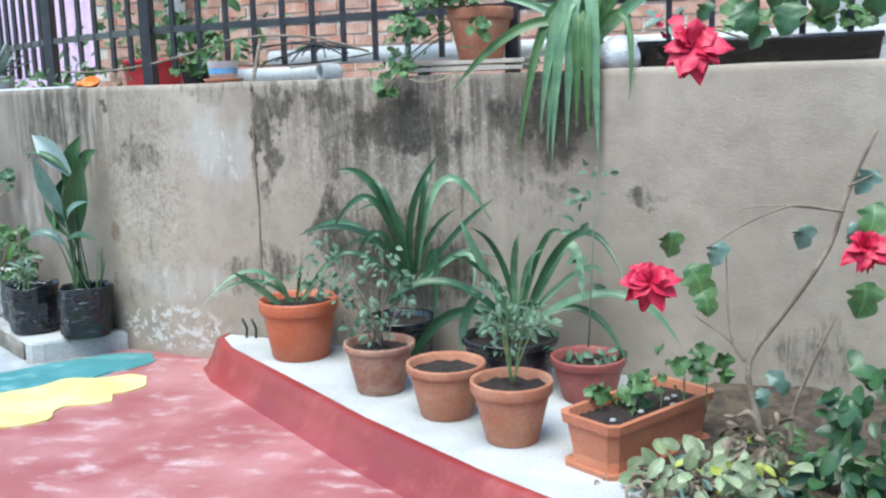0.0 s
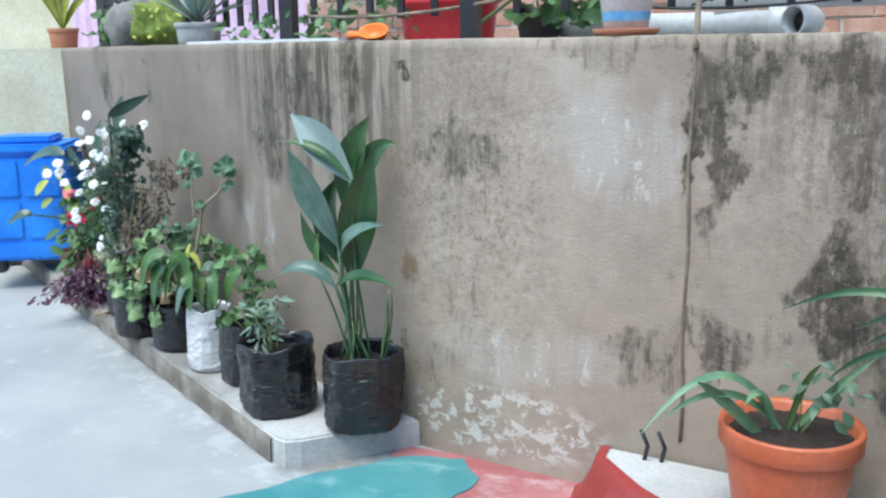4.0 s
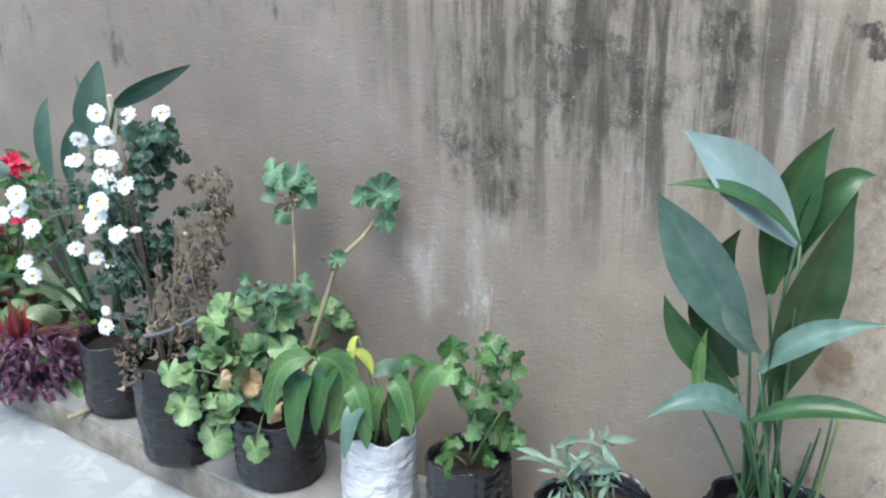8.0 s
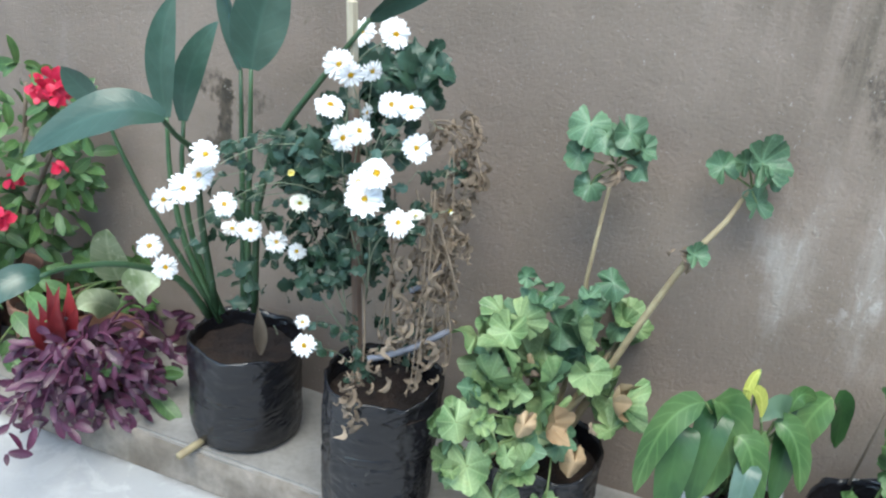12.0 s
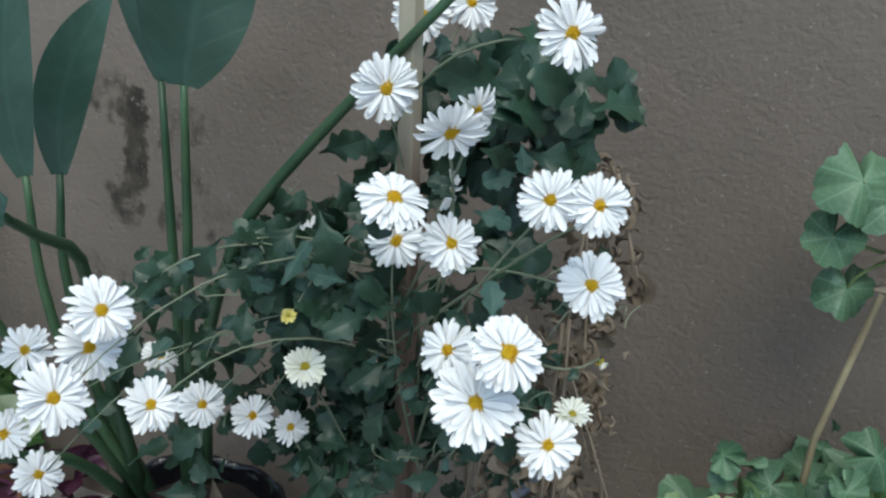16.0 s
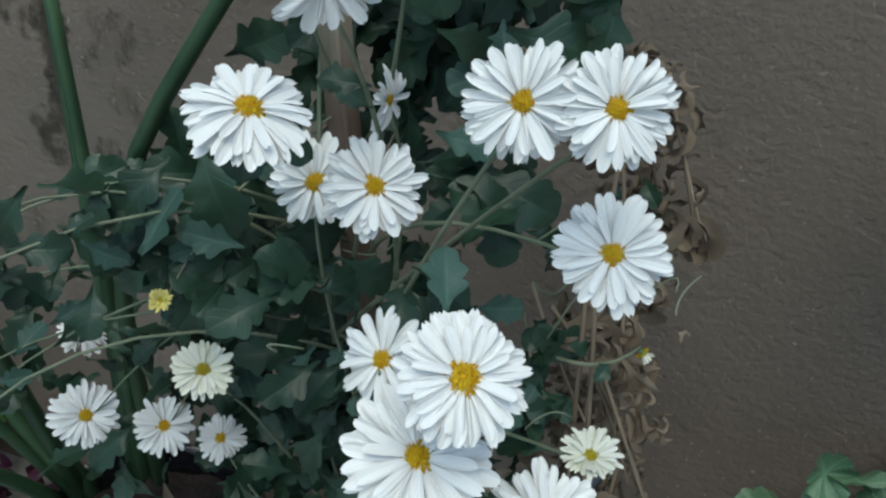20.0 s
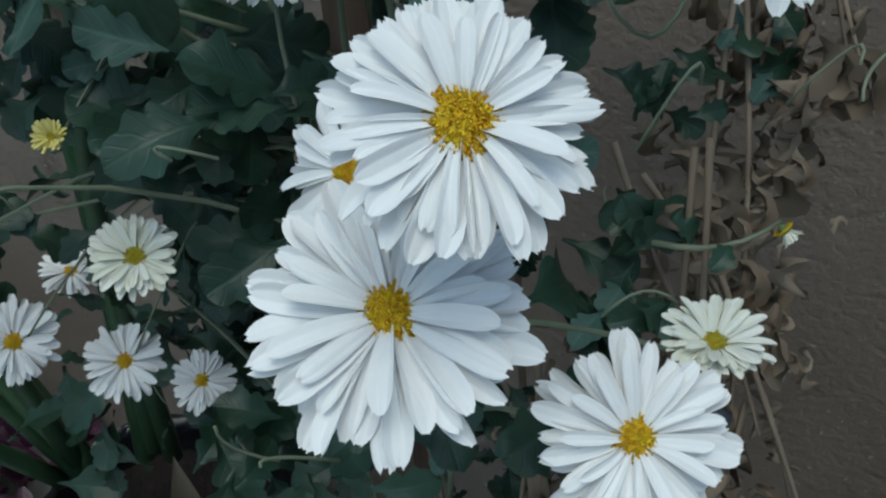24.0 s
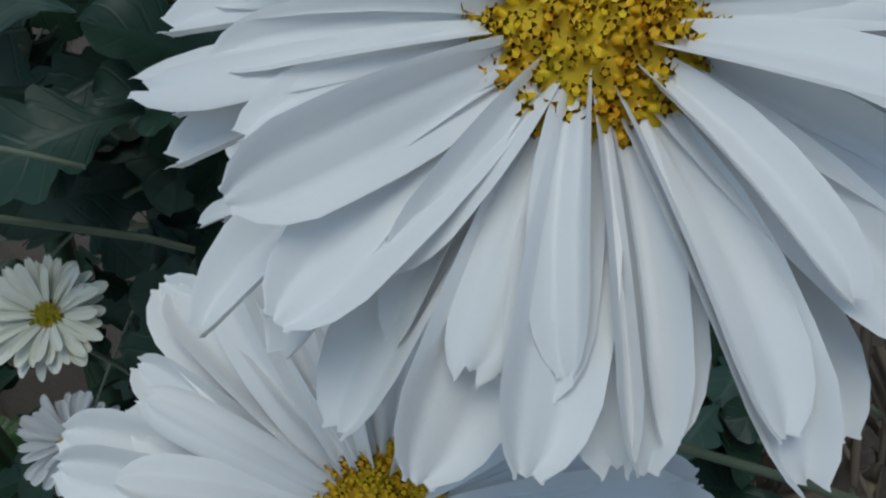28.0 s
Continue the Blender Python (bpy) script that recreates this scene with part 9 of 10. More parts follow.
leaf(shrub, (2.129, 3.333, 0.870), (2.109, 3.299, 0.884), (2.078, 3.299, 0.868), 0.037, (-0.100, -0.960, 0.671), "red_petal", "lance", 0.15, "bract", 0.4, n=8)
leaf(shrub, (2.129, 3.333, 0.870), (2.100, 3.300, 0.862), (2.062, 3.300, 0.825), 0.052, (-0.178, -0.980, 0.674), "red_petal", "lance", 0.15, "bract", 0.4, n=8)
leaf(shrub, (2.129, 3.333, 0.870), (2.122, 3.296, 0.853), (2.104, 3.294, 0.807), 0.046, (0.683, -0.752, 0.648), "red_petal", "lance", 0.15, "bract", 0.4, n=8)
leaf(shrub, (2.129, 3.333, 0.870), (2.147, 3.321, 0.853), (2.154, 3.344, 0.805), 0.040, (0.560, -0.784, 0.651), "red_petal", "lance", 0.15, "bract", 0.4, n=8)
leaf(shrub, (2.129, 3.333, 0.870), (2.169, 3.330, 0.857), (2.199, 3.361, 0.814), 0.055, (0.107, -0.905, 0.665), "red_petal", "lance", 0.15, "bract", 0.4, n=8)
leaf(shrub, (2.129, 3.333, 0.870), (2.174, 3.309, 0.886), (2.209, 3.319, 0.872), 0.046, (0.488, -0.804, 0.653), "red_petal", "lance", 0.15, "bract", 0.4, n=8)
leaf(shrub, (2.129, 3.333, 0.870), (2.156, 3.327, 0.896), (2.173, 3.356, 0.891), 0.042, (0.548, -0.788, 0.652), "red_petal", "lance", 0.15, "bract", 0.4, n=8)
leaf(shrub, (1.601, 3.502, 0.885), (1.617, 3.493, 0.863), (1.594, 3.523, 0.800), 0.084, (-0.1, -0.8, 0.5), "fresh_leaf", "lobed", 0.2, n=18, ripple=0.12)
leaf(shrub, (1.653, 3.498, 0.781), (1.700, 3.473, 0.747), (1.707, 3.488, 0.672), 0.108, (-0.1, -0.8, 0.5), "fresh_leaf", "lobed", 0.2, n=18, ripple=0.12)
leaf(shrub, (1.743, 3.489, 0.854), (1.755, 3.469, 0.838), (1.727, 3.488, 0.781), 0.072, (-0.1, -0.8, 0.5), "grey_leaf", "lobed", 0.2, n=18, ripple=0.12)
leaf(shrub, (1.688, 3.494, 0.712), (1.723, 3.460, 0.689), (1.717, 3.465, 0.627), 0.084, (-0.1, -0.8, 0.5), "fresh_leaf", "lobed", 0.2, n=18, ripple=0.12)
leaf(shrub, (1.980, 3.467, 0.911), (1.996, 3.456, 0.895), (1.971, 3.485, 0.838), 0.072, (-0.1, -0.8, 0.5), "grey_leaf", "lobed", 0.2, n=18, ripple=0.12)
leaf(shrub, (2.161, 3.451, 1.077), (2.160, 3.438, 1.060), (2.119, 3.466, 1.004), 0.072, (-0.1, -0.8, 0.5), "grey_leaf", "lobed", 0.2, n=18, ripple=0.12)
leaf(shrub, (2.165, 3.450, 0.980), (2.176, 3.416, 0.952), (2.147, 3.423, 0.883), 0.095, (-0.1, -0.8, 0.5), "fresh_leaf", "lobed", 0.2, n=18, ripple=0.12)
leaf(shrub, (2.101, 3.456, 0.914), (2.135, 3.447, 0.898), (2.128, 3.478, 0.841), 0.072, (-0.1, -0.8, 0.5), "grey_leaf", "lobed", 0.2, n=18, ripple=0.12)
leaf(shrub, (1.890, 3.476, 0.458), (1.939, 3.445, 0.448), (1.948, 3.455, 0.397), 0.060, (-0.1, -0.8, 0.5), "grey_leaf", "lobed", 0.2, n=18, ripple=0.12)
leaf(shrub, (1.867, 3.478, 0.403), (1.893, 3.451, 0.395), (1.878, 3.464, 0.348), 0.054, (-0.1, -0.8, 0.5), "grey_leaf", "lobed", 0.2, n=18, ripple=0.12)
leaf(shrub, (1.779, 3.486, 1.552), (1.813, 3.460, 1.524), (1.816, 3.466, 1.464), 0.089, (-0.1, -0.8, 0.5), "deep_leaf", "lobed", 0.2, n=18, ripple=0.12)
leaf(shrub, (1.932, 3.472, 1.552), (1.933, 3.446, 1.520), (1.902, 3.451, 1.455), 0.099, (-0.1, -0.8, 0.5), "deep_leaf", "lobed", 0.2, n=18, ripple=0.12)
leaf(shrub, (1.901, 3.475, 1.601), (1.907, 3.469, 1.578), (1.881, 3.497, 1.523), 0.079, (-0.1, -0.8, 0.5), "deep_leaf", "lobed", 0.2, n=18, ripple=0.12)
leaf(shrub, (2.152, 3.451, 0.750), (2.164, 3.433, 0.715), (2.136, 3.455, 0.641), 0.108, (-0.1, -0.8, 0.5), "fresh_leaf", "lobed", 0.2, n=18, ripple=0.12)
leaf(shrub, (2.019, 3.464, 1.610), (2.030, 3.459, 1.572), (2.009, 3.486, 1.503), 0.109, (-0.1, -0.8, 0.5), "deep_leaf", "lobed", 0.2, n=18, ripple=0.12)
leaf(shrub, (2.135, 3.453, 1.604), (2.161, 3.445, 1.566), (2.156, 3.469, 1.497), 0.109, (-0.1, -0.8, 0.5), "deep_leaf", "lobed", 0.2, n=18, ripple=0.12)
leaf(shrub, (1.858, 3.479, 1.492), (1.856, 3.473, 1.474), (1.822, 3.500, 1.424), 0.069, (-0.1, -0.8, 0.5), "deep_leaf", "lobed", 0.2, n=18, ripple=0.12)
leaf(shrub, (1.700, 3.493, 1.563), (1.705, 3.482, 1.550), (1.678, 3.502, 1.505), 0.060, (-0.1, -0.8, 0.5), "deep_leaf", "lobed", 0.2, n=18, ripple=0.12)

bed = thing("bed_plants", (2.0, 3.2, 0.0), "low leafy ground plants in the corner bed", "ground plants")

def bed_bm():
    """A low uneven bank of soil beyond the end of the ledge."""
    bm = bmesh.new()
    rows = []
    for i in range(26):
        u = i / 25
        row = []
        for k in range(26):
            v = k / 25
            a = Vector((1.30, 2.86)).lerp(Vector((1.60, 4.33)), v)
            b = Vector((2.9, 2.5)).lerp(Vector((2.9, 4.09)), v)
            p = a.lerp(b, u)
            rim = min(1.0, u * 9, v * 9)
            z = 0.02 + 0.145 * rim + 0.02 * noise.noise((p.x * 6, p.y * 6, 1.0)) + 0.012 * noise.noise((p.x * 22, p.y * 22, 3.0))
            p.x += 0.05 * noise.noise((v * 9, 0.5, 2.0)) * (1 - u)
            row.append(bm.verts.new((p.x, p.y, z)))
        rows.append(row)
    for r, q in zip(rows, rows[1:]):
        for k in range(25):
            bm.faces.new((r[k], q[k], q[k + 1], r[k + 1]))
    return bm


tagged(link("bed_ground", bed_bm(), "bed_soil"), "brown soil bank strewn with leaf litter", "soil", kind="structure")

leafy(bed, OVAL_PALE, (1.704, 3.267, 0.204), (0.175, 0.14, 0.069), 60, 0.075)
leafy(bed, OVAL_PALE, (1.950, 3.246, 0.222), (0.190, 0.12, 0.069), 40, 0.07)
leafy(bed, OVAL_YELLOW, (1.797, 3.259, 0.249), (0.155, 0.12, 0.052), 14, 0.04)
leafy(bed, OVAL_DEEP, (2.150, 3.232, 0.403), (0.113, 0.12, 0.155), 70, 0.075)
leafy(bed, OVAL_DEEP, (2.097, 3.234, 0.233), (0.138, 0.12, 0.069), 50, 0.07)
leafy(bed, OVAL_DRY, (1.872, 3.253, 0.325), (0.103, 0.12, 0.034), 14, 0.06)
leafy(bed, OVAL_GREY, (1.607, 3.276, 0.157), (0.086, 0.12, 0.034), 16, 0.05)
leafy(bed, OVAL_DRY, (1.626, 3.175, 0.185), (0.121, 0.16, 0.03), 40, 0.05, (0, -0.3, 0.9), "leaf", 0.7)
leafy(bed, OVAL_DRY, (1.861, 3.570, 0.185), (0.103, 0.16, 0.03), 40, 0.05, (0, -0.3, 0.9), "leaf", 0.7)
leafy(bed, OVAL_GREY, (1.800, 3.289, 0.185), (0.207, 0.16, 0.03), 50, 0.05, (0, -0.3, 0.9), "leaf", 0.7)
leafy(bed, OVAL_GREY, (1.641, 3.217, 0.185), (0.155, 0.16, 0.03), 20, 0.045, (0, -0.3, 0.9), "leaf", 0.7)
leafy(bed, OVAL_FRESH, (2.028, 3.553, 0.185), (0.155, 0.16, 0.03), 40, 0.06, (0, -0.3, 0.9), "leaf", 0.7)
for c in ((1.75, 3.15), (1.95, 3.3), (2.1, 3.0), (2.3, 3.3)):
    stalks(bed, (c[0], c[1], 0.0), [(c[0] + rnd(-0.15, 0.15), c[1] + rnd(-0.1, 0.1), rnd(0.1, 0.22)) for _ in range(4)], 0.003)
# ---------------- iron fence on the wall ----------------
FENCE = [Vector((-4.3, 7.15)), Vector((-3.2, 6.38)), Vector((-2.1, 5.6)), Vector((-1.14, 5.118)), Vector((0.89, 4.737)), Vector((2.9, 4.36)), Vector((4.3, 4.1))]


def upright(p, r, z0, z1):
    bm = box(p.x - r, p.y - r, z0, p.x + r, p.y + r, z1)
    return bm


fence = thing("fence", (-1.14, 5.118, TOP), "black iron railing standing on the wall", "fence")
for p in FENCE:
    part("post", upright(p, 0.012 if p.x == -2.1 else 0.03, TOP - 0.02, 2.75), "iron", fence, smooth=False)
for a, b in zip(FENCE, FENCE[1:]):
    for z in (1.68, 2.55):
        d = (b - a).normalized()
        s = Vector((-d.y, d.x)) * 0.008
        bm = bmesh.new()
        c = [(a + s, z - 0.018), (b + s, z - 0.018), (b - s, z - 0.018), (a - s, z - 0.018)]
        lo = [bm.verts.new((q.x, q.y, h)) for q, h in c]
        hi = [bm.verts.new((q.x, q.y, h + 0.036)) for q, h in c]
        for i in range(4):
            bm.faces.new((lo[i], lo[(i + 1) % 4], hi[(i + 1) % 4], hi[i]))
        bm.faces.new(hi)
        bm.faces.new(lo[::-1])
        part("rail", bm, "iron", fence, smooth=False)
    n = round((b - a).length / 0.166)
    for k in range(1, n):
        part("bar", upright(a.lerp(b, k / n), 0.0115, 1.475, 2.7), "iron", fence, smooth=False)

# ---------------- house walls behind ----------------
HOUSE_A = Vector((-2.75, 7.0))
HOUSE_D = RDIR
HOUSE_N = Vector((-0.184, -0.983))


def slab_along(a, length, depth, z0, z1):
    b = a + HOUSE_D * length
    o = [a, b, b - HOUSE_N * depth, a - HOUSE_N * depth]
    return prism([(p.x, p.y) for p in o], z0, z1)


house = tagged(link("house_wall", slab_along(HOUSE_A, 5.2, 0.3, TOP - 0.02, 6.0), "mortar", smooth=False), "red brick house wall behind the railing", "brick wall", kind="structure")
tagged(link("house_wall_grey", slab_along(HOUSE_A + HOUSE_D * 5.2 - HOUSE_N * -0.05, 6.0, 0.3, TOP - 0.02, 6.0), "grey_cement", smooth=False), "grey cement house wall", "wall", kind="structure")


def pink_sheet():
    a, b = Vector((-2.75, 7.1)), Vector((-4.95, 7.628))
    d = (b - a).normalized()
    n = Vector((d.y, -d.x))
    if n.y > 0:
        n = -n
    bm = bmesh.new()
    front, back = [], []
    L = (b - a).length
    steps = int(L / 0.03)
    for i in range(steps + 1):
        p = a + d * (L * i / steps) + n * (0.012 if (i // 2) % 2 else -0.008)
        front.append((bm.verts.new((p.x, p.y, TOP - 0.02)), bm.verts.new((p.x, p.y, 4.2))))
        q = a + d * (L * i / steps) - n * 0.06
        back.append((bm.verts.new((q.x, q.y, TOP - 0.02)), bm.verts.new((q.x, q.y, 4.2))))
    for s in (front, back):
        for u, v in zip(s, s[1:]):
            bm.faces.new((u[0], v[0], v[1], u[1]))
    return bm


tagged(link("house_wall_pink", pink_sheet(), "pink", smooth=False), "pink ribbed sheet wall behind the railing", "wall", kind="structure")

DPX, DPY = -1.885, 6.715
tagged(link("house_wall_cream", prism([(-4.95, 7.64), (-9.0, 8.61), (-9.0, 8.81), (-4.95, 7.84)][::-1], TOP - 0.02, 4.2), "cream", smooth=False), "cream wall beyond the railing's end, sunlight put into its colour", "wall", kind="structure")
palm = pot((-4.68, 7.2, TOP - 0.012), 0.1, 0.08, 0.14, "clay", "x", 0.03)
palm.name = "yellow_palm"
tagged(palm, "yellow-green palm fronds in a clay pot at the wall's corner", "potted plant")
for k in range(16):
    a = 2.4 * k
    c = Vector((-4.68, 7.2, TOP + 0.11))
    tip = c + Vector((0.24 * math.cos(a) * (0.5 + 0.5 * (k % 3) / 2), 0.24 * math.sin(a) * (0.5 + 0.5 * (k % 3) / 2), 0.5 - 0.13 * (k % 3)))
    leaf(palm, c, c.lerp(tip, 0.5) + Vector((0, 0, 0.12)), tip, 0.05, (0.2, -0.9, 0.3), "yellow_leaf" if k % 3 else "pale_leaf", "lance", 0.4, n=8)
dp = thing("downpipe", (DPX, DPY, TOP), "white plastic downpipe on the brick wall", "pipe")
part("pipe", tube([(DPX, DPY, TOP), (DPX, DPY, 5.5)], 0.065, 16), "pvc", dp)
part("bracket", tube([(DPX, DPY, 2.2), (DPX, DPY, 2.24)], 0.062, 16), "iron", dp)

# ---------------- things on top of the wall ----------------
red_box = thing("red_tub", (-1.37, 5.53, TOP - 0.012), "bright red oval plastic tub behind the railing", "tub")


def open_box(c, lx, ly, h, flare, turn, t=0.006):
    bm = bmesh.new()
    m = Matrix.Translation(c) @ Matrix.Rotation(turn, 4, 'Z')
    rings = []
    for x, y, z in ((lx, ly, 0), (lx + flare, ly + flare, h - 0.02), (lx + flare + 0.012, ly + flare + 0.012, h - 0.02), (lx + flare + 0.012, ly + flare + 0.012, h), (lx + flare - t, ly + flare - t, h), (lx - t, ly - t, h * 0.75)):
        rings.append([bm.verts.new(m @ Vector((sx * x / 2, sy * y / 2, z))) for sx, sy in ((1, 1), (-1, 1), (-1, -1), (1, -1))])
    for r, q in zip(rings, rings[1:]):
        for i in range(4):
            bm.faces.new((r[i], r[(i + 1) % 4], q[(i + 1) % 4], q[i]))
    bm.faces.new(rings[0][::-1])
    bm.faces.new(rings[-1])
    bmesh.ops.recalc_face_normals(bm, faces=bm.faces[:])
    return bm


M["red_plastic"] = surf("red_plastic", (0.52, 0.012, 0.022), (0.6, 0.03, 0.04), 5, 60, 0.35, 0.1)
M["orange_toy"] = surf("orange_toy_plastic", (0.8, 0.16, 0.015), (0.85, 0.22, 0.03), 5, 60, 0.4, 0.1)
M["blue_label"] = surf("blue_label", (0.1, 0.3, 0.55), (0.2, 0.42, 0.65), 9, 60, 0.5, 0.1)
M["moss"] = surf("mossy_green", (0.12, 0.17, 0.03), (0.24, 0.28, 0.06), 30, 120, 0.95, 0.8, 0.01)
M["stone"] = surf("grey_stone", (0.13, 0.125, 0.115), (0.22, 0.21, 0.19), 9, 60, 0.9, 0.7, 0.01)
M["paper"] = surf("white_sheet", (0.6, 0.61, 0.62), (0.7, 0.7, 0.71), 6, 60, 0.6, 0.15)

M["dark_pot"] = surf("dark_plastic", (0.03, 0.026, 0.025), (0.06, 0.05, 0.045), 8, 60, 0.6, 0.2)


def tub_bm(c, rx, ry, h, turn):
    """An oval tub with a rolled rim and an inside."""
    bm, rings = lathe([(0.02, 0.0), (0.84, 0.0), (0.88, 0.01), (0.97, h - 0.025), (1.03, h - 0.018), (1.04, h - 0.004), (1.0, h), (0.95, h - 0.006), (0.86, 0.03), (0.02, 0.02)], 40)
    m = Matrix.Translation(c) @ Matrix.Rotation(turn, 4, 'Z') @ Matrix.Diagonal((rx, ry, 1, 1))
    bmesh.ops.transform(bm, matrix=m, verts=bm.verts[:])
    return bm


part("tub", tub_bm((-1.37, 5.53, TOP - 0.012), 0.215, 0.13, 0.165, -0.2), "red_plastic", red_box)
creeper = pot((-0.93, 5.22, TOP - 0.012), 0.085, 0.065, 0.11, "dark_pot", "x", 0.02)
creeper.name = "leafy_creeper"
tagged(creeper, "creeper with broad pale green leaves in a dark pot", "potted plant")
leafy(creeper, LOBED_FRESH, (-0.86, 5.16, TOP + 0.15), (0.16, 0.09, 0.11), 30, 0.1)
leafy(creeper, LOBED_FRESH, (-1.0, 5.3, TOP + 0.33), (0.22, 0.1, 0.14), 26, 0.1)
stalks(creeper, (-0.93, 5.22, TOP + 0.08), [(-0.8, 5.14, TOP + 0.2), (-0.95, 5.2, TOP + 0.26), (-1.05, 5.3, TOP + 0.42)], 0.003)

toy = thing("toy_scoop", (-1.50, 5.085, TOP), "small orange plastic toy scoop", "toy")
bm, rings = lathe([(0.002, 0.0), (0.03, 0.002), (0.042, 0.03), (0.045, 0.032), (0.04, 0.03), (0.028, 0.008), (0.002, 0.006)], 20, None, None, (0, 0, 0))
bmesh.ops.transform(bm, matrix=Matrix.Translation((-1.475, 5.085, TOP + 0.012)) @ Matrix.Rotation(radians(48), 4, 'X') @ Matrix.Diagonal((1.25, 0.8, 1, 1)), verts=bm.verts[:])
part("cup", bm, "orange_toy", toy)
part("handle", tube(bend((-1.515, 5.09, TOP + 0.014), (-1.60, 5.12, TOP + 0.018), 0.004, 5), [0.012, 0.012, 0.011, 0.014, 0.017, 0.008], 8), "orange_toy", toy)

cup = thing("cup_pot", (-0.575, 4.85, TOP), "white and blue cup with a small plant on a clay saucer", "flower pot")
part("saucer", lathe([(0.02, 0.0), (0.085, 0.0), (0.1, 0.018), (0.096, 0.02), (0.08, 0.006), (0.01, 0.006)], 32, None, None, (-0.575, 4.85, TOP))[0], "clay", cup)
part("cup", lathe([(0.02, 0.007), (0.062, 0.007), (0.076, 0.1), (0.079, 0.102), (0.072, 0.1), (0.06, 0.04)], 32, None, None, (-0.575, 4.85, TOP))[0], "paper", cup)
part("band", lathe([(0.0645, 0.025), (0.0715, 0.068)], 32, None, None, (-0.575, 4.85, TOP))[0], "blue_label", cup, "printed blue band")
part("soil", soil_disc(0.068, 0.085, (-0.575, 4.85, TOP), 4), "soil", cup)
leafy(cup, OVAL_FRESH, (-0.56, 4.85, TOP + 0.17), (0.1, 0.07, 0.06), 28, 0.06)
stalks(cup, (-0.575, 4.85, TOP + 0.08), [(-0.53, 4.84, TOP + 0.18), (-0.61, 4.86, TOP + 0.17), (-0.56, 4.85, TOP + 0.21)], 0.0025)

# pipes, wires and scrap
water = thing("water_pipe", (0.4, 5.1, TOP), "long pale plastic pipe lying behind the railing", "pipe")
part("pipe", tube([(-0.5, 5.26, TOP + 0.12), (3.0, 4.6, TOP + 0.1)], 0.04, 14), "pvc", water)
for x in (-0.3, 1.2, 2.6):
    part("support", box(x - 0.05, 5.24 - 0.189 * (x + 0.5) - 0.06, TOP - 0.01, x + 0.05, 5.24 - 0.189 * (x + 0.5) + 0.06, TOP + 0.075), "grey_cement", water, smooth=False)
drain = thing("drain_pipe", (-0.4, 5.17, TOP), "white plastic drain pipe with an open elbow lying behind the railing", "pipe")


def elbow_bm(points, r, t, seg=20):
    """A hollow fitting swept along level points, open at both ends."""
    bm = bmesh.new()
    pts = [Vector(p) for p in points]
    rings = []
    for side in (r, r - t):
        path = list(enumerate(pts))
        for k, p in (path if side == r else path[::-1]):
            d = (pts[min(k + 1, len(pts) - 1)] - pts[max(k - 1, 0)]).normalized()
            e = d.cross(Vector((0, 0, 1)))
            rings.append([bm.verts.new(p + (e * math.cos(2 * math.pi * i / seg) + Vector((0, 0, math.sin(2 * math.pi * i / seg)))) * side) for i in range(seg)])
    for a, b in zip(rings, rings[1:] + rings[:1]):
        for i in range(seg):
            bm.faces.new((a[i], a[(i + 1) % seg], b[(i + 1) % seg], b[i]))
    bmesh.ops.recalc_face_normals(bm, faces=bm.faces[:])
    return bm


part("pipe", tube([(-0.86, 5.265, TOP + 0.036), (-0.14, 5.13, TOP + 0.034)], 0.037, 18), "pvc", drain)
bend_at = Vector((-0.165, 5.05, TOP + 0.036))
part("elbow", elbow_bm([(-0.19, 5.139, TOP + 0.036)] + [bend_at + Vector((0.09 * math.sin(radians(a)), 0.09 * math.cos(radians(a)), 0)) for a in range(5, 131, 12)] + [(-0.118, 4.97, TOP + 0.036)], 0.045, 0.006), "pvc", drain, "wider white elbow with an open dark mouth")
wires = thing("cable_tangle", (-0.25, 4.95, TOP), "loose tangle of thin black cable", "cable")
for k in range(9):
    a = Vector((-0.55 + 0.05 * k, 4.95 + rnd(-0.03, 0.03), TOP + 0.08 + rnd(0, 0.1)))
    b = Vector((0.2 - 0.03 * k, 4.85 + rnd(-0.03, 0.03), TOP + 0.09 + rnd(0, 0.06)))
    part("cable", tube(bend(a, b, rnd(-0.03, 0.07), 10, (0, rnd(-0.04, 0.04), 0)), 0.004, 5), "iron", wires)

plank = thing("plank", (0.7, 4.5, TOP), "weathered grey board laid on the wall's edge", "board")
for k in range(2):
    bm = box(-0.3, -0.09, 0, 0.3, 0.09, 0.018, 0.002)
    bmesh.ops.transform(bm, matrix=Matrix.Translation((0.70 + 0.012 * k, 4.63, TOP + 0.012 + 0.027 * k)) @ Matrix.Rotation(-0.185 - 0.02 * k, 4, 'Z'), verts=bm.verts[:])
    part("board", bm, "board", plank, smooth=False)
for dx in (-0.2, 0.22):
    part("batten", box(0.70 + dx - 0.02, 4.60 - 0.185 * dx, TOP - 0.006, 0.70 + dx + 0.02, 4.68 - 0.185 * dx, TOP + 0.0395), "board", plank, smooth=False)
ivy = pot((0.77, 4.63, TOP + 0.058), 0.142, 0.095, 0.215, "clay", "x", 0.05)
ivy.name = "ivy_geranium"
tagged(ivy, "trailing ivy-leaved plant in a terracotta pot on a board", "potted plant")
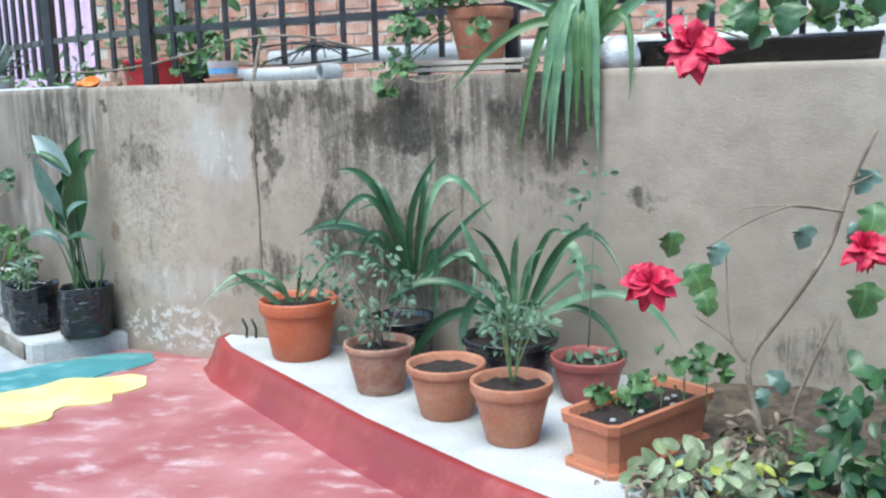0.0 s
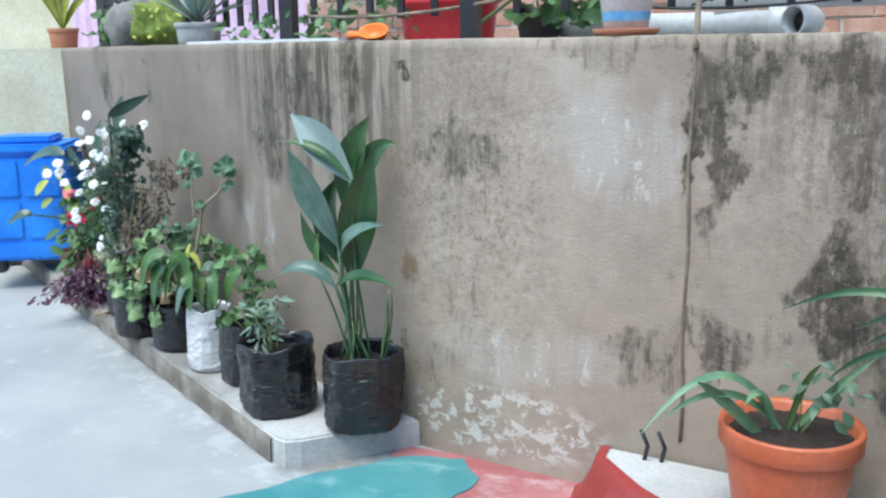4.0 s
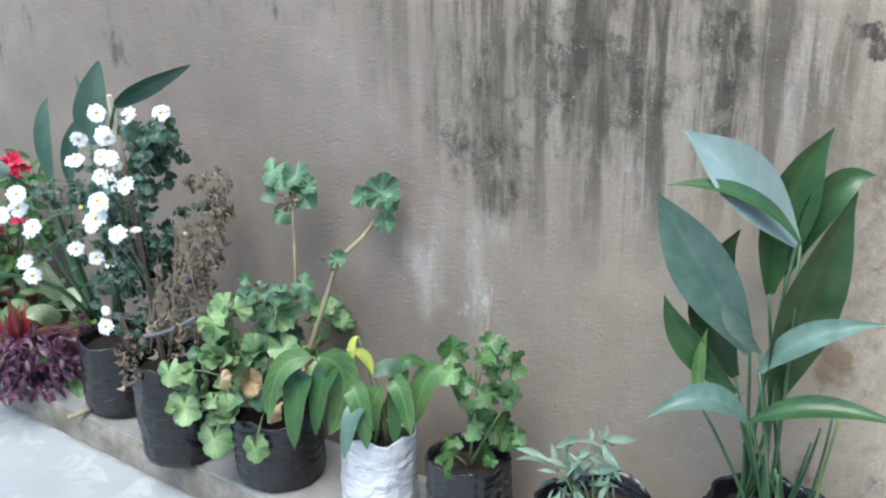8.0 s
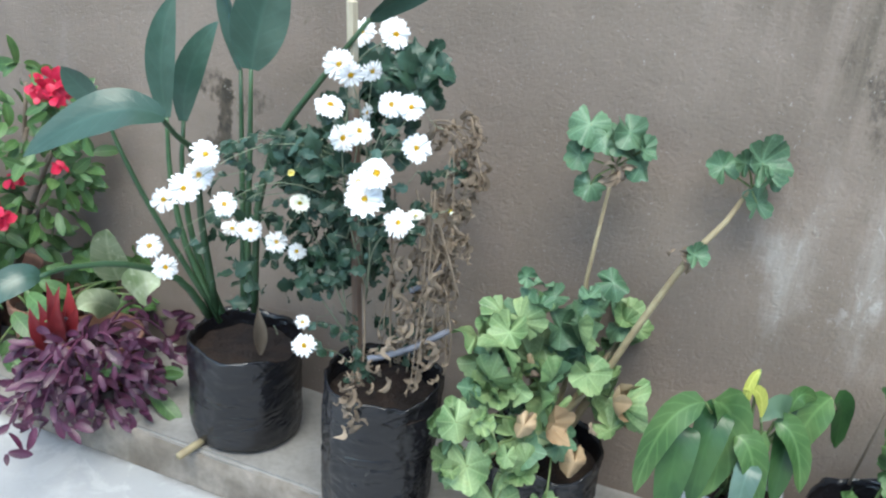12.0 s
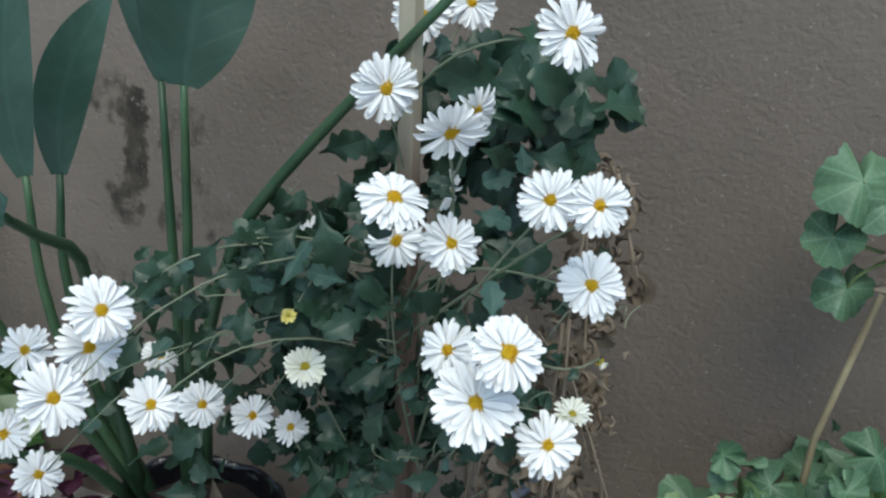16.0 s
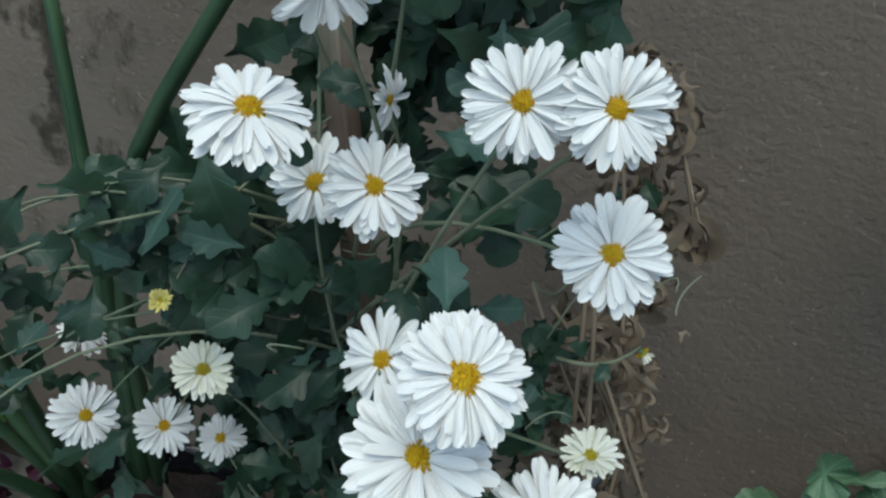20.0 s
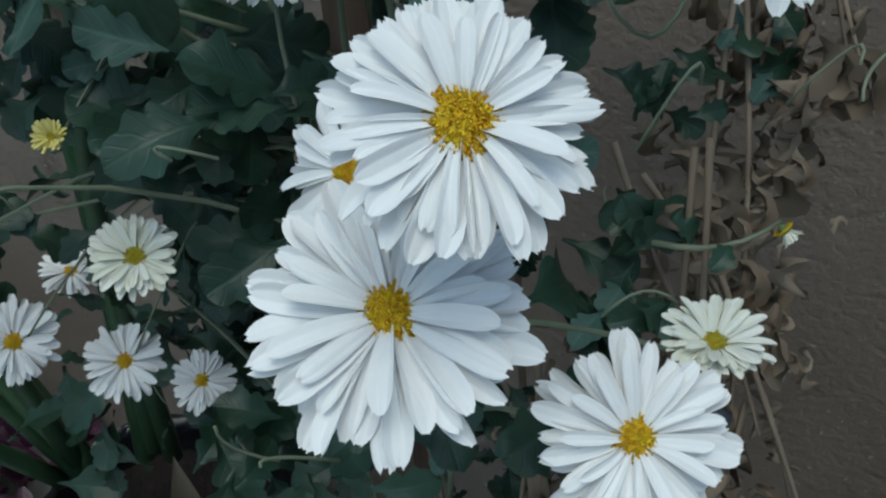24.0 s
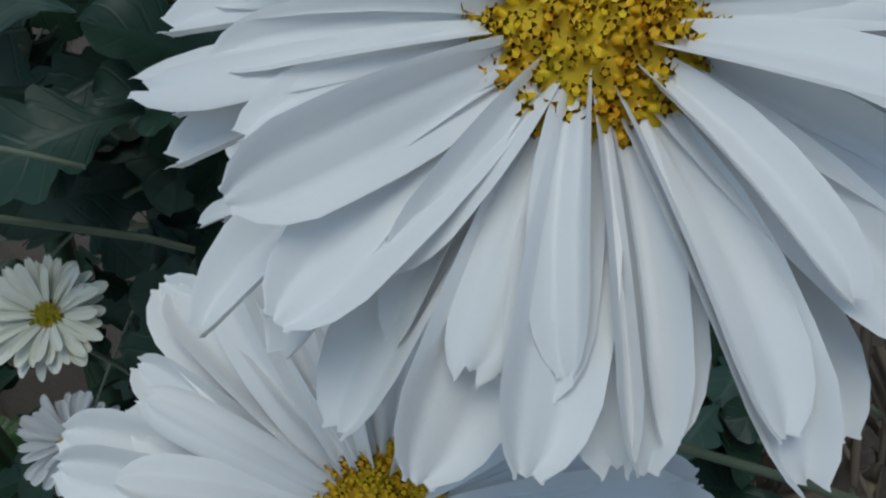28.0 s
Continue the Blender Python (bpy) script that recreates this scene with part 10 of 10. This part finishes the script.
for c, r, n in (((0.72, 4.5, 1.72), (0.13, 0.08, 0.06), 22), ((0.58, 4.48, 1.66), (0.1, 0.07, 0.09), 22), ((0.48, 4.5, 1.55), (0.1, 0.06, 0.1), 22), ((0.42, 4.48, 1.42), (0.1, 0.05, 0.05), 14), ((0.38, 4.46, 1.34), (0.05, 0.03, 0.03), 8), ((0.8, 4.38, 1.55), (0.06, 0.03, 0.07), 9), ((0.8, 4.5, 1.85), (0.06, 0.05, 0.06), 8), ((0.62, 4.52, 1.78), (0.14, 0.08, 0.1), 34), ((0.5, 4.5, 1.66), (0.1, 0.08, 0.12), 30)):
    leafy(ivy, IVY_LEAVES, c, r, n, 0.055)
    stalks(ivy, (0.76, 4.62, TOP + 0.24), [c], 0.0035, "stem", 0.03)
part("runner", tube(bend((0.5, 4.44, 1.38), (0.72, 4.42, 1.41), -0.03, 6), 0.003, 5), "ger_stem", ivy)

hang = thing("crinum", (1.36, 4.52, TOP), "drooping strap-leaved plant in a white plastic bag on the wall", "potted plant")
bm, rings = lathe([(0.02, 0.0), (0.09, 0.0), (0.11, 0.04), (0.1, 0.09), (0.05, 0.12), (0.03, 0.13)], 26, lambda a, z: 1 + 0.12 * noise.noise((math.cos(a) * 2, math.sin(a) * 2, z * 20)), None, (1.38, 4.51, TOP))
part("bag", bm, "white_bag", hang)
# leaves that fold over and hang down the wall, from crown to tip
for crook, tip, w in (((1.10, 4.44, 1.62), (0.96, 4.42, 1.02), 0.042), ((1.15, 4.42, 1.64), (1.09, 4.39, 1.06), 0.048), ((1.17, 4.40, 1.63), (1.11, 4.39, 1.03), 0.052), ((1.20, 4.41, 1.66), (1.17, 4.38, 1.08), 0.05),
                      ((1.27, 4.40, 1.66), (1.30, 4.36, 1.02), 0.05), ((1.22, 4.39, 1.60), (1.21, 4.38, 1.16), 0.05), ((1.14, 4.40, 1.60), (1.06, 4.40, 1.14), 0.045), ((1.40, 4.42, 1.60), (1.42, 4.34, 1.26), 0.028),
                      ((1.0, 4.42, 1.58), (0.68, 4.42, 1.31), 0.042), ((1.25, 4.38, 1.58), (1.26, 4.36, 1.09), 0.04)):
    a = Vector((1.25 + rnd(-0.03, 0.03), 4.50, TOP + 0.13))
    k = Vector(crook)
    b = Vector(tip)
    # the crook is a point of the curve, so the middle handle lies beyond it
    leaf(hang, a, k * 2 - (a + b) / 2 + Vector((0, 0, -0.02)), b, w, (0.0, -1.0, 0.25), RND.choice(("strap_pale", "strap_pale", "fresh_leaf")), "strap", 0.3, n=18, ripple=0.02)
for tip, w in (((1.08, 4.52, 2.1), 0.06), ((1.16, 4.5, 2.25), 0.065), ((1.24, 4.5, 2.3), 0.06), ((1.36, 4.52, 2.25), 0.055), ((0.87, 4.56, 1.70), 0.036), ((1.62, 4.44, 1.74), 0.05), ((1.55, 4.45, 1.95), 0.04), ((1.03, 4.52, 1.67), 0.026), ((1.42, 4.5, 2.1), 0.05)):
    a = Vector((1.26 + rnd(-0.03, 0.03), 4.51, TOP + 0.12))
    b = Vector(tip)
    leaf(hang, a, a.lerp(b, 0.5) + Vector((0, 0, 0.08)), b, w, (0.0, -1.0, 0.15), RND.choice(("fresh_leaf", "strap_pale")), "strap", 0.3, n=12, ripple=0.02)
part("bulb", lathe([(0.01, 0.0), (0.05, 0.02), (0.055, 0.08), (0.04, 0.15), (0.03, 0.2)], 16, None, None, (1.26, 4.51, TOP - 0.005))[0], "strap_pale", hang)

crate = thing("black_crate", (1.75, 4.46, TOP), "black plastic trough with small potted plants", "trough")
part("trough", open_box((1.9, 4.46, TOP), 0.85, 0.2, 0.1, 0.02, -0.185), "black_bag", crate)
part("soil", box(1.52, 4.42, TOP + 0.03, 2.25, 4.5, TOP + 0.06), "soil", crate, smooth=False)
leafy(crate, OVAL_RED, (1.56, 4.46, TOP + 0.16), (0.05, 0.04, 0.04), 5, 0.06, name="red_leaf")
leafy(crate, OVAL_GREY, (1.58, 4.44, TOP + 0.15), (0.07, 0.05, 0.05), 8, 0.08)
leafy(crate, LOBED_FRESH, (2.05, 4.45, TOP + 0.22), (0.3, 0.08, 0.1), 34, 0.11)
stalks(crate, (1.95, 4.46, TOP + 0.05), [(1.6, 4.45, TOP + 0.16), (2.05, 4.45, TOP + 0.22), (2.2, 4.45, TOP + 0.25)], 0.004)

basket = thing("hanging_pot", (0.32, 4.79, 1.84), "small clay pot hung on the railing", "flower pot")
part("pot", lathe([(0.02, 0.0), (0.1, 0.0), (0.14, 0.15), (0.155, 0.15), (0.155, 0.2), (0.14, 0.2), (0.12, 0.05)], 28, None, None, (0.32, 4.79, 1.84))[0], "clay", basket)
part("hook", tube(bend((0.32, 4.79, 2.02), (0.32, 4.84, 2.55), 0.0, 5), 0.004, 5), "iron", basket)

sheet = thing("white_sheet", (-1.9, 5.35, TOP), "pale flat sheet lying on the wall", "sheet")
bm = prism([(-2.65, 5.66), (-2.2, 5.36), (-1.62, 5.08), (-1.58, 5.18), (-2.15, 5.47), (-2.58, 5.76)], TOP, TOP + 0.012)
part("sheet", bm, "paper", sheet, smooth=False)
agave = pot((-2.72, 5.86, TOP), 0.11, 0.095, 0.1, "grey_cement", "x", 0.025)
agave.name = "agave"
tagged(agave, "spiky grey-green agave in a low cement pot", "potted plant")
for k in range(30):
    a = 2.4 * k
    e = 0.3 + 0.04 * k
    L = 0.33 - 0.003 * k
    c = Vector((-2.72, 5.86, TOP + 0.09))
    b = c + Vector((math.cos(a) * math.cos(e), math.sin(a) * math.cos(e), math.sin(e))) * L
    leaf(agave, c, c.lerp(b, 0.5) + Vector((0, 0, 0.02)), b, 0.036, (0, 0, 1), "agave_leaf", "lance", 0.5, n=6)
rock = thing("mossy_stone", (-3.3, 6.3, TOP), "dark stone beside a yellow-green mossy clump", "stone")


def lump(c, r, seed, amp=0.35):
    bm = bmesh.new()
    bmesh.ops.create_icosphere(bm, subdivisions=3, radius=1)
    for v in bm.verts:
        k = 1 + amp * noise.noise(v.co * 1.7 + Vector((seed, 0, 0))) + 0.1 * noise.noise(v.co * 6 + Vector((seed, 3, 0)))
        v.co = Vector(c) + Vector((v.co.x * r[0], v.co.y * r[1], max(-0.9, v.co.z) * r[2])) * k
    return bm


part("stone", lump((-3.48, 6.42, TOP + 0.1), (0.2, 0.15, 0.14), 1), "stone", rock)
part("moss_clump", lump((-3.16, 6.17, TOP + 0.1), (0.13, 0.11, 0.13), 7, 0.6), "moss", rock, "yellow-green moss")
leafy(rock, OVAL_YELLOW, (-3.16, 6.14, TOP + 0.12), (0.13, 0.1, 0.11), 60, 0.035)
weeds = tagged(thing("wall_weeds", (-1.9, 5.5, TOP), "low creeping weeds on the terrace edge", "weeds"), kind="stuff")
for c, r, n in (((-2.2, 5.68, TOP + 0.06), (0.3, 0.12, 0.06), 40), ((-1.75, 5.45, TOP + 0.08), (0.3, 0.12, 0.08), 40), ((-3.6, 6.6, TOP + 0.1), (0.35, 0.2, 0.12), 50), ((-1.7, 5.7, TOP + 0.2), (0.4, 0.12, 0.25), 30), ((-0.65, 5.35, TOP + 0.2), (0.3, 0.12, 0.22), 26), ((-2.1, 6.6, 2.1), (0.35, 0.15, 0.7), 80)):
    leafy(weeds, RND.choice((OVAL_FRESH, LOBED_FRESH)), c, r, n, 0.055 if c[2] < TOP + 0.09 else 0.09)
stalks(weeds, (-1.3, 5.45, TOP), [(-1.7, 5.6, TOP + 0.4), (-0.7, 5.35, TOP + 0.35), (-2.1, 6.5, 2.6)], 0.006)
vine = thing("dry_vine", (-1.3, 4.95, TOP), "bare grey vine along the top of the wall", "vine")
part("stem", tube(bend((-1.9, 5.4, TOP + 0.1), (-0.6, 4.92, TOP + 0.2), -0.05, 14, (0, -0.02, 0)), 0.006, 6), "wood", vine)
part("stem", tube(bend((-0.6, 4.92, TOP + 0.2), (0.2, 4.8, TOP + 0.12), 0.05, 10), 0.006, 6), "wood", vine)
part("stem", tube(bend((-0.37, 4.86, TOP + 0.2), (-0.36, 4.705, TOP - 0.04), 0.0, 6, (0.0, 0.0, 0.0)), 0.009, 6), "wood", vine)

# dry root running down the wall from the vine
root = thing("wall_root", (-0.35, 4.70, 0.2), "thin dry root hanging down the plaster", "root")
part("root", tube([(-0.365 + 0.003 * k / 12 + 0.004 * math.sin(k * 1.3), 4.712 + 0.002 * math.sin(k), 1.39 - 0.098 * k) for k in range(13)], 0.0055, 6), "wood", root)
for x in (-0.46, -0.41):
    part("stub", tube([(x, 4.69, 0.15), (x + 0.01, 4.68, 0.2), (x - 0.01, 4.675, 0.25)], 0.007, 6), "iron", root)
twig = thing("twig", (-3.24, 5.62, 0.1), "short broken stalk lying on the plinth", "twig")
part("stalk", tube([(-3.265, 5.625, 0.109), (-3.235, 5.655, 0.11), (-3.215, 5.672, 0.112)], [0.008, 0.009, 0.008], 8), "ger_stem", twig)
litter = tagged(thing("dry_litter", (-3.5, 5.9, 0.1), "fallen leaves and crumbs on the plinth and floor", "litter"), kind="stuff")
for c, r, n in (((-3.5, 5.98, 0.108), (0.12, 0.05, 0.002), 4), ((1.6, 3.3, 0.155), (0.2, 0.15, 0.002), 8)):
    leafy(litter, OVAL_DRY, c, r, n, 0.03, (0, 0, 1), "leaf", 0.1)

# ---------------- blue plastic bin in the corner ----------------
BIN = Vector((-4.35, 6.45, 0.1))


def blue_bin():
    root = thing("storage_bin", BIN, "large bright blue moulded plastic bin with ribbed panels", "bin")
    m = Matrix.Translation(BIN) @ Matrix.Rotation(radians(26), 4, 'Z') @ Matrix.Diagonal((1, 1, 0.94, 1))

    def blk(x0, y0, z0, x1, y1, z1, bev):
        bm = box(x0, y0, z0, x1, y1, z1, bev)
        bmesh.ops.transform(bm, matrix=m, verts=bm.verts[:])
        return bm
    # near-black feet, added to stand for the shade beneath the bin
    for fx in (-0.19, 0.19):
        for fy in (-0.14, 0.14):
            part("foot", blk(fx - 0.04, fy - 0.04, 0.0, fx + 0.04, fy + 0.04, 0.085, 0.01), "iron", root, smooth=False)
    part("body", blk(-0.25, -0.2, 0.1, 0.25, 0.2, 0.74, 0.025), "blue", root, smooth=False)
    part("skirt", blk(-0.265, -0.215, 0.08, 0.265, 0.215, 0.21, 0.02), "blue", root, smooth=False)
    part("lid", blk(-0.26, -0.21, 0.74, 0.26, 0.21, 0.8, 0.02), "blue", root, smooth=False)
    part("cap", blk(-0.17, -0.14, 0.8, 0.17, 0.14, 0.845, 0.015), "blue", root, smooth=False)
    for x0, x1 in ((-0.215, -0.015), (0.015, 0.215)):
        for z0, z1 in ((0.22, 0.44), (0.48, 0.7)):
            part("panel", blk(x0, -0.212, z0, x1, -0.2, z1, 0.008), "blue", root, smooth=False)
    for z0, z1 in ((0.22, 0.44), (0.48, 0.7)):
        part("panel", blk(0.25, -0.16, z0, 0.262, 0.16, z1, 0.008), "blue", root, smooth=False)
    for k in range(5):
        for s in (-0.232, 0.232):
            bm, _ = lathe([(0.001, 0), (0.012, 0.0), (0.012, 0.006), (0.001, 0.008)], 10)
            bmesh.ops.transform(bm, matrix=m @ Matrix.Translation((s, -0.2, 0.22 + 0.115 * k)) @ Matrix.Rotation(radians(90), 4, 'X'), verts=bm.verts[:])
            part("rivet", bm, "iron", root)
    return root


blue_bin()

# ---------------- bricks of the house wall ----------------
BRICK = mesh_of("brick", box(0, 0, 0, 0.228, 0.02, 0.066, 0.003), "brick")
BRICK.polygons.foreach_set("use_smooth", [False] * len(BRICK.polygons))
turn_brick = math.atan2(HOUSE_D.y, HOUSE_D.x)
rest = bmesh.new()
count = 0
for row in range(50):
    z = TOP + 0.0 + row * 0.078
    for col in range(22):
        s = col * 0.24 + (0.12 if row % 2 else 0.0)
        if s > 4.96:
            continue
        p = HOUSE_A + HOUSE_D * s + HOUSE_N * (0.012 + 0.003 * math.sin(row * 3.1 + col * 1.7))
        m = Matrix.Translation((p.x, p.y, z)) @ Matrix.Rotation(turn_brick, 4, 'Z') @ Matrix.Rotation(0.012 * math.sin(row * 5.3 + col * 4.1), 4, 'Y') @ Matrix.Diagonal((1 + 0.03 * math.sin(col * 7.3 + row * 2.1), 1, 1 + 0.07 * math.sin(col * 2.3 + row), 1))
        if 1 <= row <= 15 and 1 <= col <= 20:
            ob = new("brick", BRICK)
            ob.matrix_basis = m
            adopt(ob, house)
            count += 1
        else:
            k = len(rest.verts)
            rest.from_mesh(BRICK)
            rest.verts.ensure_lookup_table()
            for v in rest.verts[k:]:
                v.co = m @ v.co
tagged(part("brick_courses", rest, "brick", house, "more courses of red brick", False), kind="stuff")
